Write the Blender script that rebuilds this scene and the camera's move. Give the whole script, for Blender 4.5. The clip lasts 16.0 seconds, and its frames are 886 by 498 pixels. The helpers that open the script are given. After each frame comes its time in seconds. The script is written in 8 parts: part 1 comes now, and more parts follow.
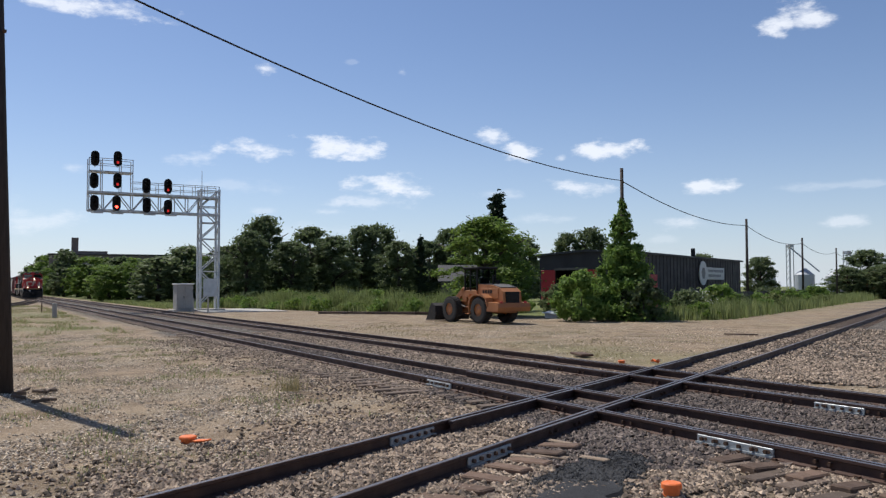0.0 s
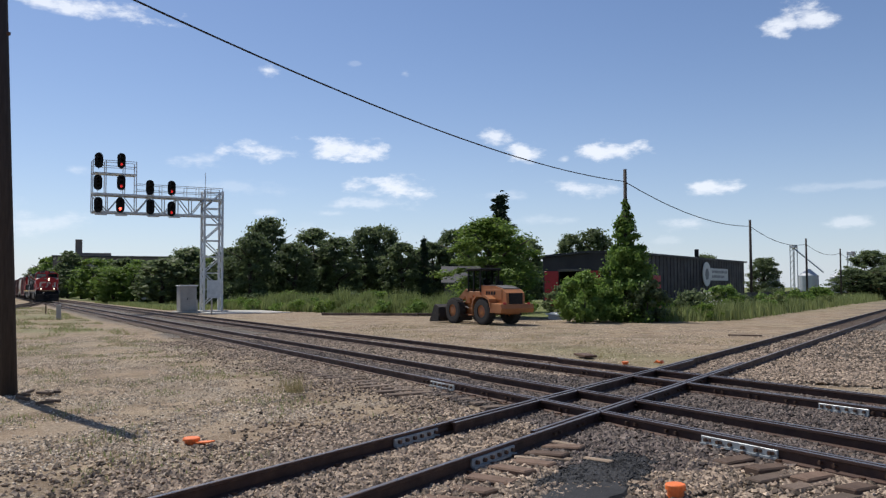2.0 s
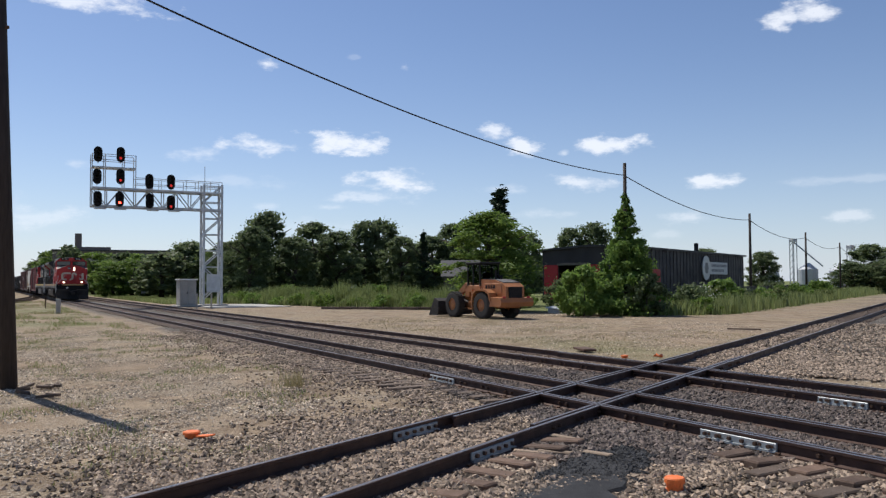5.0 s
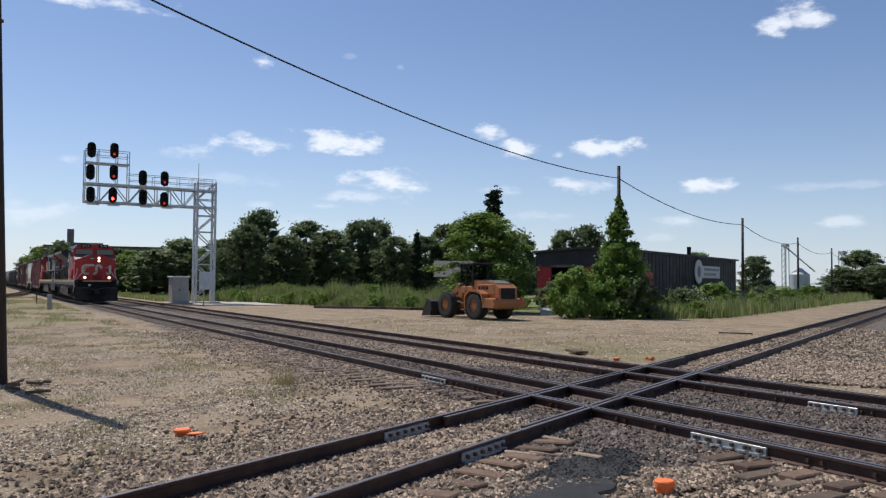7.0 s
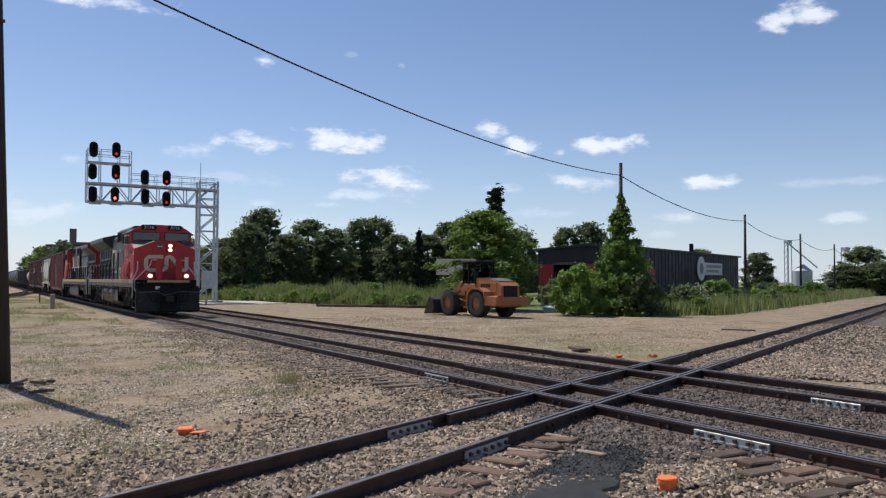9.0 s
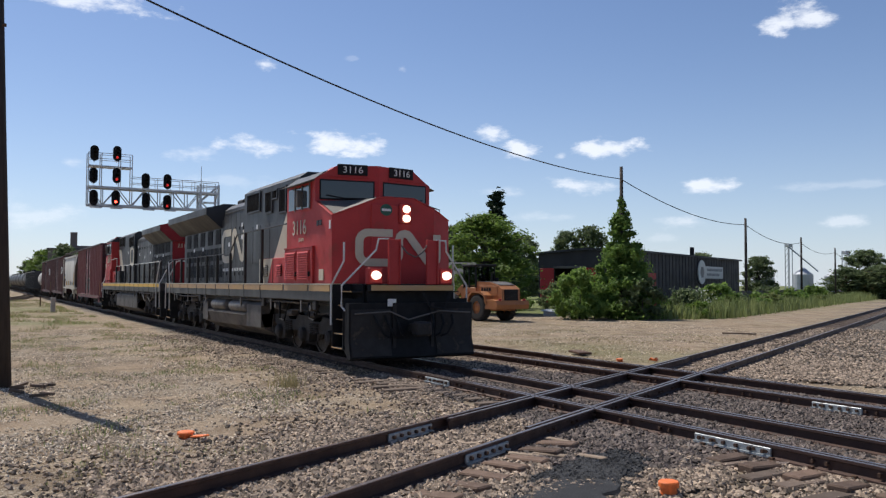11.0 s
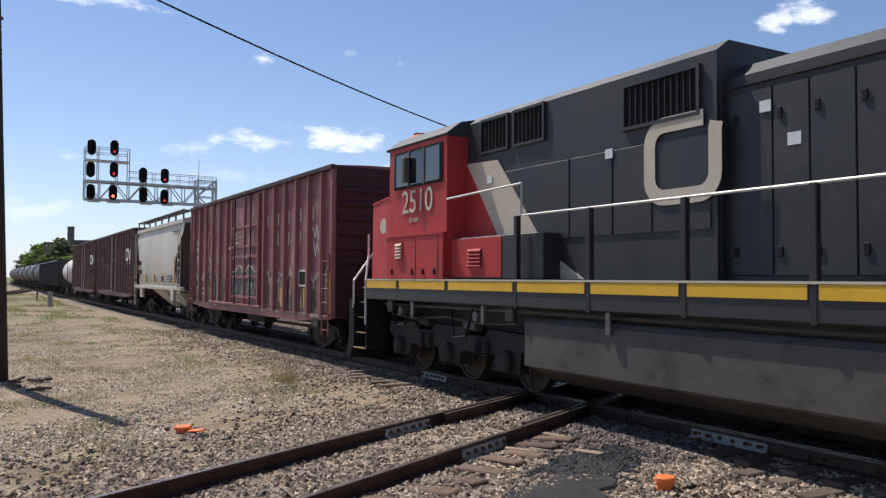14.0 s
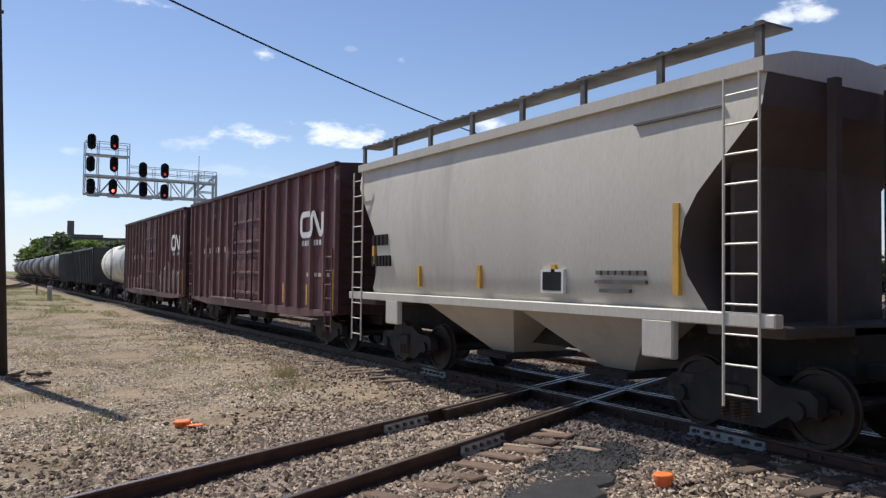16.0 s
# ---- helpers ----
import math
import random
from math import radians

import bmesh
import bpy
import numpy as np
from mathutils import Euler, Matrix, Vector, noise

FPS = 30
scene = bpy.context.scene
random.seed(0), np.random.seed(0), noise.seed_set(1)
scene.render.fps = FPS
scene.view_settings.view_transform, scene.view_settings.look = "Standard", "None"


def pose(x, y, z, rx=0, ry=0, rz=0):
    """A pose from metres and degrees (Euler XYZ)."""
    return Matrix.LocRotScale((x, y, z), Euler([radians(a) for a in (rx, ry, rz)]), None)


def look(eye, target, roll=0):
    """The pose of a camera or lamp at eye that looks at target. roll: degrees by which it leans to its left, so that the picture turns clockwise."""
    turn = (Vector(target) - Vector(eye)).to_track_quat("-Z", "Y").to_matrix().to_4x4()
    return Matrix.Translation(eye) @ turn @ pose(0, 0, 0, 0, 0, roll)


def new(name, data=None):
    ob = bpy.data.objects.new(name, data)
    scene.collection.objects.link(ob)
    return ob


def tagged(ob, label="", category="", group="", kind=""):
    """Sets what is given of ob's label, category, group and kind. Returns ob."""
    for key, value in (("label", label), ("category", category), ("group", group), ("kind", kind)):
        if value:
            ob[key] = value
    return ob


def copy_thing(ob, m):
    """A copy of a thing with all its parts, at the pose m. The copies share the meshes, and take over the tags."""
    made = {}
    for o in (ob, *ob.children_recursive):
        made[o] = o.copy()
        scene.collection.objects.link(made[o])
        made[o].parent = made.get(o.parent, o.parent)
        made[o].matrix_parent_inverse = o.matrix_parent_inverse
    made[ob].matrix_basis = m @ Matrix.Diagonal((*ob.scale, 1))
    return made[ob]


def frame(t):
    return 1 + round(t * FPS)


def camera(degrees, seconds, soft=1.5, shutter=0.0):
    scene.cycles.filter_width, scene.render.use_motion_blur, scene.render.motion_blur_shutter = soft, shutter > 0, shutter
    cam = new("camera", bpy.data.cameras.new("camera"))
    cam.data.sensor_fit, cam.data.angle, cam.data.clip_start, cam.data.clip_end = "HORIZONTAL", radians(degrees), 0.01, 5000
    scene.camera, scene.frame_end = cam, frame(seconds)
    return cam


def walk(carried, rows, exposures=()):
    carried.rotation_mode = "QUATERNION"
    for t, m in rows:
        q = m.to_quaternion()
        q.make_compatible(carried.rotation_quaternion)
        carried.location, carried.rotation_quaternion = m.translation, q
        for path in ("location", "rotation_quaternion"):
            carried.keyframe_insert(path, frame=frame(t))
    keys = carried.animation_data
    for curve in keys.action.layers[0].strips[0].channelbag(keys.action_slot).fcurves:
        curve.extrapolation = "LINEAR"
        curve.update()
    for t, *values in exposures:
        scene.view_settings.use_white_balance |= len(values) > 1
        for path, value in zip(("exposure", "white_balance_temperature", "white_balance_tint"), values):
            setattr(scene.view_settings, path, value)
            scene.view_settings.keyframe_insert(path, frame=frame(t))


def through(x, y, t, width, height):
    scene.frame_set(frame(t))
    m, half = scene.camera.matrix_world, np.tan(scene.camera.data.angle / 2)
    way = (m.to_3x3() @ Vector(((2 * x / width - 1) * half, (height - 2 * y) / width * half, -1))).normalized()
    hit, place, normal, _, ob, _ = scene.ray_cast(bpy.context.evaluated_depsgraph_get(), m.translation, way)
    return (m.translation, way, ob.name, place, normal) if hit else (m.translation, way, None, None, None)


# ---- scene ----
# ------------------------------------------------------------ camera
EYE = (11.062, -9.159, 1.927)
cam = camera(57.5, 16.0, soft=1.3)
walk(cam, [
    (0, pose(*EYE, 92.703, 0.176, 60.125)),
    (0.5, pose(*EYE, 92.828, 0.172, 60.140)),
    (1, pose(*EYE, 93.028, 0.270, 60.201)),
    (1.5, pose(*EYE, 92.909, 0.349, 60.264)),
    (2, pose(*EYE, 92.796, 0.248, 60.359)),
    (2.5, pose(*EYE, 92.574, 0.063, 60.218)),
    (3, pose(*EYE, 92.363, 0.079, 60.264)),
    (3.5, pose(*EYE, 92.347, 0.215, 60.314)),
    (4, pose(*EYE, 92.277, 0.362, 60.374)),
    (6.5, pose(*EYE, 92.483, -0.215, 59.978)),
    (7, pose(*EYE, 92.396, -0.458, 59.835)),
    (7.5, pose(*EYE, 92.222, -0.399, 59.722)),
    (8, pose(*EYE, 92.116, -0.237, 59.751)),
    (8.5, pose(*EYE, 92.181, -0.193, 59.851)),
    (9, pose(*EYE, 92.250, -0.212, 59.998)),
    (11.5, pose(*EYE, 92.540, -0.199, 60.007)),
    (12, pose(*EYE, 92.481, -0.195, 59.889)),
    (12.5, pose(*EYE, 92.408, -0.161, 59.829)),
    (13, pose(*EYE, 92.397, -0.141, 60.012)),
    (13.5, pose(*EYE, 92.259, -0.216, 60.020)),
    (14, pose(*EYE, 92.176, -0.379, 59.861)),
    (14.5, pose(*EYE, 92.266, -0.606, 59.946)),
    (15, pose(*EYE, 92.271, -0.781, 59.995)),
    (15.5, pose(*EYE, 92.106, -0.784, 59.846)),
    (16, pose(*EYE, 91.918, -0.698, 59.833)),
], exposures=[(0, 0.16), (10, 0.18), (11.5, 0.24), (13, 0.36), (14.5, 0.38), (16, 0.34)])

# ------------------------------------------------------------ world, sun, exposure
SUN_AZ = math.atan2(-0.26, -0.965)      # direction towards the sun on the plan
SUN_EL = radians(57)


def sun_and_sky():
    data = bpy.data.lights.new("sun", "SUN")
    data.energy, data.angle, data.color = 4.4, radians(0.53), (1.0, 0.955, 0.88)
    d = Vector((math.cos(SUN_AZ) * math.cos(SUN_EL), math.sin(SUN_AZ) * math.cos(SUN_EL), math.sin(SUN_EL)))
    ob = new("sun", data)
    ob.matrix_world = look(d * 100, (0, 0, 0))
    world = bpy.data.worlds.new("sky")
    scene.world = world
    world.use_nodes = True
    nt = world.node_tree
    nt.nodes.clear()
    out = nt.nodes.new("ShaderNodeOutputWorld")
    bg = nt.nodes.new("ShaderNodeBackground")
    sky = nt.nodes.new("ShaderNodeTexSky")
    sky.sky_type, sky.sun_disc = "NISHITA", False
    sky.sun_elevation, sky.sun_rotation = SUN_EL, math.pi / 2 - SUN_AZ
    sky.air_density, sky.dust_density, sky.ozone_density = 1.0, 0.5, 3.4
    sky.altitude = 200
    bg.inputs["Strength"].default_value = 0.086
    # fair-weather cumulus and thin veils: azimuth, elevation, half width, half height (degrees), thickness
    clouds = [
        (73.2, 9.6, 2.6, 0.6, 0.9), (67.5, 9.9, 2.9, 0.8, 1), (77.5, 8.7, 1.8, 0.5, 0.5), (85.0, 7.8, 0.9, 0.4, 0.4), (64.1, 7.2, 2.6, 0.8, 0.9),
        (65.7, 6.0, 2.9, 0.5, 0.5), (68.5, 5.3, 1.3, 0.3, 0.4), (75.1, 7.0, 4.4, 0.6, 0.3), (86.9, 4.3, 3.2, 1.0, 0.45), (72.6, 5.3, 1.1, 0.3, 0.35),
        (56.4, 10.7, 1.3, 0.6, 0.8), (54.5, 9.4, 1.4, 0.9, 0.9), (51.7, 9.0, 0.4, 0.3, 0.5), (48.5, 9.4, 2.4, 0.7, 1), (56.5, 6.6, 1.8, 0.4, 0.4),
        (50.7, 6.9, 2.1, 0.5, 0.7), (42.1, 6.7, 1.8, 0.5, 0.85), (43.1, 4.3, 2.1, 0.4, 0.5), (34.0, 6.4, 3.4, 0.3, 0.3), (33.6, 4.1, 1.3, 0.4, 0.5),
        (52.9, 4.7, 2.2, 0.5, 0.35), (45.0, 3.2, 1.3, 0.3, 0.3), (69.1, 3.9, 4.8, 0.6, 0.25), (37.4, 17.0, 1.6, 0.8, 0.95), (35.4, 17.1, 1.5, 0.8, 0.9),
        (72.7, 15.0, 1.0, 0.4, 0.8), (63.0, 15.1, 0.4, 0.3, 0.4), (84.3, 17.9, 4.4, 0.6, 0.85), (66.6, 15.7, 0.4, 0.2, 0.25)]
    geo = nt.nodes.new("ShaderNodeTexCoord")
    warp = nt.nodes.new("ShaderNodeTexNoise")
    warp.inputs["Scale"].default_value, warp.inputs["Detail"].default_value = 22, 8
    warp.inputs["Roughness"].default_value = 0.62
    squash = nt.nodes.new("ShaderNodeMapping")
    squash.inputs["Scale"].default_value = (1, 1, 2.4)
    nt.links.new(geo.outputs["Generated"], squash.inputs["Vector"])
    nt.links.new(squash.outputs["Vector"], warp.inputs["Vector"])

    def maths(op, a, b=None, c=None, clamp=False):
        n = nt.nodes.new("ShaderNodeMath")
        n.operation, n.use_clamp = op, clamp
        for i, v in enumerate((a, b, c)):
            if v is None:
                continue
            if isinstance(v, (int, float)):
                n.inputs[i].default_value = v
            else:
                nt.links.new(v, n.inputs[i])
        return n.outputs[0]

    sep = nt.nodes.new("ShaderNodeSeparateXYZ")
    nt.links.new(geo.outputs["Generated"], sep.inputs[0])
    az = maths("ARCTAN2", sep.outputs[1], maths("MULTIPLY", sep.outputs[0], -1.0))
    el = maths("ARCSINE", sep.outputs[2])
    shade = maths("MULTIPLY", maths("SUBTRACT", warp.outputs["Fac"], 0.53), 4.0)
    total = None
    for a, e, w, h, thick in clouds:
        dx = maths("MULTIPLY", maths("SUBTRACT", az, radians(90 - a - 0.0)), 1 / radians(w))
        dy = maths("MULTIPLY", maths("SUBTRACT", el, radians(e)), 1 / radians(h))
        r = maths("SQRT", maths("ADD", maths("MULTIPLY", dx, dx), maths("MULTIPLY", dy, dy)))
        m = maths("MULTIPLY", maths("ADD", maths("MULTIPLY", maths("SUBTRACT", 1.25, r), 1.1), shade, clamp=True), thick)
        total = m if total is None else maths("MAXIMUM", total, m)
    ramp = nt.nodes.new("ShaderNodeValToRGB")
    ramp.color_ramp.elements[0].position, ramp.color_ramp.elements[1].position = 0.0, 1.0
    ramp.color_ramp.interpolation = "EASE"
    nt.links.new(total, ramp.inputs[0])
    haze = maths("POWER", maths("SUBTRACT", 1.0, maths("MAXIMUM", sep.outputs[2], 0.0)), 9.0)
    mix0 = nt.nodes.new("ShaderNodeMix")
    mix0.data_type = "RGBA"
    nt.links.new(maths("MULTIPLY", haze, 0.5), mix0.inputs["Factor"])
    tint = nt.nodes.new("ShaderNodeMix")
    tint.data_type, tint.blend_type = "RGBA", "MULTIPLY"
    tint.inputs["Factor"].default_value = 1.0
    tint.inputs["B"].default_value = (0.96, 0.97, 1.07, 1)
    nt.links.new(sky.outputs[0], tint.inputs["A"])
    nt.links.new(tint.outputs["Result"], mix0.inputs["A"])
    mix0.inputs["B"].default_value = (8.0, 9.3, 11.3, 1)
    mix = nt.nodes.new("ShaderNodeMix")
    mix.data_type = "RGBA"
    nt.links.new(maths("MULTIPLY", ramp.outputs[0], 0.82), mix.inputs["Factor"])
    nt.links.new(mix0.outputs["Result"], mix.inputs["A"])
    mix.inputs["B"].default_value = (10.2, 10.6, 11.4, 1)
    nt.links.new(mix.outputs["Result"], bg.inputs["Color"])
    nt.links.new(bg.outputs[0], out.inputs[0])


sun_and_sky()


# ------------------------------------------------------------ materials
def material(name, a, b=None, rough=0.7, metal=0.0, scale=6.0, fine=60.0, bump=0.15, spread=0.5, stain=None, stain_amount=0.0,
             stain_scale=1.2, stretch=(1, 1, 1), spec=0.4, per_object=0.0, per_island=0.0, rough_var=0.12):
    m = bpy.data.materials.new(name)
    m.use_nodes = True
    nt = m.node_tree
    p = nt.nodes["Principled BSDF"]
    b = b or tuple(c * 0.7 for c in a)
    tc = nt.nodes.new("ShaderNodeTexCoord")
    mp = nt.nodes.new("ShaderNodeMapping")
    mp.inputs["Scale"].default_value = stretch
    nt.links.new(tc.outputs["Object"], mp.inputs["Vector"])

    def tex(s, d=5, r=0.6):
        n = nt.nodes.new("ShaderNodeTexNoise")
        n.inputs["Scale"].default_value, n.inputs["Detail"].default_value, n.inputs["Roughness"].default_value = s, d, r
        nt.links.new(mp.outputs[0], n.inputs["Vector"])
        return n

    def rng(v, lo, hi, t0=0.0, t1=1.0):
        n = nt.nodes.new("ShaderNodeMapRange")
        n.inputs["From Min"].default_value, n.inputs["From Max"].default_value = lo, hi
        n.inputs["To Min"].default_value, n.inputs["To Max"].default_value = t0, t1
        nt.links.new(v, n.inputs["Value"])
        return n.outputs[0]

    def mixc(f, x, y):
        n = nt.nodes.new("ShaderNodeMix")
        n.data_type = "RGBA"
        nt.links.new(f, n.inputs["Factor"])
        for s, v in (("A", x), ("B", y)):
            if isinstance(v, tuple):
                n.inputs[s].default_value = (*v, 1)
            else:
                nt.links.new(v, n.inputs[s])
        return n.outputs["Result"]

    big, small = tex(scale), tex(fine, 3)
    col = mixc(rng(big.outputs["Fac"], 0.5 - spread / 2, 0.5 + spread / 2), a, b)
    col = mixc(rng(small.outputs["Fac"], 0.3, 0.75, 0.0, 0.35), col, tuple(c * 0.55 for c in a))
    if stain:
        st = tex(stain_scale, 8, 0.68)
        col = mixc(rng(st.outputs["Fac"], 0.62 - stain_amount * 0.3, 0.72 - stain_amount * 0.2), col, stain)
    if per_object or per_island:
        if per_object:
            rnd = nt.nodes.new("ShaderNodeObjectInfo").outputs["Random"]
        else:
            rnd = nt.nodes.new("ShaderNodeNewGeometry").outputs["Random Per Island"]
        k = per_object or per_island
        hsv = nt.nodes.new("ShaderNodeHueSaturation")
        nt.links.new(rng(rnd, 0, 1, 1 - k, 1 + k), hsv.inputs["Value"])
        nt.links.new(col, hsv.inputs["Color"])
        col = hsv.outputs[0]
    nt.links.new(col, p.inputs["Base Color"])
    nt.links.new(rng(big.outputs["Fac"], 0.3, 0.7, max(0.03, rough - rough_var), min(1, rough + rough_var)), p.inputs["Roughness"])
    p.inputs["Metallic"].default_value = metal
    p.inputs["Specular IOR Level"].default_value = spec
    if bump:
        bn = nt.nodes.new("ShaderNodeBump")
        bn.inputs["Strength"].default_value, bn.inputs["Distance"].default_value = bump, 0.02
        nt.links.new(small.outputs["Fac"], bn.inputs["Height"])
        nt.links.new(bn.outputs[0], p.inputs["Normal"])
    return m


def glow(name, colour, strength):
    m = bpy.data.materials.new(name)
    m.use_nodes = True
    p = m.node_tree.nodes["Principled BSDF"]
    p.inputs["Base Color"].default_value = (*colour, 1)
    p.inputs["Emission Color"].default_value = (*colour, 1)
    p.inputs["Emission Strength"].default_value = strength
    return m


def glass_material(name, tint, rough=0.05):
    m = bpy.data.materials.new(name)
    m.use_nodes = True
    p = m.node_tree.nodes["Principled BSDF"]
    p.inputs["Base Color"].default_value = (*tint, 1)
    p.inputs["Roughness"].default_value = rough
    p.inputs["IOR"].default_value = 1.5
    p.inputs["Specular IOR Level"].default_value = 0.8
    return m


M_RAIL = material("rusty_rail_steel", (0.088, 0.048, 0.036), (0.05, 0.03, 0.026), 0.62, 0.35, 4, 70, 0.2, stretch=(1, 1, 1))
M_RAILTOP = material("worn_rail_head", (0.30, 0.26, 0.23), (0.20, 0.16, 0.14), 0.34, 0.85, 5, 60, 0.05)
M_TIE = material("weathered_tie_wood", (0.16, 0.115, 0.085), (0.09, 0.065, 0.05), 0.9, 0, 3, 45, 0.5, stretch=(1, 1, 1), per_object=0.3)
M_TIEPALE = material("split_pale_tie_wood", (0.30, 0.225, 0.16), (0.21, 0.155, 0.11), 0.9, 0, 4, 40, 0.5, per_object=0.2)
M_PLATE = material("galvanised_joint_bar", (0.42, 0.45, 0.46), (0.30, 0.32, 0.33), 0.5, 0.25, 7, 50, 0.1, stain=(0.13, 0.09, 0.07), stain_amount=0.25, stain_scale=6)
M_BOLT = material("rusted_bolt", (0.13, 0.075, 0.05), None, 0.7, 0.4, 9, 60, 0.2)
M_STONE = material("ballast_stone", (0.37, 0.285, 0.21), (0.20, 0.15, 0.11), 0.9, 0, 3, 30, 0.3, per_island=0.8)
M_STONE_OILED = material("oil_darkened_ballast", (0.15, 0.115, 0.095), (0.085, 0.064, 0.055), 0.75, 0, 3, 30, 0.3, per_island=0.8)
M_ORANGE = material("orange_marker_paint", (0.85, 0.20, 0.045), (0.70, 0.14, 0.03), 0.6, 0, 8, 60, 0.15)
M_ASPHALT = material("asphalt_patch", (0.030, 0.030, 0.032), (0.018, 0.018, 0.02), 0.92, 0, 3, 90, 0.5)
M_CRUMB = material("asphalt_crumb", (0.045, 0.045, 0.047), (0.025, 0.025, 0.027), 0.9, 0, 3, 60, 0.4, per_island=0.7)
M_TIEEND = material("red_brown_tie_end", (0.17, 0.108, 0.075), (0.095, 0.062, 0.045), 0.92, 0, 4, 40, 0.5, per_object=0.35)
M_POLE = material("dark_creosoted_pole", (0.055, 0.042, 0.036), (0.03, 0.024, 0.022), 0.85, 0, 3, 25, 0.4, stretch=(6, 6, 0.6))
M_GALV = material("galvanised_steel", (0.60, 0.62, 0.63), (0.48, 0.50, 0.51), 0.5, 0.45, 3, 40, 0.05)
M_BLACK = material("black_signal_paint", (0.018, 0.018, 0.019), (0.011, 0.011, 0.012), 0.75, 0, 4, 40, 0.05, spec=0.2)
M_RED_LAMP = glow("lit_red_lens", (1.0, 0.05, 0.03), 9.0)
M_RED_DIM = glow("red_lens", (0.75, 0.035, 0.03), 0.6)
M_WIRE = material("black_cable", (0.02, 0.02, 0.022), None, 0.6, 0, 5, 40, 0)


# ------------------------------------------------------------ mesh helpers
class Mesh:
    """Collects vertices and faces of one mesh."""

    def __init__(self):
        self.v, self.f = [], []

    def add(self, vs, fs):
        n = len(self.v)
        self.v += [tuple(p) for p in vs]
        self.f += [tuple(i + n for i in f) for f in fs]
        return self

    def box(self, x0, x1, y0, y1, z0, z1, m=None, c=0.0):
        """A box, its edges chamfered by c."""
        if c <= 0:
            vs = [(x, y, z) for z in (z0, z1) for y in (y0, y1) for x in (x0, x1)]
            fs = [(0, 2, 3, 1), (4, 5, 7, 6), (0, 1, 5, 4), (2, 6, 7, 3), (0, 4, 6, 2), (1, 3, 7, 5)]
        else:
            bm = bmesh.new()
            bmesh.ops.create_cube(bm, size=1)
            for v in bm.verts:
                v.co = ((x0 + x1) / 2 + v.co.x * (x1 - x0), (y0 + y1) / 2 + v.co.y * (y1 - y0), (z0 + z1) / 2 + v.co.z * (z1 - z0))
            bmesh.ops.bevel(bm, geom=bm.edges[:], offset=c, segments=1, affect="EDGES")
            bm.verts.index_update()
            vs = [v.co[:] for v in bm.verts]
            fs = [[v.index for v in f.verts] for f in bm.faces]
            bm.free()
        if m is not None:
            vs = [tuple(m @ Vector(p)) for p in vs]
        return self.add(vs, fs)

    def tube(self, path, r, n=8, caps=True):
        """A round bar along the points of path; r is one radius or one for each point."""
        pts = [Vector(p) for p in path]
        rs = r if isinstance(r, (list, tuple)) else [r] * len(pts)
        vs, fs = [], []
        for i, p in enumerate(pts):
            d = (pts[min(i + 1, len(pts) - 1)] - pts[max(i - 1, 0)])
            d = d.normalized() if d.length > 1e-9 else Vector((0, 0, 1))
            u = d.cross(Vector((0, 0, 1)) if abs(d.z) < 0.9 else Vector((1, 0, 0))).normalized()
            w = d.cross(u)
            for k in range(n):
                a = 2 * math.pi * k / n
                vs.append(p + (u * math.cos(a) + w * math.sin(a)) * rs[i])
        for i in range(len(pts) - 1):
            for k in range(n):
                k2 = (k + 1) % n
                fs.append((i * n + k, i * n + k2, (i + 1) * n + k2, (i + 1) * n + k))
        if caps:
            fs.append(tuple(range(n)))
            fs.append(tuple((len(pts) - 1) * n + k for k in reversed(range(n))))
        return self.add(vs, fs)

    def prism(self, profile, x0, x1, axis="x", m=None):
        """A profile of 2D points pushed along an axis: x takes (y, z), y takes (x, z), z takes (x, y)."""
        n = len(profile)
        put = {"x": lambda t, p: (t, p[0], p[1]), "y": lambda t, p: (p[0], t, p[1]), "z": lambda t, p: (p[0], p[1], t)}[axis]
        vs = [put(x0, p) for p in profile] + [put(x1, p) for p in profile]
        if m is not None:
            vs = [tuple(m @ Vector(p)) for p in vs]
        fs = [tuple(range(n)), tuple(reversed(range(n, 2 * n)))] + [(i, n + i, n + (i + 1) % n, (i + 1) % n) for i in range(n)]
        return self.add(vs, fs)

    def data(self, name, mat=None, smooth=False):
        me = bpy.data.meshes.new(name)
        me.from_pydata(self.v, [], self.f)
        bm = bmesh.new()
        bm.from_mesh(me)
        bmesh.ops.recalc_face_normals(bm, faces=bm.faces[:])
        bm.to_mesh(me)
        bm.free()
        if mat:
            me.materials.append(mat)
        if smooth:
            me.shade_smooth()
        return me


def part(name, mesh, mat, parent, label="", smooth=False):
    ob = new(name, mesh if isinstance(mesh, bpy.types.Mesh) else mesh.data(name, mat, smooth))
    ob.parent = parent
    if label:
        tagged(ob, label)
    return ob


def thing(name, m, label, category, group="", kind="", mesh=None, mat=None, smooth=False):
    ob = new(name, mesh.data(name, mat, smooth) if mesh else None)
    ob.matrix_basis = m
    return tagged(ob, label, category, group, kind)


def lettering(name, text, size, mat, parent, m, depth=0.006, label=""):
    cu = bpy.data.curves.new(name, "FONT")
    cu.body, cu.size, cu.extrude, cu.align_x = text, size, depth, "CENTER"
    tmp = bpy.data.objects.new("tmp", cu)
    me = bpy.data.meshes.new_from_object(tmp)
    bpy.data.objects.remove(tmp)
    me.materials.clear()
    me.materials.append(mat)
    ob = new(name, me)
    ob.parent, ob.matrix_basis = parent, m
    if label:
        tagged(ob, label)
    return ob


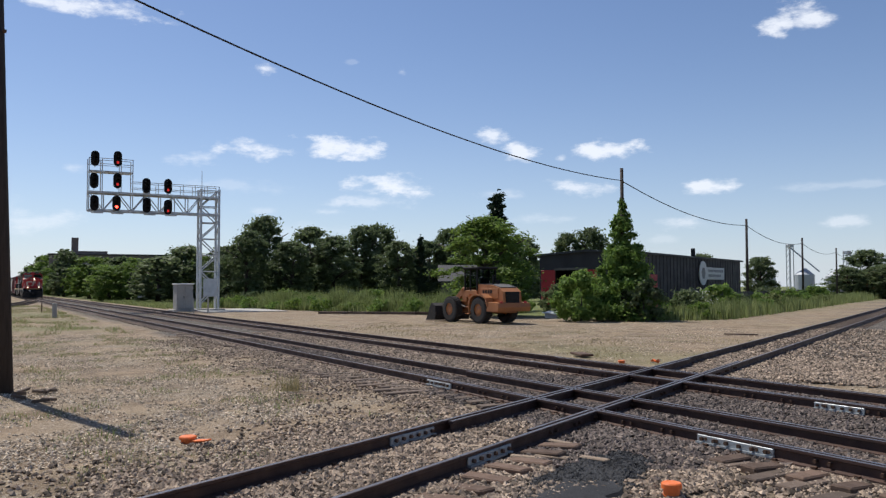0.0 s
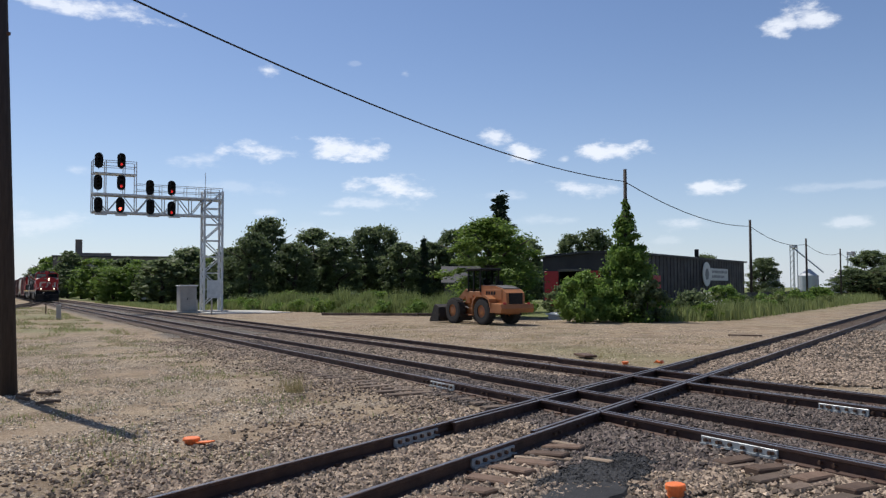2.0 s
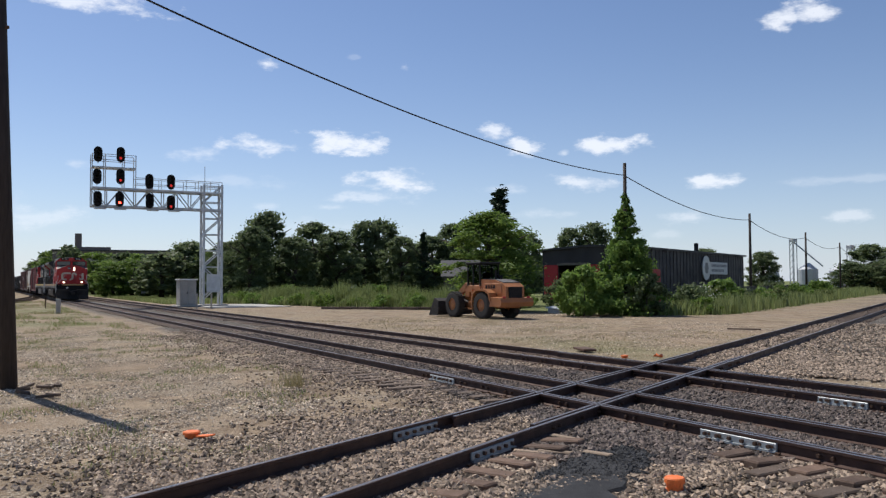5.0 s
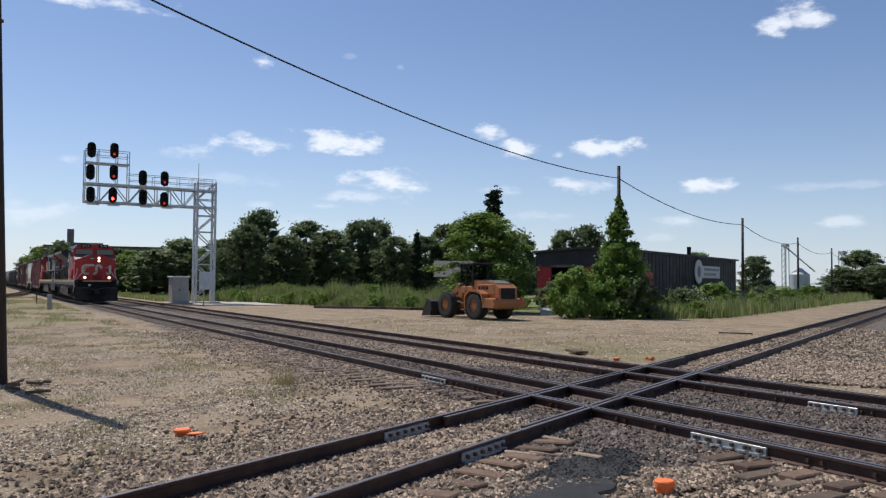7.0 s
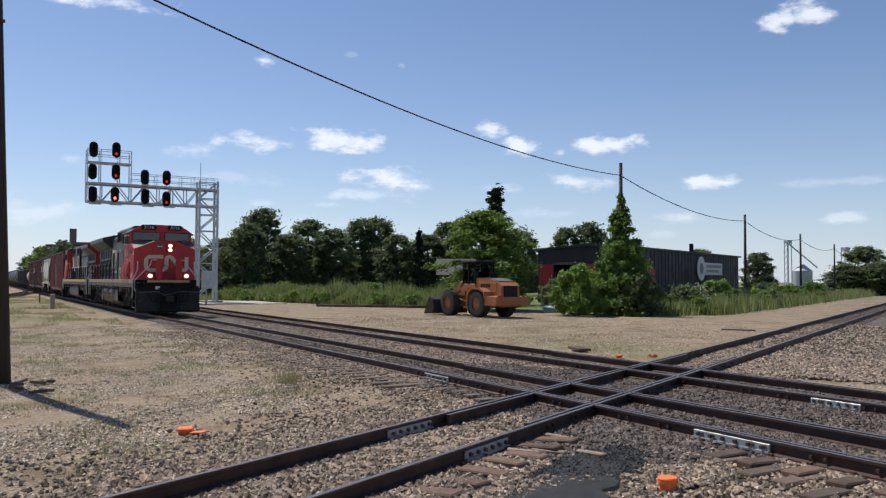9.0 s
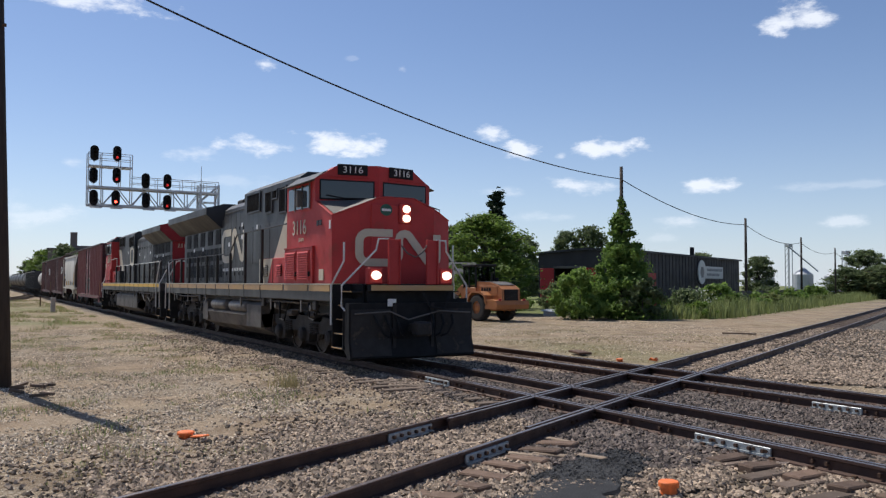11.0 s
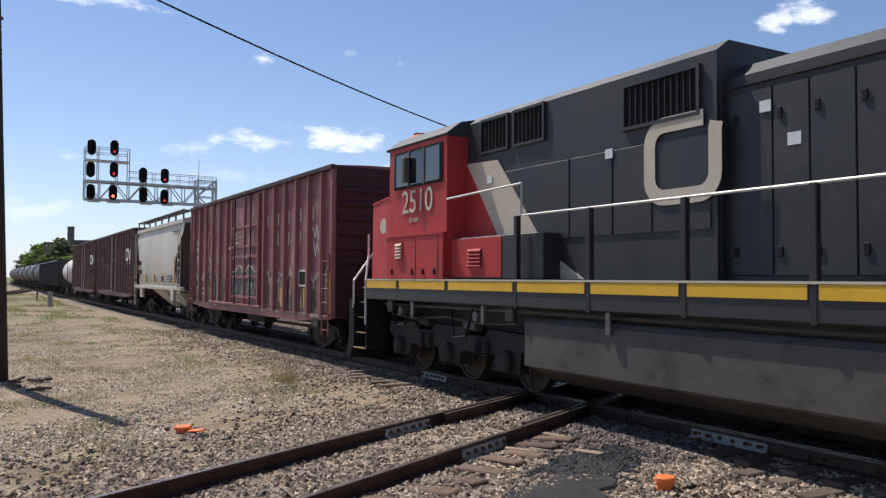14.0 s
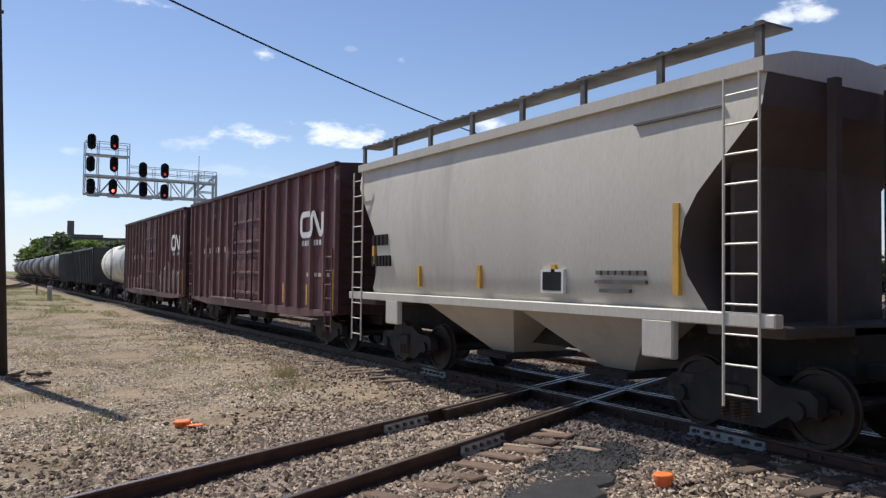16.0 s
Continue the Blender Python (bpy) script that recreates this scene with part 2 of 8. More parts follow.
# ------------------------------------------------------------ ground
DF = 4.0                                  # between the two parallel tracks
C_DIR = Vector((math.cos(radians(117.07)), math.sin(radians(117.07)), 0))
C_NOR = Vector((C_DIR.y, -C_DIR.x, 0))


def bed_depth(x, y):
    """How far inside the stone beds of the tracks, in metres; negative on the bare lot."""
    n = noise.noise((x * 0.35, y * 0.35, 3.0)) * 0.9 + noise.noise((x * 1.7, y * 1.7, 8.0)) * 0.3
    t = 3.6 + n - abs(y - DF / 2 + 0.35)
    c = C_NOR.x * x + C_NOR.y * y
    along = C_DIR.x * x + C_DIR.y * y
    u = (2.4 if along < 0 else 2.0) + n - abs(c - (0.3 if along < 0 else 1.0))
    if along > 6:
        u = max(u, (3.6 + n) - abs(c - 3.2))
    near = 2.2 + n - math.hypot(x - 3.2, y + 2.6)
    return max(t, u, near)


def bed(x, y):
    """1 on the stone beds of the tracks, 0 on the bare lot."""
    return max(0.0, min(1.0, bed_depth(x, y) / 0.9))


def ground_z(x, y):
    return -0.235 + 0.03 * noise.noise((x * 0.25, y * 0.25, 0)) + 0.045 * bed(x, y)


def ground_material():
    m = bpy.data.materials.new("dry_lot_and_ballast")
    m.use_nodes = True
    nt = m.node_tree
    p = nt.nodes["Principled BSDF"]
    tc = nt.nodes.new("ShaderNodeTexCoord")

    def tex(kind, s, d=6, r=0.62):
        n = nt.nodes.new(kind)
        n.inputs["Scale"].default_value = s
        if kind == "ShaderNodeTexNoise":
            n.inputs["Detail"].default_value, n.inputs["Roughness"].default_value = d, r
        nt.links.new(tc.outputs["Object"], n.inputs["Vector"])
        return n

    def ramp(v, stops):
        n = nt.nodes.new("ShaderNodeValToRGB")
        e = n.color_ramp.elements
        while len(e) < len(stops):
            e.new(0.5)
        for k, (pos, c) in zip(e, stops):
            k.position, k.color = pos, (*c, 1)
        nt.links.new(v, n.inputs[0])
        return n.outputs[0]

    def mixc(f, x, y, mode="MIX"):
        n = nt.nodes.new("ShaderNodeMix")
        n.data_type, n.blend_type = "RGBA", mode
        for s, v in (("Factor", f), ("A", x), ("B", y)):
            if isinstance(v, tuple):
                n.inputs[s].default_value = (*v, 1)
            elif isinstance(v, float):
                n.inputs[s].default_value = v
            else:
                nt.links.new(v, n.inputs[s])
        return n.outputs["Result"]

    big, mid, fine = tex("ShaderNodeTexNoise", 0.22), tex("ShaderNodeTexNoise", 1.6), tex("ShaderNodeTexNoise", 14, 8, 0.7)
    straw = tex("ShaderNodeTexNoise", 55, 4, 0.7)
    dirt = ramp(mid.outputs["Fac"], [(0.3, (0.17, 0.115, 0.078)), (0.5, (0.36, 0.26, 0.175)), (0.7, (0.50, 0.39, 0.275))])
    grass = ramp(big.outputs["Fac"], [(0.42, (0.30, 0.225, 0.155)), (0.55, (0.36, 0.29, 0.18)), (0.68, (0.24, 0.22, 0.11))])
    dirt = mixc(0.5, dirt, grass)
    grit = tex("ShaderNodeTexVoronoi", 24)
    gravel = ramp(grit.outputs["Color"], [(0.0, (0.10, 0.08, 0.065)), (0.45, (0.31, 0.26, 0.205)), (1.0, (0.66, 0.60, 0.51))])
    gravel = mixc(ramp(grit.outputs["Distance"], [(0.4, (0, 0, 0)), (0.8, (0.9, 0.9, 0.9))]), gravel, (0.09, 0.07, 0.05))
    patch = tex("ShaderNodeTexNoise", 0.45, 7, 0.72)
    dirt = mixc(ramp(patch.outputs["Fac"], [(0.44, (0.1, 0.1, 0.1)), (0.62, (0.9, 0.9, 0.9))]), dirt, gravel)
    dirt = mixc(ramp(fine.outputs["Fac"], [(0.42, (0.85, 0.85, 0.85)), (0.60, (0, 0, 0))]), dirt, (0.19, 0.138, 0.088))
    worn = tex("ShaderNodeTexNoise", 0.7, 5, 0.7)
    dirt = mixc(ramp(worn.outputs["Fac"], [(0.50, (0, 0, 0)), (0.60, (0.75, 0.75, 0.75))]), dirt, (0.15, 0.105, 0.068))
    dirt = mixc(ramp(straw.outputs["Fac"], [(0.55, (0, 0, 0)), (0.72, (0.6, 0.6, 0.6))]), dirt, (0.54, 0.48, 0.36))
    cells = tex("ShaderNodeTexVoronoi", 16)
    cells.inputs["Randomness"].default_value = 1
    stone = ramp(cells.outputs["Color"], [(0.0, (0.05, 0.043, 0.037)), (0.5, (0.14, 0.12, 0.10)), (1.0, (0.34, 0.30, 0.255))])
    stone = mixc(ramp(cells.outputs["Distance"], [(0.35, (0, 0, 0)), (0.75, (0.9, 0.9, 0.9))]), stone, (0.05, 0.043, 0.037))
    at = nt.nodes.new("ShaderNodeAttribute")
    at.attribute_name = "bed"
    gr = nt.nodes.new("ShaderNodeAttribute")
    gr.attribute_name = "green"
    green = ramp(fine.outputs["Fac"], [(0.35, (0.07, 0.085, 0.03)), (0.6, (0.17, 0.19, 0.07)), (0.8, (0.30, 0.28, 0.13))])
    col = mixc(gr.outputs["Fac"], dirt, green)
    col = mixc(at.outputs["Fac"], col, stone)
    nt.links.new(col, p.inputs["Base Color"])
    p.inputs["Roughness"].default_value = 0.95
    p.inputs["Specular IOR Level"].default_value = 0.2
    bn = nt.nodes.new("ShaderNodeBump")
    bn.inputs["Strength"].default_value, bn.inputs["Distance"].default_value = 0.9, 0.05
    h = mixc(at.outputs["Fac"], mixc(0.5, fine.outputs["Fac"], grit.outputs["Distance"]), cells.outputs["Distance"])
    nt.links.new(h, bn.inputs["Height"])
    nt.links.new(bn.outputs[0], p.inputs["Normal"])
    return m


def axis_steps(fine0, fine1, step, far0, far1):
    out, x, s = [], fine0, step
    out = list(np.arange(fine0, fine1 + 1e-6, step))
    s = step
    while out[-1] < far1:
        s *= 1.22
        out.append(out[-1] + s)
    s = step
    while out[0] > far0:
        s *= 1.22
        out.insert(0, out[0] - s)
    return out


def green_at(x, y):
    """Where green grass and weeds cover the lot."""
    n = noise.noise((x * 0.12, y * 0.12, 5)) + 0.5 * noise.noise((x * 0.5, y * 0.5, 6))
    back = (y - (12.4 + 9.0 * (x + 80) / 37)) / 2.5 if x < -44 else (y - (24 + 0.2 * (x + 44) ** 2 / 30)) / 3 if x < -28 else (y - 29) / 4
    c = C_NOR.x * x + C_NOR.y * y
    lane = 1.0 - (c + 9.6) / 2.0 if y > 20 else 0.0
    g = max(0.0, min(1.0, min(back, lane if y > 24 else 1.0))) if y > 9 else 0.0
    if x < -82 and y > 7:
        g = max(g, min(1.0, (y - 7) / 2))
    if x < -20 and y < -3.4:
        g = max(g, max(0.0, min(0.5, n * 0.8)))
    yellow = max(0.0, 0.5 - math.hypot((x + 9) / 6, (y - 8.4) / 2.4) * 0.45 + 0.3 * n)
    return min(1.0, max(g, yellow) + max(0.0, n * 0.25 - 0.05))


def build_ground():
    xs, ys = axis_steps(-24, 8, 0.24, -3000, 3000), axis_steps(-10, 12, 0.24, -3000, 3000)
    vs = [(x, y, ground_z(x, y)) for y in ys for x in xs]
    nx = len(xs)
    fs = [(j * nx + i, j * nx + i + 1, (j + 1) * nx + i + 1, (j + 1) * nx + i) for j in range(len(ys) - 1) for i in range(nx - 1)]
    me = bpy.data.meshes.new("ground")
    me.from_pydata(vs, [], fs)
    for key, fn in (("bed", bed), ("green", green_at)):
        at = me.attributes.new(key, "FLOAT", "POINT")
        at.data.foreach_set("value", [fn(v[0], v[1]) for v in vs])
    me.materials.append(ground_material())
    me.shade_smooth()
    return tagged(new("ground", me), "dry gravel lot with straw-coloured grass and stone track beds", "ground", kind="structure")


ground = build_ground()


# ------------------------------------------------------------ tracks
def rail_profile(top=0.0):
    """Half of a T-rail, mirrored: head, web and foot, 0.17 m high."""
    h = [(0.036, top), (0.037, top - 0.03), (0.012, top - 0.045), (0.010, top - 0.135), (0.068, top - 0.155), (0.07, top - 0.168)]
    return [(-y, z) for y, z in h] + list(reversed(h))


def rail(parent, m, x0, x1, off, name="rail", label=""):
    ob = part(name, Mesh().prism([(y + off, z) for y, z in rail_profile()], x0, x1, "x", m), M_RAIL, parent, label)
    part("rail_head", Mesh().prism([(off - 0.024, 0.0025), (off - 0.024, -0.003), (off + 0.024, -0.003), (off + 0.024, 0.0025)], x0, x1, "x", m), M_RAILTOP, ob)
    return ob


def tie_mesh(length):
    return Mesh().box(-0.115, 0.115, -length / 2, length / 2, -0.30, -0.172, c=0.012).data("wooden_tie", M_TIE)


def track(name, m, x0, x1, tie_from, tie_to, label, gaps=()):
    """A track along its own x axis: two rails, the wooden ties below them."""
    t = thing(name, Matrix(), label, "railway track", "tracks of the crossing", "structure")
    for off in (-0.7525, 0.7525):
        rail(t, m, x0, x1, off)
    me = tie_mesh(2.6)
    x = tie_from
    while x < tie_to:
        if not any(a < x < b for a, b in gaps):
            ob = part("wooden_tie", me, None, t)
            ob.matrix_basis = m @ pose(x + random.uniform(-0.03, 0.03), random.uniform(-0.09, 0.09), random.uniform(-0.008, 0.006), 0, 0, random.uniform(-2.5, 2.5))
        x += 0.53
    far = Mesh()
    for a, b in ((x0, tie_from), (tie_to, x1)):
        x = a
        while x < b:
            far.box(x - 0.11, x + 0.11, -1.3, 1.3, -0.26, -0.172, m)
            x += 0.53
    if far.v:
        tagged(part("distant_ties", far, M_TIE, t), kind="stuff")
    return t


C_POSE = Matrix.Rotation(radians(117.07), 4, "Z")
near_track = track("track_1", pose(0, 0, 0), -260, 90, -42, 14, "rusty steel railway track on wooden ties and stone ballast")
far_track = track("track_2", pose(0, DF, 0), -260, 90, -42, 12, "parallel rusty railway track on wooden ties and ballast")
cross_track = track("track_3", C_POSE, -22, 330, -16, 24, "crossing railway track running diagonally over the two main lines")


# ------------------------------------------------------------ the train: materials
M_LRED = material("faded_red_loco_paint", (0.50, 0.045, 0.042), (0.40, 0.038, 0.038), 0.58, 0, 1.5, 40, 0.05, stain=(0.30, 0.05, 0.04), stain_amount=0.2, stain_scale=1.5, spec=0.3)
M_LBLACK = material("dusty_black_loco_paint", (0.028, 0.029, 0.032), (0.042, 0.042, 0.043), 0.5, 0, 1.2, 30, 0.06, stain=(0.055, 0.052, 0.05), stain_amount=0.12, stain_scale=0.9, stretch=(1, 1, 0.5))
# red darkened to paint in the shade of the hood end, with soot stains
M_LREDEND = material("shade_and_soot_red_paint", (0.30, 0.03, 0.035), (0.20, 0.022, 0.026), 0.6, 0, 1.5, 40, 0.05, stain=(0.10, 0.018, 0.02), stain_amount=0.3, stain_scale=1.2, spec=0.3)
M_CREAM = material("off_white_loco_paint", (0.62, 0.55, 0.42), (0.52, 0.45, 0.34), 0.55, 0, 2, 40, 0.05)
M_WHITE = material("white_lettering", (0.78, 0.78, 0.76), (0.66, 0.66, 0.64), 0.5, 0, 4, 40, 0)
M_STRIPE_OLD = material("grimy_orange_stripe", (0.52, 0.30, 0.10), (0.42, 0.30, 0.20), 0.6, 0, 1.3, 30, 0.05)
M_STRIPE_NEW = material("yellow_reflective_stripe", (0.80, 0.47, 0.03), (0.70, 0.40, 0.03), 0.5, 0, 2, 40, 0.03)
M_GRIME = material("grimy_underframe", (0.036, 0.032, 0.03), (0.022, 0.02, 0.019), 0.8, 0.1, 3, 30, 0.3, stain=(0.085, 0.065, 0.05), stain_amount=0.2, stain_scale=3)
M_TANK = material("dusty_fuel_tank", (0.115, 0.10, 0.088), (0.075, 0.066, 0.06), 0.65, 0.1, 1.2, 30, 0.1, stain=(0.05, 0.045, 0.042), stain_amount=0.3, stain_scale=1.2)
M_RES = material("grey_air_reservoir", (0.16, 0.145, 0.13), (0.11, 0.098, 0.088), 0.6, 0.15, 2, 30, 0.08, stain=(0.06, 0.05, 0.043), stain_amount=0.35)
M_WHEEL = material("brown_wheel_steel", (0.07, 0.052, 0.044), (0.045, 0.036, 0.03), 0.6, 0.5, 5, 40, 0.1)
M_GLASS = glass_material("dark_window_glass", (0.010, 0.012, 0.014))
M_GLASS_SKY = glass_material("side_window_glass", (0.06, 0.075, 0.085), 0.04)
M_GRIP = material("white_grab_rail", (0.70, 0.69, 0.66), (0.55, 0.53, 0.5), 0.5, 0.1, 6, 40, 0.02)
M_DARKRAIL = material("black_handrail", (0.028, 0.027, 0.027), (0.045, 0.042, 0.04), 0.5, 0.2, 6, 40, 0.02)
M_LAMP = glow("lit_headlamp", (1.0, 0.88, 0.66), 2.4)
M_DITCH = glow("lit_ditch_lamp", (1.0, 0.88, 0.66), 2.0)
M_EMBLEM = material("green_round_emblem", (0.03, 0.11, 0.07), None, 0.5, 0, 5, 40, 0)


def freight_paint(name, a, b, marks, amount):
    return material(name, a, b, 0.62, 0, 1.1, 28, 0.12, stain=marks, stain_amount=amount, stain_scale=1.4, stretch=(1, 1, 0.7), spec=0.35)


M_BOXRED = freight_paint("faded_oxide_red_boxcar", (0.30, 0.105, 0.118), (0.15, 0.056, 0.066), (0.38, 0.23, 0.20), 0.3)
# shade of the car ends put into the oxide; also roof edges and stains
M_BOXEND = freight_paint("shaded_grimy_oxide", (0.06, 0.02, 0.022), (0.04, 0.016, 0.018), (0.03, 0.014, 0.014), 0.3)
M_BOXRIB = freight_paint("oxide_red_rib", (0.24, 0.085, 0.088), (0.29, 0.13, 0.12), (0.36, 0.24, 0.20), 0.05)
M_BOXRED2 = freight_paint("dark_oxide_boxcar", (0.145, 0.044, 0.05), (0.10, 0.034, 0.04), (0.06, 0.03, 0.028), 0.3)
M_BOXRIB2 = freight_paint("worn_dark_rib", (0.11, 0.04, 0.042), (0.20, 0.12, 0.105), (0.34, 0.25, 0.21), 0.12)
M_GRAFFITI = material("faded_pale_graffiti", (0.66, 0.58, 0.50), (0.46, 0.32, 0.22), 0.6, 0, 2.2, 18, 0.05, spread=0.2)
M_GRAFFITI2 = material("dark_graffiti_fill", (0.14, 0.085, 0.08), (0.25, 0.16, 0.13), 0.6, 0, 2.0, 18, 0.05)
M_SPRAY_DARK = material("sooty_sprayed_paint", (0.05, 0.038, 0.04), (0.10, 0.065, 0.062), 0.65, 0, 2.5, 22, 0.06, stain=(0.28, 0.20, 0.15), stain_amount=0.35, stain_scale=2.2)
M_SPRAY_GREY = material("grey_sprayed_paint", (0.13, 0.125, 0.12), (0.065, 0.058, 0.058), 0.65, 0, 2.5, 22, 0.06, stain=(0.40, 0.33, 0.27), stain_amount=0.3, stain_scale=2.2)
M_SPRAY_RUST = material("rusty_sprayed_paint", (0.24, 0.15, 0.10), (0.12, 0.07, 0.06), 0.75, 0, 2.5, 22, 0.08, stain=(0.42, 0.33, 0.25), stain_amount=0.35, stain_scale=2.2)
M_RUSTORANGE = material("orange_rust_bloom", (0.36, 0.19, 0.08), (0.22, 0.11, 0.05), 0.85, 0, 5, 25, 0.1, stain=(0.10, 0.05, 0.04), stain_amount=0.4, stain_scale=5)
M_HOPPER = material("pale_grey_hopper_paint", (0.60, 0.555, 0.475), (0.52, 0.48, 0.41), 0.5, 0, 0.7, 25, 0.03, stain=(0.42, 0.39, 0.33), stain_amount=0.2, stain_scale=0.5, stretch=(1.2, 1.2, 0.3))
# brown that paints in the shadow at the hopper's ends
M_HOPEND = material("shade_brown_hopper_end", (0.115, 0.085, 0.075), (0.075, 0.058, 0.052), 0.85, 0, 1.2, 25, 0.1)
M_YELLOW = material("yellow_conspicuity_tape", (0.72, 0.40, 0.05), None, 0.5, 0, 4, 40, 0)
M_TANKWHITE = material("white_tank_shell", (0.66, 0.64, 0.60), (0.52, 0.5, 0.46), 0.5, 0, 0.8, 25, 0.03, stain=(0.2, 0.17, 0.14), stain_amount=0.2)
M_TANKBLACK = material("dull_black_tank_shell", (0.06, 0.06, 0.06), (0.09, 0.088, 0.085), 0.5, 0, 0.8, 25, 0.03)


# ------------------------------------------------------------ the train: running gear
WHEELS = []


def wheelset(parent, x, r, turn):
    """Two flanged wheels on their axle; it turns on its journals."""
    me = Mesh()
    for s in (-1, 1):
        prof = [(0.68, r + 0.025), (0.71, r + 0.02), (0.715, r), (0.80, r - 0.008), (0.80, r - 0.06), (0.77, r - 0.07), (0.765, 0.14), (0.82, 0.13), (0.82, 0.0)]
        n = 24
        vs = [(q * math.cos(2 * math.pi * k / n), s * y, q * math.sin(2 * math.pi * k / n)) for y, q in prof for k in range(n)]
        fs = [(i * n + k, i * n + (k + 1) % n, (i + 1) * n + (k + 1) % n, (i + 1) * n + k) for i in range(len(prof) - 1) for k in range(n)]
        me.add(vs, fs)
    me.tube([(0, -0.82, 0), (0, 0.82, 0)], 0.09, 10)
    me.box(-0.3, 0.3, -0.83, -0.80, -0.03, 0.03).box(-0.3, 0.3, 0.80, 0.83, -0.03, 0.03)
    ob = part("wheelset", me, M_WHEEL, parent)
    ob.matrix_basis = pose(x, 0, r)
    WHEELS.append((ob, x, r, turn))
    return ob


def freight_bogie(parent, x, turn=1):
    prof = [(-1.1, 0.62), (-1.0, 0.70), (-0.6, 0.72), (-0.3, 0.86), (0.3, 0.86), (0.6, 0.72), (1.0, 0.70), (1.1, 0.62), (1.1, 0.42), (0.75, 0.40),
            (0.42, 0.20), (-0.42, 0.20), (-0.75, 0.40), (-1.1, 0.42)]
    me = Mesh()
    for y0, y1 in ((-1.14, -0.98), (0.98, 1.14)):
        me.prism(prof, y0, y1, "y")
        s = -1 if y0 < 0 else 1
        for k in (-0.86, 0.86):
            me.tube([(k, s * 1.0, 0.46), (k, s * 1.2, 0.46)], 0.11, 10)
    me.box(-0.2, 0.2, -1.2, 1.2, 0.45, 0.68, c=0.03)
    b = part("bogie", me, M_GRIME, parent)
    b.matrix_basis = pose(x, 0, 0)
    for s in (-1, 1):
        for k in (-0.16, 0.0, 0.16):
            path = [(k + 0.045 * math.cos(i * math.pi / 3), s * 1.15 + 0.045 * math.sin(i * math.pi / 3), 0.26 + i * 0.0066) for i in range(31)]
            part("spring", Mesh().tube(path, 0.014, 5), M_BOLT, b)
    for k in (-0.86, 0.86):
        wheelset(b, k, 0.46, turn)
    return b


def loco_bogie(parent, x, turn):
    prof = [(-2.55, 0.80), (-2.5, 1.02), (-1.4, 1.06), (-1.2, 0.92), (-0.7, 0.92), (-0.5, 1.06), (0.5, 1.06), (0.7, 0.92), (1.2, 0.92), (1.4, 1.06), (2.5, 1.02), (2.55, 0.80),
            (2.32, 0.70), (2.3, 0.36), (1.62, 0.36), (1.55, 0.62), (0.42, 0.62), (0.36, 0.36), (-0.36, 0.36), (-0.42, 0.62), (-1.55, 0.62), (-1.62, 0.36), (-2.3, 0.36), (-2.32, 0.70)]
    me = Mesh()
    for y0, y1 in ((-1.32, -1.1), (1.1, 1.32)):
        me.prism(prof, y0, y1, "y")
    me.box(-2.4, 2.4, -1.0, 1.0, 0.72, 0.95)
    b = part("bogie", me, M_GRIME, parent)
    b.matrix_basis = pose(x, 0, 0)
    for s in (-1, 1):
        for k in (-1.97, 0, 1.97):
            part("axle_box", Mesh().tube([(k, s * 1.3, 0.55), (k, s * 1.43, 0.55), (k, s * 1.47, 0.55)], [0.2, 0.18, 0.1], 14), M_GRIME, b)
        for k in (-1.35, -1.05, 0.7, 1.0):
            sp = Mesh()
            for i in range(5):
                sp.tube([(k, s * 1.36, 0.6 + i * 0.06), (k, s * 1.36, 0.635 + i * 0.06)], 0.085, 10)
            part("coil_spring", sp, M_GRIME, b)
        part("brake_cylinder", Mesh().tube([(0.62, s * 1.35, 1.1), (1.05, s * 1.35, 1.12)], 0.1, 12), M_GRIME, b)
        part("brake_cylinder", Mesh().tube([(-1.1, s * 1.35, 1.1), (-0.7, s * 1.35, 1.12)], 0.1, 12), M_TANK, b)
        part("sand_pipe", Mesh().tube([(-2.5, s * 1.36, 1.0), (-2.62, s * 1.36, 0.6), (-2.5, s * 1.2, 0.16)], 0.025, 6), M_GRIME, b)
        part("brake_pipe", Mesh().tube([(-2.3, s * 1.38, 1.2), (-1.2, s * 1.4, 1.16), (0.0, s * 1.4, 1.22), (1.3, s * 1.4, 1.14), (2.3, s * 1.38, 1.2)], 0.02, 6), M_TANK, b)
    for k in (-1.97, 0, 1.97):
        wheelset(b, k, 0.53, turn)
    return b


def stroke(points, w, y0, y1):
    """A flat band of width w along points in (x, z), mitred at its bends."""
    pts = [Vector(p) for p in points]
    n = len(pts)
    vs, fs = [], []
    for i, p in enumerate(pts):
        a = (p - pts[i - 1]).normalized() if i else (pts[1] - p).normalized()
        b = (pts[i + 1] - p).normalized() if i < n - 1 else a
        d = a + b
        d = d.normalized() if d.length > 1e-6 else a
        q = Vector((-d.y, d.x)) * (w / 2) / max(0.5, d.dot(a))
        for y in (y0, y1):
            vs += [(p.x + q.x, y, p.y + q.y), (p.x - q.x, y, p.y - q.y)]
    for i in range(n - 1):
        k, m = 4 * i, 4 * i + 4
        fs += [(k, k + 1, m + 1, m), (k + 2, m + 2, m + 3, k + 3), (k, m, m + 2, k + 2), (k + 1, k + 3, m + 3, m + 1)]
    fs += [(0, 2, 3, 1), (4 * n - 4, 4 * n - 3, 4 * n - 1, 4 * n - 2)]
    return Mesh().add(vs, fs)


def arc(cx, cz, r, a0, a1, n=6):
    return [(cx + r * math.cos(radians(a0 + (a1 - a0) * i / n)), cz + r * math.sin(radians(a0 + (a1 - a0) * i / n))) for i in range(n + 1)]


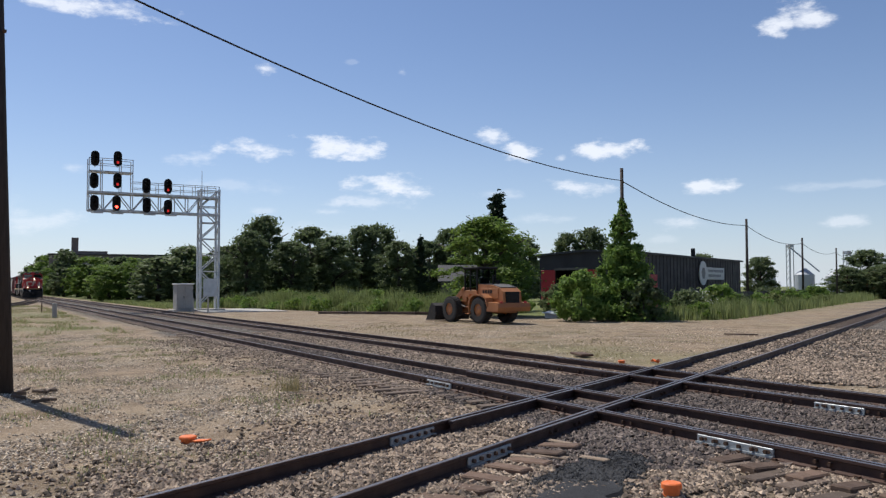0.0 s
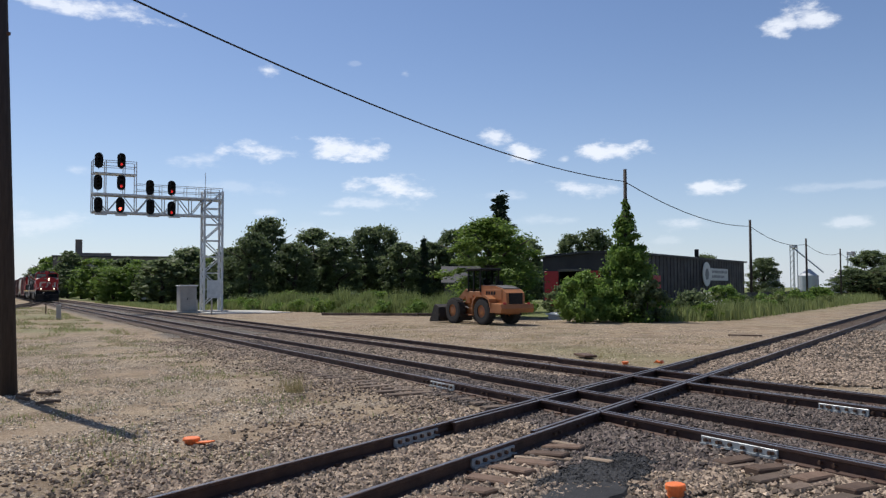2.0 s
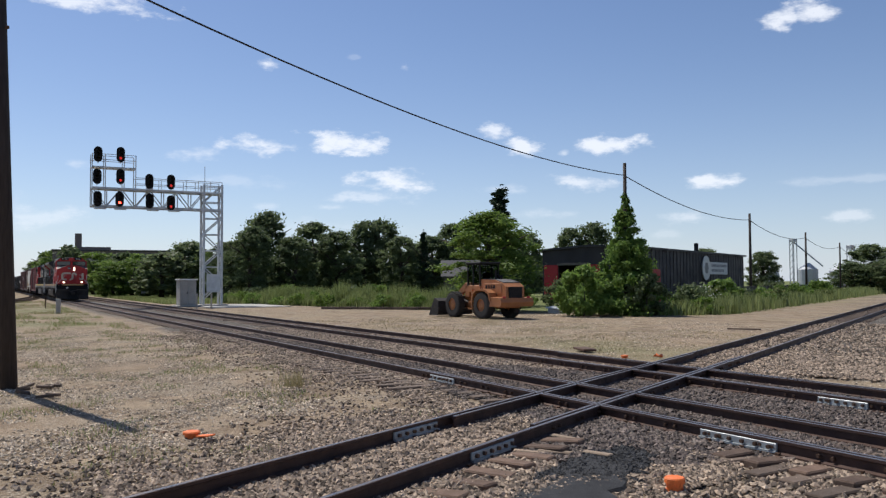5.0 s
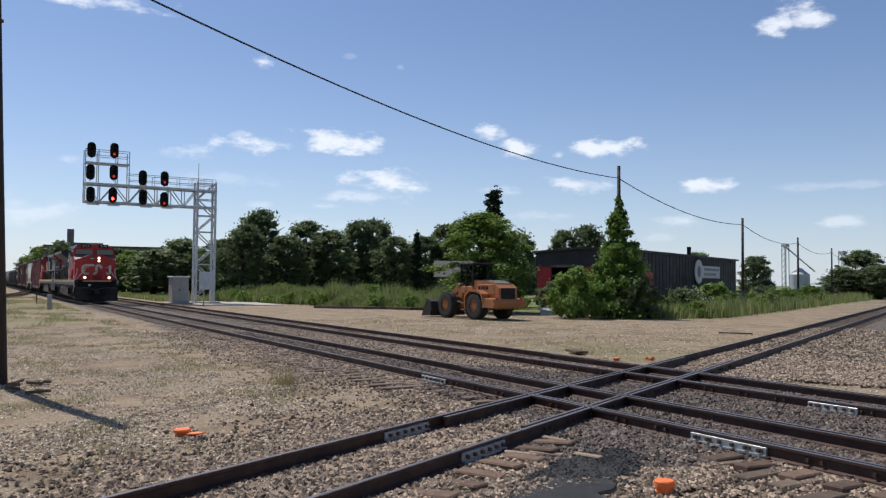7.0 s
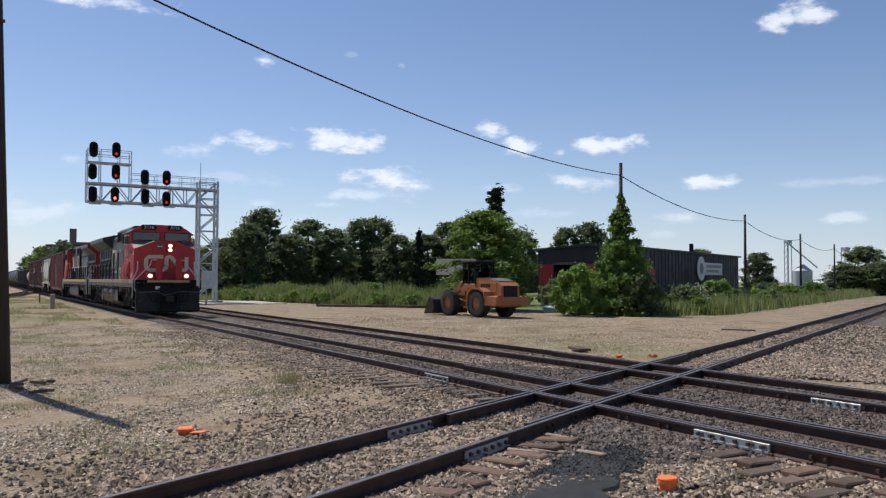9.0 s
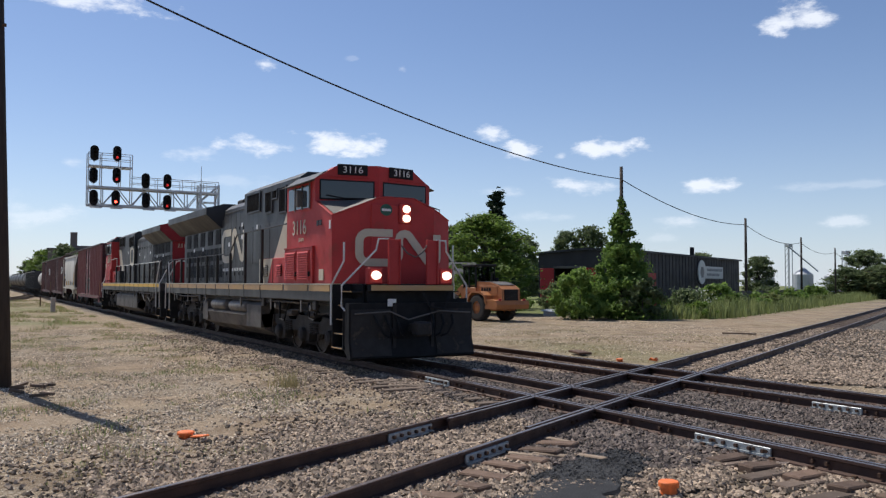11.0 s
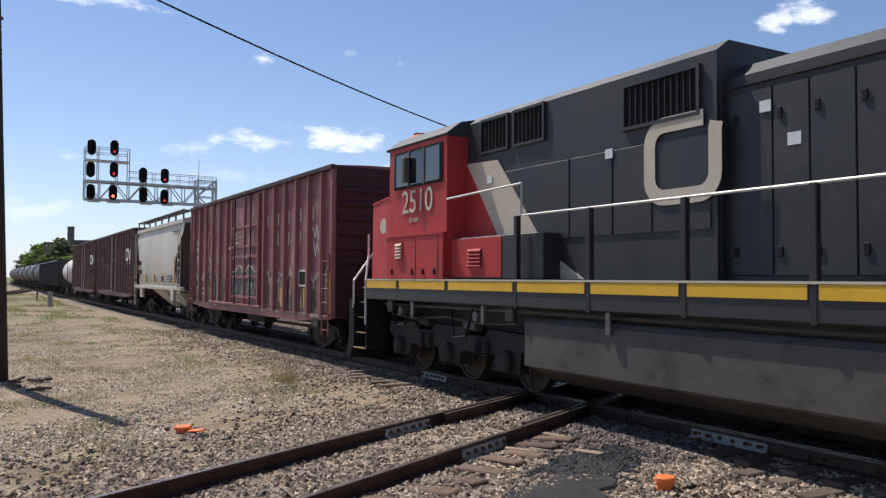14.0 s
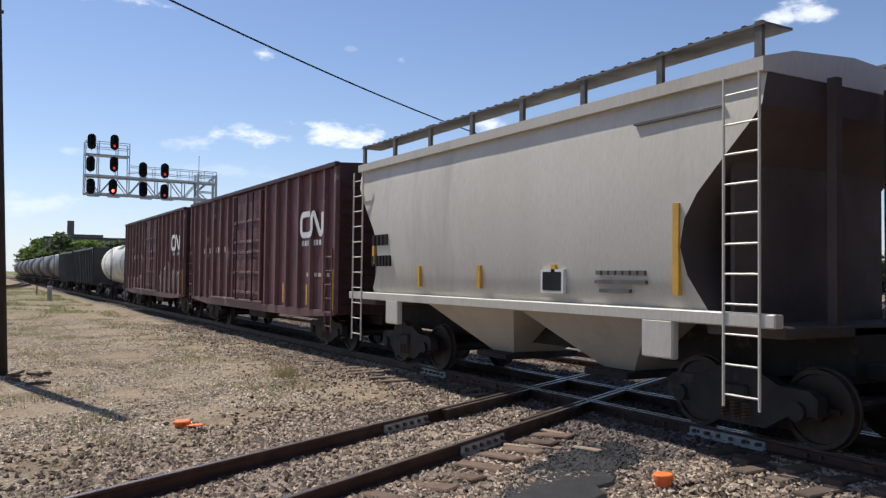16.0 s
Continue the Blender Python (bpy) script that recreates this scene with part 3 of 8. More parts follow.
def loop_and_zigzag(x0, z0, w, h, flip):
    """The owner's mark as plain bent bands: an open loop and a zigzag that runs on from it."""
    s = w / 3.0
    k = 0.30 * s
    pts = [(1.25 * s, h)] + arc(0.35 * s, h - 0.35 * s, 0.35 * s, 90, 180) + arc(0.35 * s, 0.35 * s, 0.35 * s, 180, 270)
    pts += arc(1.15 * s, 0.35 * s, 0.35 * s, 270, 360) + arc(1.72 * s, h - 0.22 * s, 0.22 * s, 180, 30, 5)
    pts += arc(2.78 * s, 0.22 * s, 0.22 * s, 210, 360, 5) + [(3.0 * s, h)]
    if flip:
        pts = [(w - x, z) for x, z in pts]
    return [(x0 + x, z0 + z) for x, z in pts], k


def bars(n, x0, x1, z0, z1, y0, y1, gap=0.3):
    me = Mesh()
    step = (x1 - x0) / n
    for i in range(n):
        a = x0 + i * step + step * gap / 2
        me.box(a, a + step * (1 - gap), y0, y1, z0, z1)
    return me


def locomotive(label, number, stripe, lead, wing0, wing1, turn, nose_len, hood_box):
    """A six-axle wide-nose freight locomotive. x points to its nose, whose sill is at x = 0."""
    L = thing("locomotive", Matrix(), label, "locomotive", "locomotives of the train")
    part("underframe", Mesh().box(-20.25, 0.0, -1.54, 1.54, 1.52, 1.95, c=0.02).box(-20.0, 0.3, -0.6, 0.6, 0.9, 1.52), M_LBLACK, L)
    # yellow sill stripe in lengths between the posts
    posts = [-20.1, -18.7, -17.2, -15.7, -14.2, -12.7, -11.2, -9.4, -7.6, -5.8]
    for s in (-1, 1):
        y0, y1 = (-1.553, -1.54) if s < 0 else (1.54, 1.553)
        edges = posts + [-3.6, -1.6, -0.02]
        for a, b in zip(edges, edges[1:]):
            part("sill_stripe", Mesh().box(a + 0.07, b - 0.07, y0, y1, 1.77, 1.93), stripe, L, "")
        part("deck_edge", Mesh().box(-20.2, 0.02, min(y0, y1) - 0.006, max(y0, y1) + 0.006, 1.935, 1.965), M_CREAM, L)
    # nose and cab
    c0 = -nose_len
    cr = -3.5
    nz = 4.12 if lead else 3.68
    fz = 3.66 if lead else 3.6
    rz = 4.16 if lead else 3.7
    # the nose is faceted: a flat front between two corners that stand back from it
    xk, xf, yk, yf = (-0.14, 0.15, 1.48, 0.94) if lead else (-0.04, 0.04, 1.42, 0.9)
    rake = 0.3 if lead else 0.03
    mz = fz + (rz - fz) * (yk - yf) / (yk - 0.42)
    cf = c0 + rake * 0.7
    nv = [(xk, -yk, 1.965), (xf, -yf, 1.965), (xf, yf, 1.965), (xk, yk, 1.965), (c0, 1.5, 1.965), (c0, -1.5, 1.965),
          (xk - 0.04, -yk, fz), (xf - 0.03, -yf, mz), (xf - 0.03, -0.42, rz), (xf - 0.03, 0.42, rz), (xf - 0.03, yf, mz), (xk - 0.04, yk, fz),
          (c0, 1.5, nz), (cf, 0.45, rz + 0.03), (cf, -0.45, rz + 0.03), (c0, -1.5, nz)]
    nose = Mesh().add(nv, [(0, 1, 7, 6), (1, 2, 10, 9, 8, 7), (2, 3, 11, 10), (3, 4, 12, 11), (5, 0, 6, 15), (6, 7, 8, 14), (6, 14, 15), (8, 9, 13, 14), (9, 10, 11, 13), (11, 12, 13),
                           (4, 5, 15, 14, 13, 12), (5, 4, 3, 2, 1, 0)])
    part("nose", nose, M_LRED, L)
    part("nose_trim", Mesh().tube([(x, y, z + 0.012) for x, y, z in (nv[15], nv[6], nv[7], nv[8], nv[9], nv[10], nv[11], nv[12])], 0.02, 6), M_LRED, L)
    for k in ((15, 6, 7, 8, 14), (12, 11, 10, 9, 13)):
        q = [Vector(nv[i]) for i in k]
        mid = sum(q, Vector()) / 5
        part("nose_walk_surface", Mesh().add([p.lerp(mid, 0.12) + Vector((0, 0, 0.014)) for p in q], [(0, 1, 4), (1, 2, 3, 4)]), M_RES, L)
    part("nose_grab", Mesh().tube([(-0.3, 0.75, mz + 0.02), (-0.28, 0.75, mz + 0.2), (-0.1, 1.2, fz + 0.28), (-0.1, 1.2, fz + 0.1)], 0.016, 6), M_BLACK, L)
    roof = [(-1.5, 1.965), (1.5, 1.965), (1.5, 4.72), (1.22, 4.92), (0.7, 5.04), (-0.7, 5.04), (-1.22, 4.92), (-1.5, 4.72)]
    part("cab", Mesh().prism(roof, cr, c0, "x"), M_LRED, L)
    # the windscreens stand in two raked facets that meet in the middle
    fw = [(c0 - 0.01, -1.49, 3.6), (c0 - 0.01, -1.49, 4.72), (c0 + rake / 3, -1.0, 5.08), (c0 + rake, 0, 5.13), (c0 + rake / 3, 1.0, 5.08), (c0 - 0.01, 1.49, 4.72), (c0 - 0.01, 1.49, 3.6), (c0 + rake, 0, 3.6),
          (c0 - 0.4, -1.0, 5.07), (c0 - 0.4, 0, 5.11), (c0 - 0.4, 1.0, 5.07)]
    part("cab_front", Mesh().add(fw, [(0, 1, 2, 3, 7), (7, 3, 4, 5, 6), (1, 8, 2), (2, 8, 9, 3), (3, 9, 10, 4), (4, 10, 5), (0, 7, 6), (0, 6, 5, 10, 9, 8, 1)]), M_LRED, L)
    part("cab_roof", Mesh().prism([(-1.53, 4.70), (-1.24, 4.94), (-0.7, 5.065), (0.7, 5.065), (1.24, 4.94), (1.53, 4.70), (1.5, 4.66), (-1.5, 4.66)], cr - 0.02, c0 - 0.03 if lead else c0 + 0.12, "x"), M_LBLACK, L)
    for s in (-1, 1):
        wz0, wz1 = (4.2, 4.68) if lead else (3.85, 4.62)
        facet = Matrix.Translation((c0 + rake / 2, s * 0.75, 0)) @ pose(0, 0, 0, 0, 0, s * math.degrees(math.atan(rake / 1.5)))
        w = part("windshield", Mesh().box(-0.02, 0.014, -0.63, 0.63, wz0, wz1, facet, c=0.012), M_GLASS, L)
        part("windshield_gasket", Mesh().box(-0.03, 0.006, -0.66, 0.66, wz0 - 0.03, wz1 + 0.03, facet, c=0.01), M_BLACK, w)
        part("wiper", Mesh().tube([facet @ Vector((0.05, -s * 0.5, wz0 + 0.03)), facet @ Vector((0.06, s * 0.1, wz0 + 0.02)), facet @ Vector((0.06, s * 0.5, wz0 + 0.09))], 0.014, 5), M_BLACK, w)
        part("visor_rail", Mesh().tube([facet @ Vector((0.015, -0.5, wz1 + 0.1)), facet @ Vector((0.015, 0.5, wz1 + 0.1))], 0.014, 5), M_LRED, L)
        nb = part("number_board", Mesh().box(-0.1, 0.035, *sorted((-s * 0.48, s * 0.24)), 4.84, 5.13, facet, c=0.015), M_BLACK, L)
        lettering("number", number, 0.25, M_WHITE, nb, facet @ Matrix.Translation((0.042, -s * 0.12, 4.90)) @ pose(0, 0, 0, 90, 0, 90))
        # side windows with frames, mirror and sunshade
        yo = s * 1.5
        z0, z1 = (3.98, 4.58) if lead else (3.86, 4.52)
        fr = part("window_frame", Mesh().box(cr + 0.16, c0 - 0.27, *sorted((yo - s * 0.01, yo + s * 0.02)), z0 - 0.05, z1 + 0.05), M_LRED if lead else M_BLACK, L)
        n = 3
        wl = (c0 - 0.3 - cr - 0.2) / n
        for i in range(n):
            a = cr + 0.2 + i * wl
            part("pane", Mesh().box(a + 0.03, a + wl - 0.03, *sorted((yo + s * 0.015, yo + s * 0.03)), z0, z1), M_GLASS if i == 1 else M_GLASS_SKY, fr)
            part("pane_frame", Mesh().box(a + wl - 0.035, a + wl + 0.025, *sorted((yo + s * 0.02, yo + s * 0.045)), z0 - 0.03, z1 + 0.03), M_RES, fr)
        if lead:
            part("sunshade", Mesh().prism([(yo, 4.70), (yo + s * 0.2, 4.61), (yo + s * 0.2, 4.63), (yo, 4.72)], cr + 0.05, c0 - 0.12, "x"), M_RES, L)
        part("mirror", Mesh().box(c0 - 1.0, c0 - 0.88, *sorted((yo + s * 0.04, yo + s * 0.16)), z0 + 0.05, z1 - 0.1, c=0.02), M_RES, L)
        lettering("number", number, 0.56 if lead else 0.66, M_CREAM, L, pose((cr + c0) / 2 - 0.05, yo + s * 0.012, 3.30, 90, 0, 0 if s < 0 else 180), label="pale road number")
        lettering("data_line", "EF-644", 0.14, M_CREAM, L, pose((cr + c0) / 2 + 0.1, yo + s * 0.008, 3.1, 90, 0, 0 if s < 0 else 180), 0.003)
        # battery box with louvred doors
        by0, by1 = sorted((yo, yo + s * 0.06))
        box_top = 2.92 if lead else 2.82
        part("battery_box", Mesh().box(cr + 0.02, c0 - 0.0, by0, by1, 1.97, box_top, c=0.01), M_LRED, L)
        part("box_rim", Mesh().box(cr, c0 + 0.02, by0 - 0.015, by1 + 0.015, box_top, box_top + 0.03), M_LRED, L)
        if lead:
            for a in (cr + 0.1, cr + 1.12):
                lv = part("louvre_door", Mesh().box(a, a + 0.9, *sorted((yo + s * 0.055, yo + s * 0.075)), 2.04, 2.84), M_LRED, L)
                for i in range(12):
                    z = 2.08 + i * 0.062
                    part("louvre_slat", Mesh().prism([(yo + s * 0.074, z + 0.04), (yo + s * 0.105, z), (yo + s * 0.105, z + 0.014), (yo + s * 0.074, z + 0.052)], a + 0.04, a + 0.86, "x"), M_LRED, lv)
                part("door_latch", Mesh().box(a + 0.91, a + 0.96, *sorted((yo + s * 0.06, yo + s * 0.11)), 2.15, 2.28, c=0.01), M_BLACK, lv)
            part("notice_plate", Mesh().box(-0.95, -0.65, *sorted((yo - s * 0.02, yo + s * 0.01)), 2.05, 2.33), M_CREAM, L)
            for x in (-1.16, -0.96):
                part("vent", Mesh().box(x, x + 0.15, *sorted((yo - s * 0.03, yo + s * 0.012)), 3.46, 3.6, c=0.01), M_LBLACK, L)
            part("notice_plate", Mesh().box(-0.32, -0.22, *sorted((yo - s * 0.04, yo - s * 0.004)), 3.34, 3.55), M_WHITE, L)
        else:
            for a in (-3.3, -2.4):
                part("door_seam", Mesh().box(a, a + 0.014, *sorted((yo + s * 0.06, yo + s * 0.066)), 2.0, 2.8), M_LBLACK, L)
            lv = part("vent_louvre", Mesh().box(-1.85, -1.55, *sorted((yo + s * 0.06, yo + s * 0.075)), 2.35, 2.72), M_LRED, L)
            for i in range(5):
                z = 2.38 + i * 0.065
                part("louvre_slat", Mesh().prism([(yo + s * 0.075, z + 0.035), (yo + s * 0.105, z), (yo + s * 0.105, z + 0.012), (yo + s * 0.075, z + 0.047)], -1.83, -1.57, "x"), M_CREAM, lv)
            for a in (-3.2, -2.75, -2.3, -1.4):
                part("door_latch", Mesh().box(a, a + 0.06, *sorted((yo + s * 0.06, yo + s * 0.085)), 2.05, 2.17, c=0.01), M_BLACK, L)
            part("cab_door", Mesh().box(cr - 0.012, cr + 0.0, *sorted((s * 1.05, s * 1.45)), 2.0, 3.85), M_LRED, L)
            part("bleached_patch", Mesh().prism([(x, z) for x, z in arc(-0.75, 3.1, 0.17, 0, 360, 12)], *sorted((yo - s * 0.06, yo - s * 0.015)), "y"), M_CREAM, L)
    # lamps and front fittings
    hl = part("headlight_housing", Mesh().box(xf - 0.06, xf + 0.05, 0.03, 0.35, 3.5, 4.04, c=0.04), M_LRED, L)
    for z in (3.88, 3.64):
        part("headlight", Mesh().tube([(xf + 0.045, 0.19, z), (xf + 0.08, 0.19, z)], 0.095, 14), M_LAMP if lead else M_RES, hl, "lit warm-white headlamp" if lead else "")
    for s in (-1, 1):
        d = part("ditch_light_box", Mesh().box(0.72, 0.94, s * 0.86 - 0.17, s * 0.86 + 0.17, 1.95, 2.36, c=0.03), M_LRED, L)
        part("ditch_light", Mesh().tube([(0.93, s * 0.86, 2.17), (1.02, s * 0.86, 2.17)], [0.11, 0.095], 14), M_DITCH if lead else M_RES, d)
    part("nose_door", Mesh().box(xf - 0.05, xf + 0.012, -0.66, 0.0, 2.0, 3.98, c=0.015), M_LRED, L)
    if lead:
        part("round_emblem", Mesh().tube([(xf - 0.02, -0.3, 3.84), (xf + 0.018, -0.3, 3.84)], 0.15, 20), M_EMBLEM, L)
        part("emblem_bar", Mesh().box(xf + 0.018, xf + 0.023, -0.41, -0.19, 3.81, 3.87), M_WHITE, L)
    pts, k = loop_and_zigzag(-0.95, 2.5, 1.95, 0.75, False)
    front = stroke(pts, k, xf + 0.014, xf + 0.02)
    front.v = [(y, x, z) for x, y, z in front.v]
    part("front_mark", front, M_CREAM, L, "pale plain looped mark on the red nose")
    # pilot, plough, coupler and steps
    part("pilot", Mesh().prism([(0.75, 1.5), (1.0, 1.5), (1.0, 0.62), (1.12, 0.2), (0.95, 0.14), (0.75, 0.5)], -1.5, 1.5, "y").box(0.0, 0.8, -1.0, 1.0, 0.7, 1.9), M_BLACK, L)
    part("pilot_deck", Mesh().box(-0.02, 1.02, -1.0, 1.0, 1.78, 1.95, c=0.02), M_BLACK, L)
    part("pilot_stripe", Mesh().box(1.02, 1.03, -1.0, 1.0, 1.8, 1.93), stripe, L)
    part("coupler", Mesh().box(0.9, 1.45, -0.12, 0.12, 0.8, 1.0, c=0.03).box(1.35, 1.7, -0.2, 0.16, 0.72, 1.06, c=0.05), M_GRIME, L)
    part("rear_coupler", Mesh().box(-20.9, -20.2, -0.12, 0.12, 0.8, 1.0, c=0.03).box(-21.1, -20.8, -0.2, 0.16, 0.72, 1.06, c=0.05), M_GRIME, L)
    part("rear_pilot", Mesh().box(-20.28, -20.15, -1.5, 1.5, 0.35, 1.6, c=0.02), M_BLACK, L)
    for y0, y1 in ((-1.46, -0.55), (0.55, 1.46)):
        part("plough_panel", Mesh().prism([(1.012, 1.35), (1.03, 1.35), (1.03, 0.66), (1.14, 0.24), (1.12, 0.24), (1.012, 0.64)], y0, y1, "y"), M_GRIME, L)
    for y in (-0.46, 0.46):
        part("plough_rib", Mesh().box(1.0, 1.06, y - 0.04, y + 0.04, 0.3, 1.5), M_GRIME, L)
    part("uncoupling_lever", Mesh().tube([(1.1, -1.4, 1.25), (1.12, -0.6, 1.3), (1.2, -0.2, 1.1), (1.12, 0.6, 1.3), (1.1, 1.4, 1.25)], 0.02, 6), M_RES, L)
    part("notice_plate", Mesh().box(1.03, 1.036, -0.62, -0.42, 1.42, 1.6), M_WHITE, L)
    for y in (-0.45, 0.48):
        post = part("end_rail_plate", Mesh().box(0.96, 0.99, y - 0.12, y + 0.12, 1.95, 3.05, c=0.01), M_LRED, L)
        for q in (-0.13, 0.13):
            part("end_rail_flange", Mesh().box(0.95, 1.03, y + q - 0.015, y + q + 0.015, 1.95, 3.06, c=0.005), M_LRED, post)
    part("end_chain", Mesh().tube([(1.0, -0.33, 2.95), (1.02, -0.15, 2.72), (1.02, 0.05, 2.62), (1.02, 0.22, 2.74), (1.0, 0.36, 2.95)], 0.018, 6), M_RES, L)
    part("control_cable", Mesh().tube([(1.08, 0.2, 1.75), (1.16, 0.35, 1.4), (1.16, 0.7, 1.35), (1.08, 0.9, 1.75)], 0.03, 6), M_BLACK, L)
    for k in (-0.95, -0.7, -0.45, 0.45, 0.7, 0.95):
        part("air_hose", Mesh().tube([(1.05, k, 1.2), (1.2, k * 0.95, 1.0), (1.22, k * 0.8, 0.75), (1.15, k * 0.65, 0.68)], 0.028, 6), M_BLACK, L)
    for s in (-1, 1):
        for end, xa, xb in (("front", 0.04, 0.68), ("rear", -20.1, -19.35)):
            st = part("step_back", Mesh().box(xa, xb, *sorted((s * 1.02, s * 1.06)), 0.4, 1.95), M_BLACK, L)
            part("step_side", Mesh().box(xa - 0.04, xa, *sorted((s * 1.05, s * 1.52)), 0.4, 1.95, c=0.006), M_BLACK, st)
            part("step_side", Mesh().box(xb, xb + 0.04, *sorted((s * 1.05, s * 1.52)), 0.4, 1.6, c=0.006), M_BLACK, st)
            for i in range(5):
                z = 0.42 + i * 0.34
                y = s * (1.52 - 0.05 * i)
                part("tread", Mesh().box(xa, xb, *sorted((s * 1.06, y)), z - 0.03, z), M_GRIME, st)
                part("tread_edge", Mesh().box(xa, xb, *sorted((y, y + s * 0.012)), z - 0.02, z + 0.004), M_STRIPE_OLD, st)
        part("grab_rail", Mesh().tube([(0.0, s * 1.54, 0.95), (0.0, s * 1.54, 1.92), (0.3, s * 1.36, 2.52), (0.3, s * 1.36, 2.98)], 0.024, 6), M_GRIP, L)
        part("grab_rail", Mesh().tube([(0.78, s * 1.5, 1.32), (0.66, s * 1.54, 1.42), (0.66, s * 1.54, 1.92), (0.94, s * 0.86, 2.78), (0.98, s * 0.82, 3.05), (0.98, s * 0.58, 3.06)], 0.024, 6), M_GRIP, L)
        part("rear_grab_rail", Mesh().tube([(-20.22, s * 1.56, 0.8), (-20.2, s * 1.56, 1.95), (-20.25, s * 1.15, 2.92), (-20.25, s * 1.05, 3.02), (-20.25, s * 0.3, 3.02)], 0.022, 6), M_GRIP, L)
        part("rear_grab_rail", Mesh().tube([(-19.35, s * 1.56, 0.8), (-19.35, s * 1.56, 1.95), (-19.9, s * 1.52, 2.95)], 0.022, 6), M_GRIP, L)
        # walkway handrail on its posts
        hr = part("handrail", Mesh().tube([(-20.0, s * 1.5, 3.0), (-9.5, s * 1.5, 3.0), (-8.6, s * 1.5, 3.62), (cr, s * 1.5, 3.66)] if lead else
                                          [(-20.1, s * 1.5, 3.0), (-6.2, s * 1.5, 3.0), (-5.9, s * 1.5, 3.0), (-5.9, s * 1.5, 3.52), (cr - 0.02, s * 1.5, 3.46)], 0.02, 6), M_DARKRAIL if lead else M_GRIP, L)
        for x in posts:
            top = 3.0 if x < -9.3 or not lead else 3.62
            part("handrail_post", Mesh().box(x - 0.045, x + 0.045, *sorted((s * 1.47, s * 1.55)), 1.5, top, c=0.01), M_DARKRAIL, hr)
    # hood in three stretches, its doors, radiator wings
    ha, hb, hy, htop = hood_box
    part("forward_hood", Mesh().prism([(-hy, 1.965), (hy, 1.965), (hy, htop - 0.16), (hy - 0.2, htop), (-hy + 0.2, htop), (-hy, htop - 0.16)], ha, cr, "x"), M_LBLACK, L)
    part("engine_hood", Mesh().prism([(-0.95, 1.965), (0.95, 1.965), (0.95, hb - 0.2), (0.72, hb), (-0.72, hb), (-0.95, hb - 0.2)], wing0 + 0.4, ha, "x"), M_LBLACK, L)
    part("radiator_hood", Mesh().box(-19.55, wing0 + 0.4, -0.95, 0.95, 1.965, 4.4), M_LBLACK, L)
    wing = part("radiator_wing", Mesh().prism([(y, z - (0.0 if lead else 0.1)) for y, z in ((-1.0, 4.12), (1.0, 4.12), (1.5, 4.62), (1.5, 4.88), (0.95, 5.03), (-0.95, 5.03), (-1.5, 4.88), (-1.5, 4.62))], wing1, wing0, "x"), M_LBLACK, L)
    part("wing_ridge", Mesh().box(wing1 + 0.1, wing0 - 0.1, -0.9, 0.9, 5.02 if lead else 4.92, 5.07 if lead else 4.97), M_GRIME, wing)
    part("rear_panel", Mesh().box(-19.58, -19.552, -0.94, 0.94, 1.97, 4.5).prism([(y, z - (0.0 if lead else 0.1)) for y, z in ((-1.0, 4.14), (1.0, 4.14), (1.48, 4.63), (1.48, 4.87), (0.94, 5.02), (-0.94, 5.02), (-1.48, 4.87), (-1.48, 4.63))], wing1 - 0.012, wing1 - 0.002, "x"), M_LREDEND, L, "red end of the hood with soot and painted-in shade")
    part("lifting_eye", Mesh().tube([(wing1 + 0.5, -0.25, 4.9), (wing1 + 0.5, -0.25, 5.2), (wing1 + 0.5, 0.25, 5.2), (wing1 + 0.5, 0.25, 4.9)], 0.025, 6), M_DARKRAIL, L)
    lettering("number", number, 0.25, M_CREAM, L, Matrix.Translation((-19.6, -0.5, 3.9 if lead else 3.72)) @ pose(0, 0, 0, 90, 0, -90))
    lettering("number", number, 0.25, M_CREAM, L, Matrix.Translation((-19.6, 0.5, 3.9 if lead else 3.72)) @ pose(0, 0, 0, 90, 0, -90))
    for s in (-1, 1):
        x = ha - 0.08
        i = 0
        while x > wing0 + 0.55:
            w = (0.62, 0.48, 0.55)[i % 3]
            y0, y1 = sorted((s * 0.95, s * 0.972))
            d = part("hood_door", Mesh().box(x - w, x, y0, y1, 2.03, hb - 0.42, c=0.008), M_LBLACK, L)
            for z in (2.25, 3.9):
                part("latch", Mesh().box(x - 0.13, x - 0.06, *sorted((s * 0.972, s * 0.99)), z, z + 0.13, c=0.008), M_BLACK, d)
            if i % 3 == 1:
                part("notice", Mesh().box(x - w + 0.1, x - w + 0.28, *sorted((s * 0.972, s * 0.976)), 3.35 + 0.2 * (i % 2), 3.5 + 0.2 * (i % 2)), M_WHITE, d)
            x -= w + 0.02
            i += 1
        x = wing0 + 0.3
        while x > -19.0:
            y0, y1 = sorted((s * 0.95, s * 0.975))
            fr = part("hood_door", Mesh().box(x - 0.6, x, y0, y1, 2.05, 3.35, c=0.01), M_LBLACK, L)
            for z in (2.2, 2.85):
                part("screen", Mesh().box(x - 0.52, x - 0.08, *sorted((s * 0.974, s * 0.982)), z, z + 0.5), M_BLACK, fr)
            x -= 0.72
        for k in range(6):
            xx = wing0 - 0.2 - k * (wing0 - wing1 - 0.6) / 5.2
            if xx < -19.0:
                continue
            part("radiator_screen", Mesh().box(max(xx - 0.75, -19.5), xx, *sorted((s * 0.95, s * 0.965)), 3.5, 4.08), M_BLACK, L)
        yh = s * hy
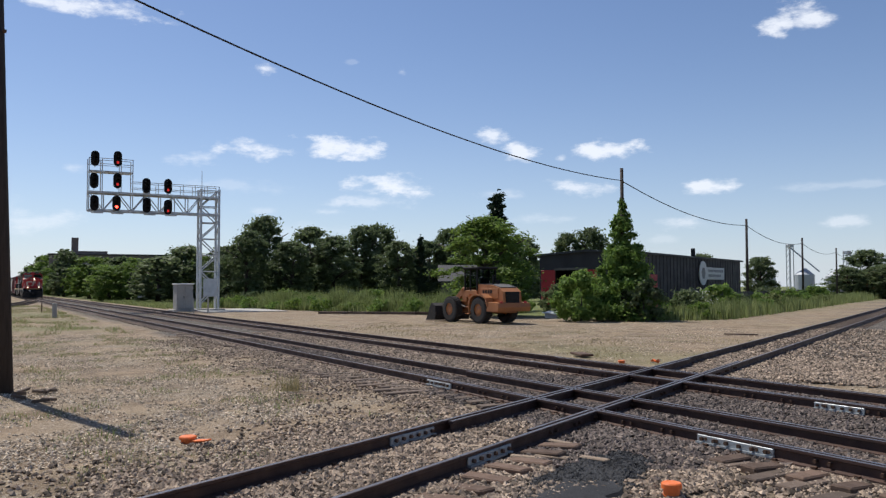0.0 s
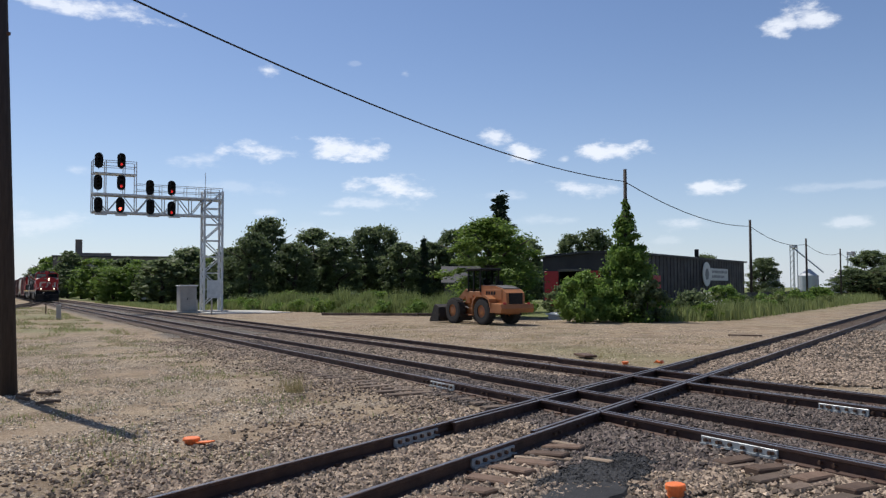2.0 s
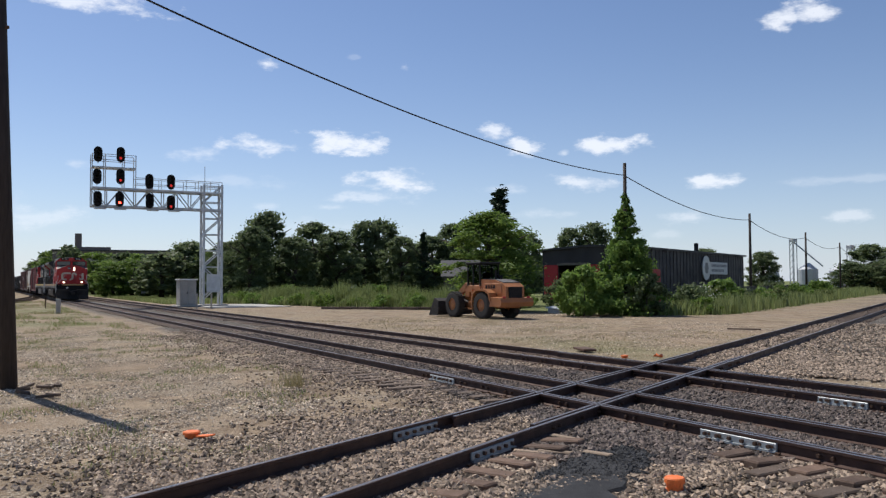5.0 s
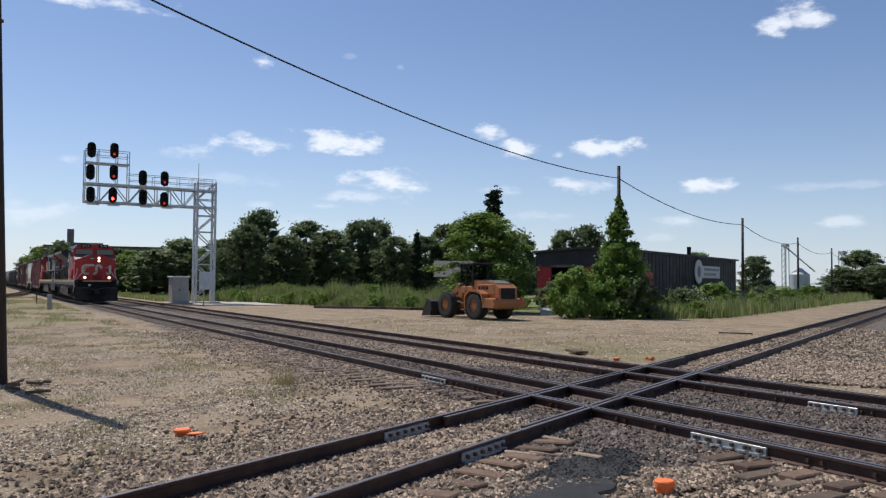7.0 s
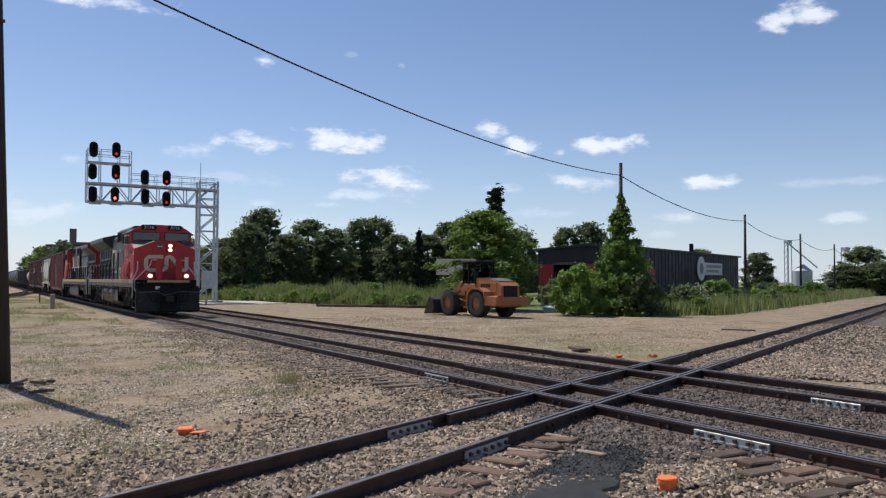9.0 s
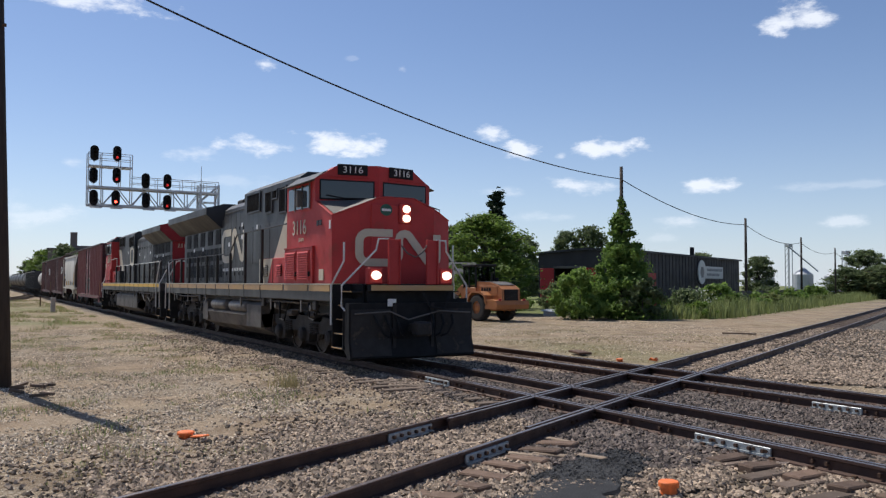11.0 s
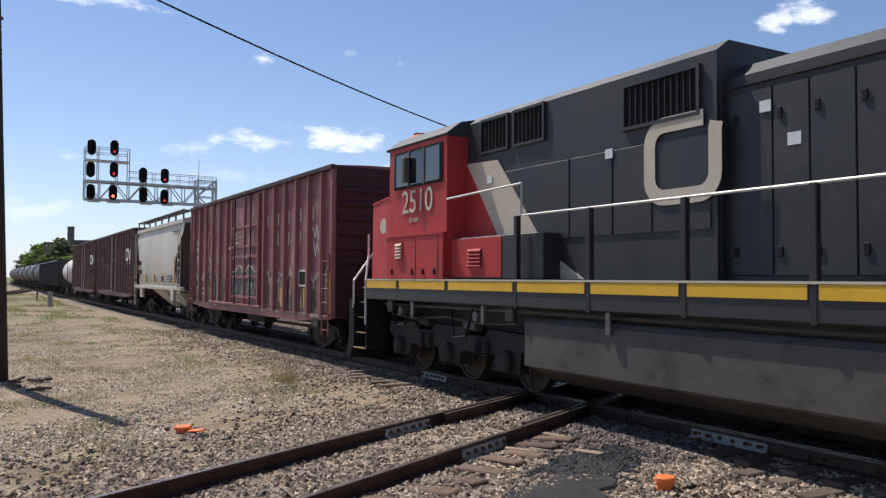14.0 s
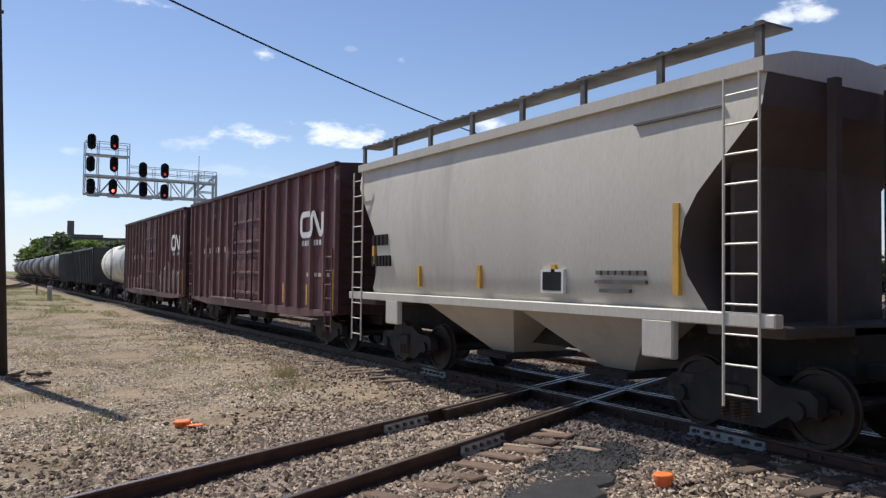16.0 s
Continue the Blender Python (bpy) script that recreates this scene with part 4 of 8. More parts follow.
        for a, b, z0, z1 in (((-8.67, -7.3, 4.37, 4.94), (-6.64, -6.04, 4.23, 4.85), (-5.95, -5.51, 4.62, 4.85), (-5.26, -4.67, 4.15, 4.87)) if lead else ((ha + 0.3, ha + 1.65, htop - 0.9, htop - 0.33), (-5.9, -5.1, 4.3, 4.84), (-4.85, -4.05, 4.3, 4.84))):
            g = part("intake_grille", Mesh().box(a, b, *sorted((yh, yh + s * 0.006)), z0, z1), M_BLACK, L)
            fy = sorted((yh, yh + s * 0.045))
            for u0, u1, v0, v1 in ((a - 0.05, b + 0.05, z1, z1 + 0.05), (a - 0.05, b + 0.05, z0 - 0.05, z0), (a - 0.05, a, z0, z1), (b, b + 0.05, z0, z1)):
                part("grille_frame", Mesh().box(u0, u1, *fy, v0, v1), M_LBLACK, g)
            n = int((b - a) / 0.11)
            for i in range(1, n):
                x = a + i * (b - a) / n
                part("grille_bar", Mesh().box(x - 0.008, x + 0.008, *sorted((yh + s * 0.006, yh + s * 0.03)), z0, z1), M_GRIME, g)
        for a, b in ((ha + 0.1, ha + 1.1), (ha + 1.14, ha + 1.9), (ha + 1.94, ha + 2.9), (ha + 2.94, -3.6)):
            if b > a:
                part("hood_panel", Mesh().box(a, b, *sorted((yh, yh + s * 0.016)), 2.62, 3.86, c=0.006), M_LBLACK, L)
        # pale slanting band and red foot behind the cab
        y0, y1 = sorted((yh + s * 0.017, yh + s * 0.024))
        part("pale_band", Mesh().prism([(cr - 0.02, 4.14), (-4.56, 4.1), (-5.77, 2.72), (-6.1, 2.4), (-6.95, 1.98), (-6.3, 1.98), (-5.4, 2.4), (-4.6, 2.72)], y0, y1, "y"), M_CREAM, L)
        part("red_foot", Mesh().prism([(cr - 0.02, 4.13), (-4.59, 2.72), (-5.4, 2.4), (-6.3, 1.98), (cr - 0.02, 1.98)], y0, y1, "y"), M_LRED, L)
        sb = part("side_box", Mesh().box(-6.36, cr, *sorted((yh, s * 1.42)), 1.97, 2.72, c=0.015), M_LRED if lead else M_LBLACK, L)
        if lead:
            part("side_box_band", Mesh().prism([(-6.35, 1.98), (-6.35, 2.71), (-5.05, 2.71), (-5.5, 1.98)], *sorted((s * 1.42, s * 1.426)), "y"), M_CREAM, sb)
        else:
            part("side_box_door", Mesh().box(-5.2, cr - 0.02, *sorted((s * 1.42, s * 1.43)), 2.0, 2.7, c=0.006), M_LRED, sb)
        for a in ((-5.92, -4.63) if lead else (-4.6,)):
            v = part("vent_louvre", Mesh().box(a, a + 0.46, *sorted((s * 1.42, s * 1.434)), 2.18, 2.52), M_BLACK, sb)
            for i in range(5):
                z = 2.19 + i * 0.066
                part("louvre_slat", Mesh().prism([(s * 1.43, z + 0.05), (s * 1.465, z), (s * 1.465, z + 0.014), (s * 1.43, z + 0.062)], a + 0.01, a + 0.45, "x"), M_CREAM if a < -5 else M_LRED, v)
        part("side_box_seam", Mesh().box(-5.02, -5.0, *sorted((s * 1.42, s * 1.429)), 1.99, 2.7), M_BLACK, sb)
        pts, k = loop_and_zigzag((-12.72 if lead else -10.6), 2.86, 2.86, 1.0, s > 0)
        ym = 0.985
        if not lead:
            pts, k = loop_and_zigzag(-10.65, 3.08, 2.3, 0.98, s > 0)
            pts, ym = pts[:24], 1.128
        part("side_mark", stroke(pts, k * 0.92, *sorted((s * ym, s * (ym + 0.007)))), M_CREAM, L, "large pale looped mark on the black hood")
        if lead:
            part("lettering_bar", bars(13, -12.7, -9.85, 2.42, 2.53, *sorted((s * 0.985, s * 0.991)), 0.5), M_WHITE, L)
    for s in (-1, 1):
        part("hood_rail", Mesh().tube([(wing0 + 0.5, s * 0.97, hb - 0.33), (ha - 0.1, s * 0.97, hb - 0.33)], 0.018, 5), M_DARKRAIL, L)
        part("conduit", Mesh().tube([(ha + 0.02, s * 1.02, 2.0), (ha + 0.02, s * 1.02, hb)], 0.03, 6), M_LBLACK, L)
        for x, z in ((-4.4, 3.7), (-7.6, 3.75), (-10.2, 4.0), (-16.0, 3.3), (-17.6, 3.3)):
            part("notice", Mesh().box(x, x + 0.16, *sorted((s * (hy if x > ha else 0.95) + s * 0.03, s * (hy if x > ha else 0.95) + s * 0.036)), z, z + 0.14), M_WHITE, L)
    part("hood_roof_walk", Mesh().box(wing0, ha - 0.2, -0.5, 0.5, hb, hb + 0.06, c=0.02), M_GRIME, L)
    part("exhaust_cover", Mesh().box(wing0 + 0.2, wing0 + 1.0, -0.5, 0.5, 4.8, 5.2, c=0.06), M_GRIME, L)
    horn = part("air_horn", Mesh().tube([(-11.9, 0, hb), (-11.9, 0, 5.2)], 0.05, 6).tube([(-12.2, 0, 5.2), (-11.6, 0, 5.2)], 0.035, 6), M_BLACK, L)
    for a, b in ((-1.4, -1.62), (-0.8, -0.58)):
        part("horn_bell", Mesh().tube([(-10.8 + a, 0, 5.2), (-10.8 + b, 0, 5.2)], [0.04, 0.1], 10), M_BLACK, horn)
    part("roof_unit", Mesh().box(-3.2, -2.3, -0.5, 0.3, 5.05, 5.22, c=0.04), M_RES, L)
    part("antenna", Mesh().box(c0 - 0.6, c0 - 0.4, -0.1, 0.1, 5.05, 5.14, c=0.03), M_RES, L)
    # fuel tank, reservoirs, running gear
    ta, tb = -13.4, -5.95
    part("fuel_tank", Mesh().prism([(-0.9, 0.30), (0.9, 0.30), (1.36, 0.55), (1.46, 0.92), (1.46, 1.0), (1.2, 1.05), (1.2, 1.5), (-1.2, 1.5), (-1.2, 1.05), (-1.46, 1.0), (-1.46, 0.92), (-1.36, 0.55)], ta, tb, "x"), M_TANK, L)
    for s in (-1, 1):
        for a, b in (((ta, ta + 0.75), (tb - 1.55, tb)) if lead else ((ta, ta + 1.35), (ta + 1.4, tb))):
            part("tank_cover", Mesh().prism([(s * 1.47, 0.6), (s * 1.47, 1.28), (s * 1.38, 1.36), (s * 1.1, 1.36), (s * 1.1, 0.6)], a, b, "x"), M_TANK, L)
        if lead:
            for a, b in ((ta + 1.3, ta + 3.15), (ta + 3.75, tb - 1.7)):
                part("air_reservoir", Mesh().tube([(a, s * 1.3, 1.2), (a + 0.1, s * 1.3, 1.2), (b - 0.1, s * 1.3, 1.2), (b, s * 1.3, 1.2)], [0.17, 0.215, 0.215, 0.17], 16), M_RES, L, smooth=True)
                part("drain_valve", Mesh().box(a + 0.35, a + 0.43, *sorted((s * 1.38, s * 1.46)), 0.93, 1.02, c=0.01), M_RES, L)
            part("tank_ledge", Mesh().box(ta + 0.8, tb - 1.6, *sorted((s * 1.4, s * 1.49)), 0.93, 0.955), M_RES, L)
        part("side_pipe", Mesh().tube([(-19.0, s * 1.3, 1.42), (-13.5, s * 1.3, 1.42), (-6.0, s * 1.45, 1.45), (-0.5, s * 1.3, 1.42)], 0.03, 6), M_TANK, L)
        for x in (-17.9, -13.7, -5.6, -1.2):
            part("sill_bracket", Mesh().box(x - 0.12, x + 0.12, *sorted((s * 1.45, s * 1.53)), 1.28, 1.52, c=0.01), M_GRIME, L)
    if not lead:
        for s in (-1, 1):
            for a, b in ((-15.3, -16.7), (-16.7, -18.1)):
                part("hanging_chain", Mesh().tube([(a + (b - a) * u, s * 1.5, 1.42 - 1.5 * u * (1 - u)) for u in (0, 0.15, 0.3, 0.5, 0.7, 0.85, 1)], 0.018, 6), M_RES, L)
    for s in (-1, 1):
        for x, d in ((-14.2, 0.5), (-17.4, 0.45), (-4.3, 0.5), (-1.9, 0.4)):
            part("air_hose", Mesh().tube([(x, s * 1.42, 1.45), (x + 0.15, s * 1.47, 1.45 - d), (x + 0.55, s * 1.47, 1.4 - d), (x + 0.75, s * 1.42, 1.4)], 0.026, 6), M_BLACK, L)
        for x in (-17.9, -15.2, -4.5, -1.6):
            part("sander_valve", Mesh().tube([(x, s * 1.3, 1.32), (x, s * 1.5, 1.32)], 0.085, 10), M_RES, L)
        part("cable_run", Mesh().tube([(-19.0, s * 1.5, 1.5), (-16.5, s * 1.5, 1.43), (-13.6, s * 1.5, 1.48)], 0.022, 6), M_TANK, L)
        for x in (-18.4, -15.8, -12.8, -8.0, -4.8, -2.2):
            part("sill_hanger", Mesh().box(x - 0.05, x + 0.05, *sorted((s * 1.5, s * 1.535)), 1.2, 1.52, c=0.008), M_RES, L)
    loco_bogie(L, -3.0, turn)
    loco_bogie(L, -16.7, turn)
    return L


loco_lead = locomotive("red and black wide-nose diesel locomotive with lit headlights", "3116", M_STRIPE_OLD, True, -13.0, -20.2, 1, 1.30, (-9.15, 4.95, 1.16, 5.2))
loco_second = locomotive("trailing red and black diesel locomotive coupled cab to the cars", "2510", M_STRIPE_NEW, False, -14.7, -19.7, -1, 1.08, (-9.5, 4.72, 1.1, 5.05))


# ------------------------------------------------------------ the train: freight cars
def couplers(parent, length):
    for a, b in ((0.0, 0.72), (-length - 0.72, -length)):
        part("coupler", Mesh().box(a, b, -0.1, 0.1, 0.78, 0.98, c=0.02), M_GRIME, parent)


def ladder(parent, x0, x1, y0, y1, z0, z1, n, mat):
    lad = part("ladder", Mesh().tube([(x0, y0, z0), (x0, y0, z1)], 0.018, 5).tube([(x1, y1, z0), (x1, y1, z1)], 0.018, 5), mat, parent)
    for i in range(n):
        z = z0 + (i + 0.4) * (z1 - z0) / n
        part("rung", Mesh().tube([(x0, y0, z), (x1, y1, z)], 0.014, 5), mat, lad)


def graffiti(parent, x0, x1, side, seed, z0=1.04, z1=2.35):
    """Faded bubble letters along the foot of the wall: ragged plates of old spray paint."""
    rnd = random.Random(seed)
    x = x0
    while x < x1 - 0.5:
        w = rnd.uniform(0.6, 0.95)
        h = rnd.uniform(0.65, 1.0) * (z1 - z0)
        pts = []
        for i in range(18):
            a = 2 * math.pi * i / 18
            k = 1 + 0.2 * math.sin(3 * a + seed + x) + rnd.uniform(-0.12, 0.12)
            pts.append((x + w / 2 + w / 2 * k * math.cos(a), max(z0 + 0.01, z0 + h / 2 + h / 2 * k * math.sin(a))))
        lift = 0.002 * (len(parent.children) % 3)
        y = sorted((side * (1.404 + lift * 3), side * (1.407 + lift * 3)))
        part("graffiti_letter", Mesh().prism(pts, *y, "y"), M_GRAFFITI, parent)
        inner = [(x + w / 2 + (px - x - w / 2) * 0.86, z0 + h / 2 + (pz - z0 - h / 2) * 0.88 - 0.04) for px, pz in pts]
        part("graffiti_fill", Mesh().prism(inner, *sorted((side * (1.407 + lift * 3), side * (1.409 + lift * 3))), "y"), M_GRAFFITI2 if rnd.random() < 0.7 else M_BOXRED, parent)
        x += w * rnd.uniform(0.75, 1.0)


def boxcar(label, paint, rib_paint, length, name_bars, marked, seed, logo=False):
    B = thing("boxcar", Matrix(), label, "boxcar", "freight cars of the train")
    zt = 4.79 if name_bars else 4.72
    body = [(-1.4, 0.98), (1.4, 0.98), (1.4, zt), (0.75, zt + 0.04), (0, zt + 0.06), (-0.75, zt + 0.04), (-1.4, zt)]
    part("body", Mesh().prism(body, -length, 0, "x"), paint, B)
    part("underframe", Mesh().box(-length, 0, -0.35, 0.35, 0.7, 1.0).box(-length + 3, -3, -1.3, 1.3, 0.85, 0.98).box(-9.3, -7.4, -0.9, -0.5, 0.5, 0.85, c=0.04), M_GRIME, B)
    for k in range(int(length / 1.22)):
        x = -0.6 - k * 1.22
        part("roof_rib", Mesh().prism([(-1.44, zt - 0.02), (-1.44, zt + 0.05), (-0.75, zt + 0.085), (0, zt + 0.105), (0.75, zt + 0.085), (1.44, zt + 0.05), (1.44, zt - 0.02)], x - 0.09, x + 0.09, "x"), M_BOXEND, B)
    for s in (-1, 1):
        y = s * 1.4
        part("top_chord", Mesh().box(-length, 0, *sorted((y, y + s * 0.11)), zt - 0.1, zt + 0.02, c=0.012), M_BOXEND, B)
        part("side_sill", Mesh().prism([(-0.1, 1.05), (-length + 0.1, 1.05), (-length + 0.1, 0.95), (-length + 2.6, 0.82), (-2.6, 0.82), (-0.1, 0.95)], *sorted((y, y + s * 0.045)), "y"), rib_paint, B)
        d0, d1 = -9.1, -6.0
        ribs = [-0.06, -0.8, -1.75, -2.7, -3.65, -4.6, -5.55] + [d0 - 0.7 - i * 0.98 for i in range(int((length + d0) / 0.98))] + [-length + 0.06]
        for x in ribs:
            part("side_rib", Mesh().prism([(x - 0.085, y), (x - 0.06, y + s * 0.085), (x + 0.06, y + s * 0.085), (x + 0.085, y)], 1.04, zt - 0.1, "z"), rib_paint, B)
        dr = part("door", Mesh().box(d0, d1, *sorted((y, y + s * 0.055)), 1.15, zt - 0.18, c=0.01), paint, B)
        for x in (d0 + 0.05, (d0 + d1) / 2, d1 - 0.05):
            part("door_post", Mesh().box(x - 0.05, x + 0.05, *sorted((y + s * 0.05, y + s * 0.1)), 1.15, zt - 0.18, c=0.01), rib_paint, dr)
        for z in (1.3, 1.95, 2.6, 2.95, 3.6):
            part("door_rail", Mesh().box(d0 + 0.1, d1 - 0.1, *sorted((y + s * 0.05, y + s * 0.085)), z, z + 0.09, c=0.01), rib_paint, dr)
        for x in (d0 + 0.6, d1 - 0.7):
            part("lock_bar", Mesh().tube([(x, y + s * 0.12, 1.1), (x, y + s * 0.12, zt - 0.2)], 0.022, 6), M_GRIME, dr)
        part("door_track", Mesh().box(d0 - 3.0, d1 + 0.2, *sorted((y, y + s * 0.1)), 1.05, 1.13, c=0.01), rib_paint, B)
        for x0 in (-0.55, -length + 0.12):
            ladder(B, x0, x0 + 0.42, y + s * 0.1, y + s * 0.1, 0.55 if x0 > -1 else 0.55, 2.6 if x0 > -1 else 3.0, 6, rib_paint)
        part("corner_tape", Mesh().box(-0.14, -0.04, *sorted((y + s * 0.086, y + s * 0.092)), 1.1, 2.1), M_YELLOW, B)
        for x in (-4.1, -2.2, -11.0, -12.55):
            part("tape", Mesh().box(x, x + 0.1, *sorted((y + s * 0.003, y + s * 0.008)), 1.15, 1.7), M_YELLOW, B)
        if name_bars:
            # the owner's name as plain marks, one to each half panel
            ya = sorted((y + s * 0.002, y + s * 0.008))
            for line_z, first, n in ((3.52, -5.31, 9), (2.92, -4.84, 7)):
                for i in range(n):
                    x = first + i * 0.475
                    part("letter_bar", Mesh().box(x - 0.045, x + 0.045, *ya, line_z, line_z + 0.36), M_CREAM, B)
            part("shield_outline", stroke([(-12.25 + u * 0.35, 3.2 + v * 0.62) for u, v in ((0, 0.75), (-0.55, 0.72), (-0.85, 1.0), (-1.05, 0.6), (-0.9, 0.2), (-1.1, -0.3), (-0.75, -0.7), (0, -1.0), (0.75, -0.7), (1.1, -0.3), (0.9, 0.2), (1.05, 0.6), (0.85, 1.0), (0.55, 0.72), (0, 0.75))], 0.03, *sorted((y + s * 0.002, y + s * 0.008))), M_GRAFFITI, B)
            part("data_panel", Mesh().box(-2.55, -2.0, *sorted((y + s * 0.004, y + s * 0.01)), 1.75, 2.2), M_WHITE, B)
            part("data_panel_field", Mesh().box(-2.5, -2.05, *sorted((y + s * 0.01, y + s * 0.013)), 1.8, 2.15), M_BLACK, B)
            turned = 0 if s < 0 else 180
            for text, x, z, size in (("277", -14.16, 1.86, 0.32), ("28", -13.2, 1.86, 0.32), ("LD. LMT.", -14.18, 1.55, 0.13), ("LT. WT.", -14.18, 1.36, 0.13), ("153400", -13.2, 1.52, 0.13), ("61600", -13.2, 1.33, 0.13)):
                lettering("number" if size > 0.2 else "data_line", text, size, M_CREAM, B, pose(x, y + s * 0.012, z, 90, 0, turned), 0.003)
            for x in (-14.16, -13.94):
                part("letter_mark", stroke([(x - 0.06, 2.36), (x - 0.06, 2.58), (x + 0.06, 2.58), (x + 0.06, 2.36)], 0.045, *sorted((y + s * 0.004, y + s * 0.009))), M_CREAM, B)
            scrawl = random.Random(seed + 40)
            for row in range(3):
                z = 3.36 - row * 0.3
                loop = [(-14.38 + 0.024 * k + 0.07 * math.sin(k * 1.9 + row), z + 0.1 * math.sin(k * 1.3 + row * 2.0) + scrawl.uniform(-0.03, 0.03)) for k in range(19)]
                part("tag_stroke", stroke(loop, 0.022, *sorted((y + s * 0.004, y + s * 0.009))), M_WHITE, B)
            # patches of flaking pale and rusty paint above the sill
            for a, b in zip(sorted(ribs)[:-1], sorted(ribs)[1:]):
                if b - a > 1.5 or b - a < 0.4:
                    continue
                for k in range(3):
                    cx, cz, rx_, rz_ = scrawl.uniform(a + 0.25, b - 0.25), scrawl.uniform(1.3, 2.15), scrawl.uniform(0.05, 0.14), scrawl.uniform(0.07, 0.28)
                    ring = [(cx + rx_ * q * math.cos(math.tau * m / 22), cz + rz_ * q * math.sin(math.tau * m / 22)) for m, q in ((m, scrawl.uniform(0.55, 1.15)) for m in range(22))]
                    part("flaking_patch", Mesh().prism(ring, *sorted((y + s * 0.004, y + s * (0.0046 + 0.0006 * k))), "y"), (M_GRAFFITI, M_SPRAY_RUST, M_RUSTORANGE)[k], B)
            part("tag_stroke", stroke([(-1.5, 3.3), (-1.35, 3.05), (-1.25, 3.35), (-1.1, 3.0), (-0.95, 3.3), (-0.85, 3.1)], 0.035, *sorted((y + s * 0.004, y + s * 0.01))), M_WHITE, B)
            part("tag_stroke", stroke([(-1.45, 2.95), (-1.3, 2.55), (-1.2, 2.9), (-1.05, 2.6), (-0.9, 2.9)], 0.035, *sorted((y + s * 0.004, y + s * 0.01))), M_WHITE, B)
            part("placard", Mesh().box(-1.4, -0.95, *sorted((y + s * 0.01, y + s * 0.05)), 0.72, 0.95), M_GRIME, B)
            spray = random.Random(seed + (2 if s > 0 else 3))
            edges = sorted(ribs)
            for a, b in zip(edges[:-1], edges[1:]):
                if a < d0 < b or a < d1 < b or b - a < 0.4:
                    continue
                h0 = spray.uniform(1.95, 2.25)
                wave = [(a + 0.1 + (b - a - 0.2) * i / 9, h0 + 0.13 * math.sin(i * 0.7 + a * 2) + spray.uniform(-0.03, 0.03)) for i in range(10)]
                part("sprayed_band", Mesh().prism([(a + 0.1, 1.06)] + wave + [(b - 0.1, 1.06)], *sorted((y + s * 0.001, y + s * 0.0025)), "y"), (M_SPRAY_DARK, M_SPRAY_GREY, M_SPRAY_DARK, M_SPRAY_RUST)[spray.randrange(4)], B)
                part("sprayed_edge", stroke([(u, v - 0.02) for u, v in wave], spray.uniform(0.03, 0.075), *sorted((y + s * 0.0025, y + s * 0.004))), M_GRAFFITI, B)
            for a, b in ((d0 + 0.12, -7.62), (-7.48, d1 - 0.12)):
                wave = [(a + (b - a) * i / 9, 2.3 + 0.12 * math.sin(i * 0.8 + a) + spray.uniform(-0.03, 0.03)) for i in range(10)]
                part("sprayed_band", Mesh().prism([(a, 1.42)] + wave + [(b, 1.42)], *sorted((y + s * 0.056, y + s * 0.058)), "y"), M_SPRAY_GREY, dr)
                part("sprayed_edge", stroke([(u, v - 0.03) for u, v in wave], 0.05, *sorted((y + s * 0.058, y + s * 0.06))), M_GRAFFITI, dr)
            # runs of paint down the panels, and dark stains between them
            for a, b in zip(edges[:-1], edges[1:]):
                if b - a < 0.4 or a < d0 < b or a < d1 < b or d0 < (a + b) / 2 < d1:
                    continue
                for k in range(7):
                    x, top, low, wd = spray.uniform(a + 0.12, b - 0.12), spray.uniform(1.5, 2.2), spray.uniform(1.07, 1.4), spray.uniform(0.012, 0.05)
                    run = [(x - wd, top), (x - wd * 0.7, (top + low) / 2), (x - wd * 0.4, low), (x + wd * 0.4, low + 0.02), (x + wd * 0.8, (top + low) / 2 + 0.06), (x + wd, top - 0.03)]
                    part("paint_run", Mesh().prism(run, *sorted((y + s * 0.005, y + s * (0.0062 + 0.0003 * k))), "y"), (M_SPRAY_DARK, M_GRAFFITI, M_BOXEND, M_SPRAY_GREY, M_WHITE, M_BOXEND, M_RUSTORANGE)[k], B)
            part("routing_card", Mesh().box(-9.75, -9.5, *sorted((y + s * 0.004, y + s * 0.01)), 2.95, 3.05), M_WHITE, B)
            part("sill_grime", Mesh().box(-length + 0.3, -0.3, *sorted((y + s * 0.046, y + s * 0.049)), 0.965, 1.035), M_SPRAY_RUST, B)
        if logo:
            pts, k = loop_and_zigzag(-2.4, 3.0, 1.55, 0.55, s > 0)
            part("side_mark", stroke(pts, k, *sorted((y + s * 0.08, y + s * 0.086))), M_WHITE, B)
            part("number_bar", bars(8, -2.6, -0.9, 2.72, 2.86, *sorted((y + s * 0.002, y + s * 0.008))), M_WHITE, B)
            part("data_bar", bars(6, -2.2, -0.5, 1.9, 2.0, *sorted((y + s * 0.002, y + s * 0.008))), M_GRAFFITI, B)
            part("number_bar", bars(9, -14.0, -10.2, 2.7, 2.9, *sorted((y + s * 0.002, y + s * 0.008)), 0.5), M_GRAFFITI, B)
        if marked and not name_bars:
            graffiti(B, -5.9, -0.3, s, seed)
            graffiti(B, -length + 0.4, d0 - 0.3, s, seed + 4, 1.02, 1.9)
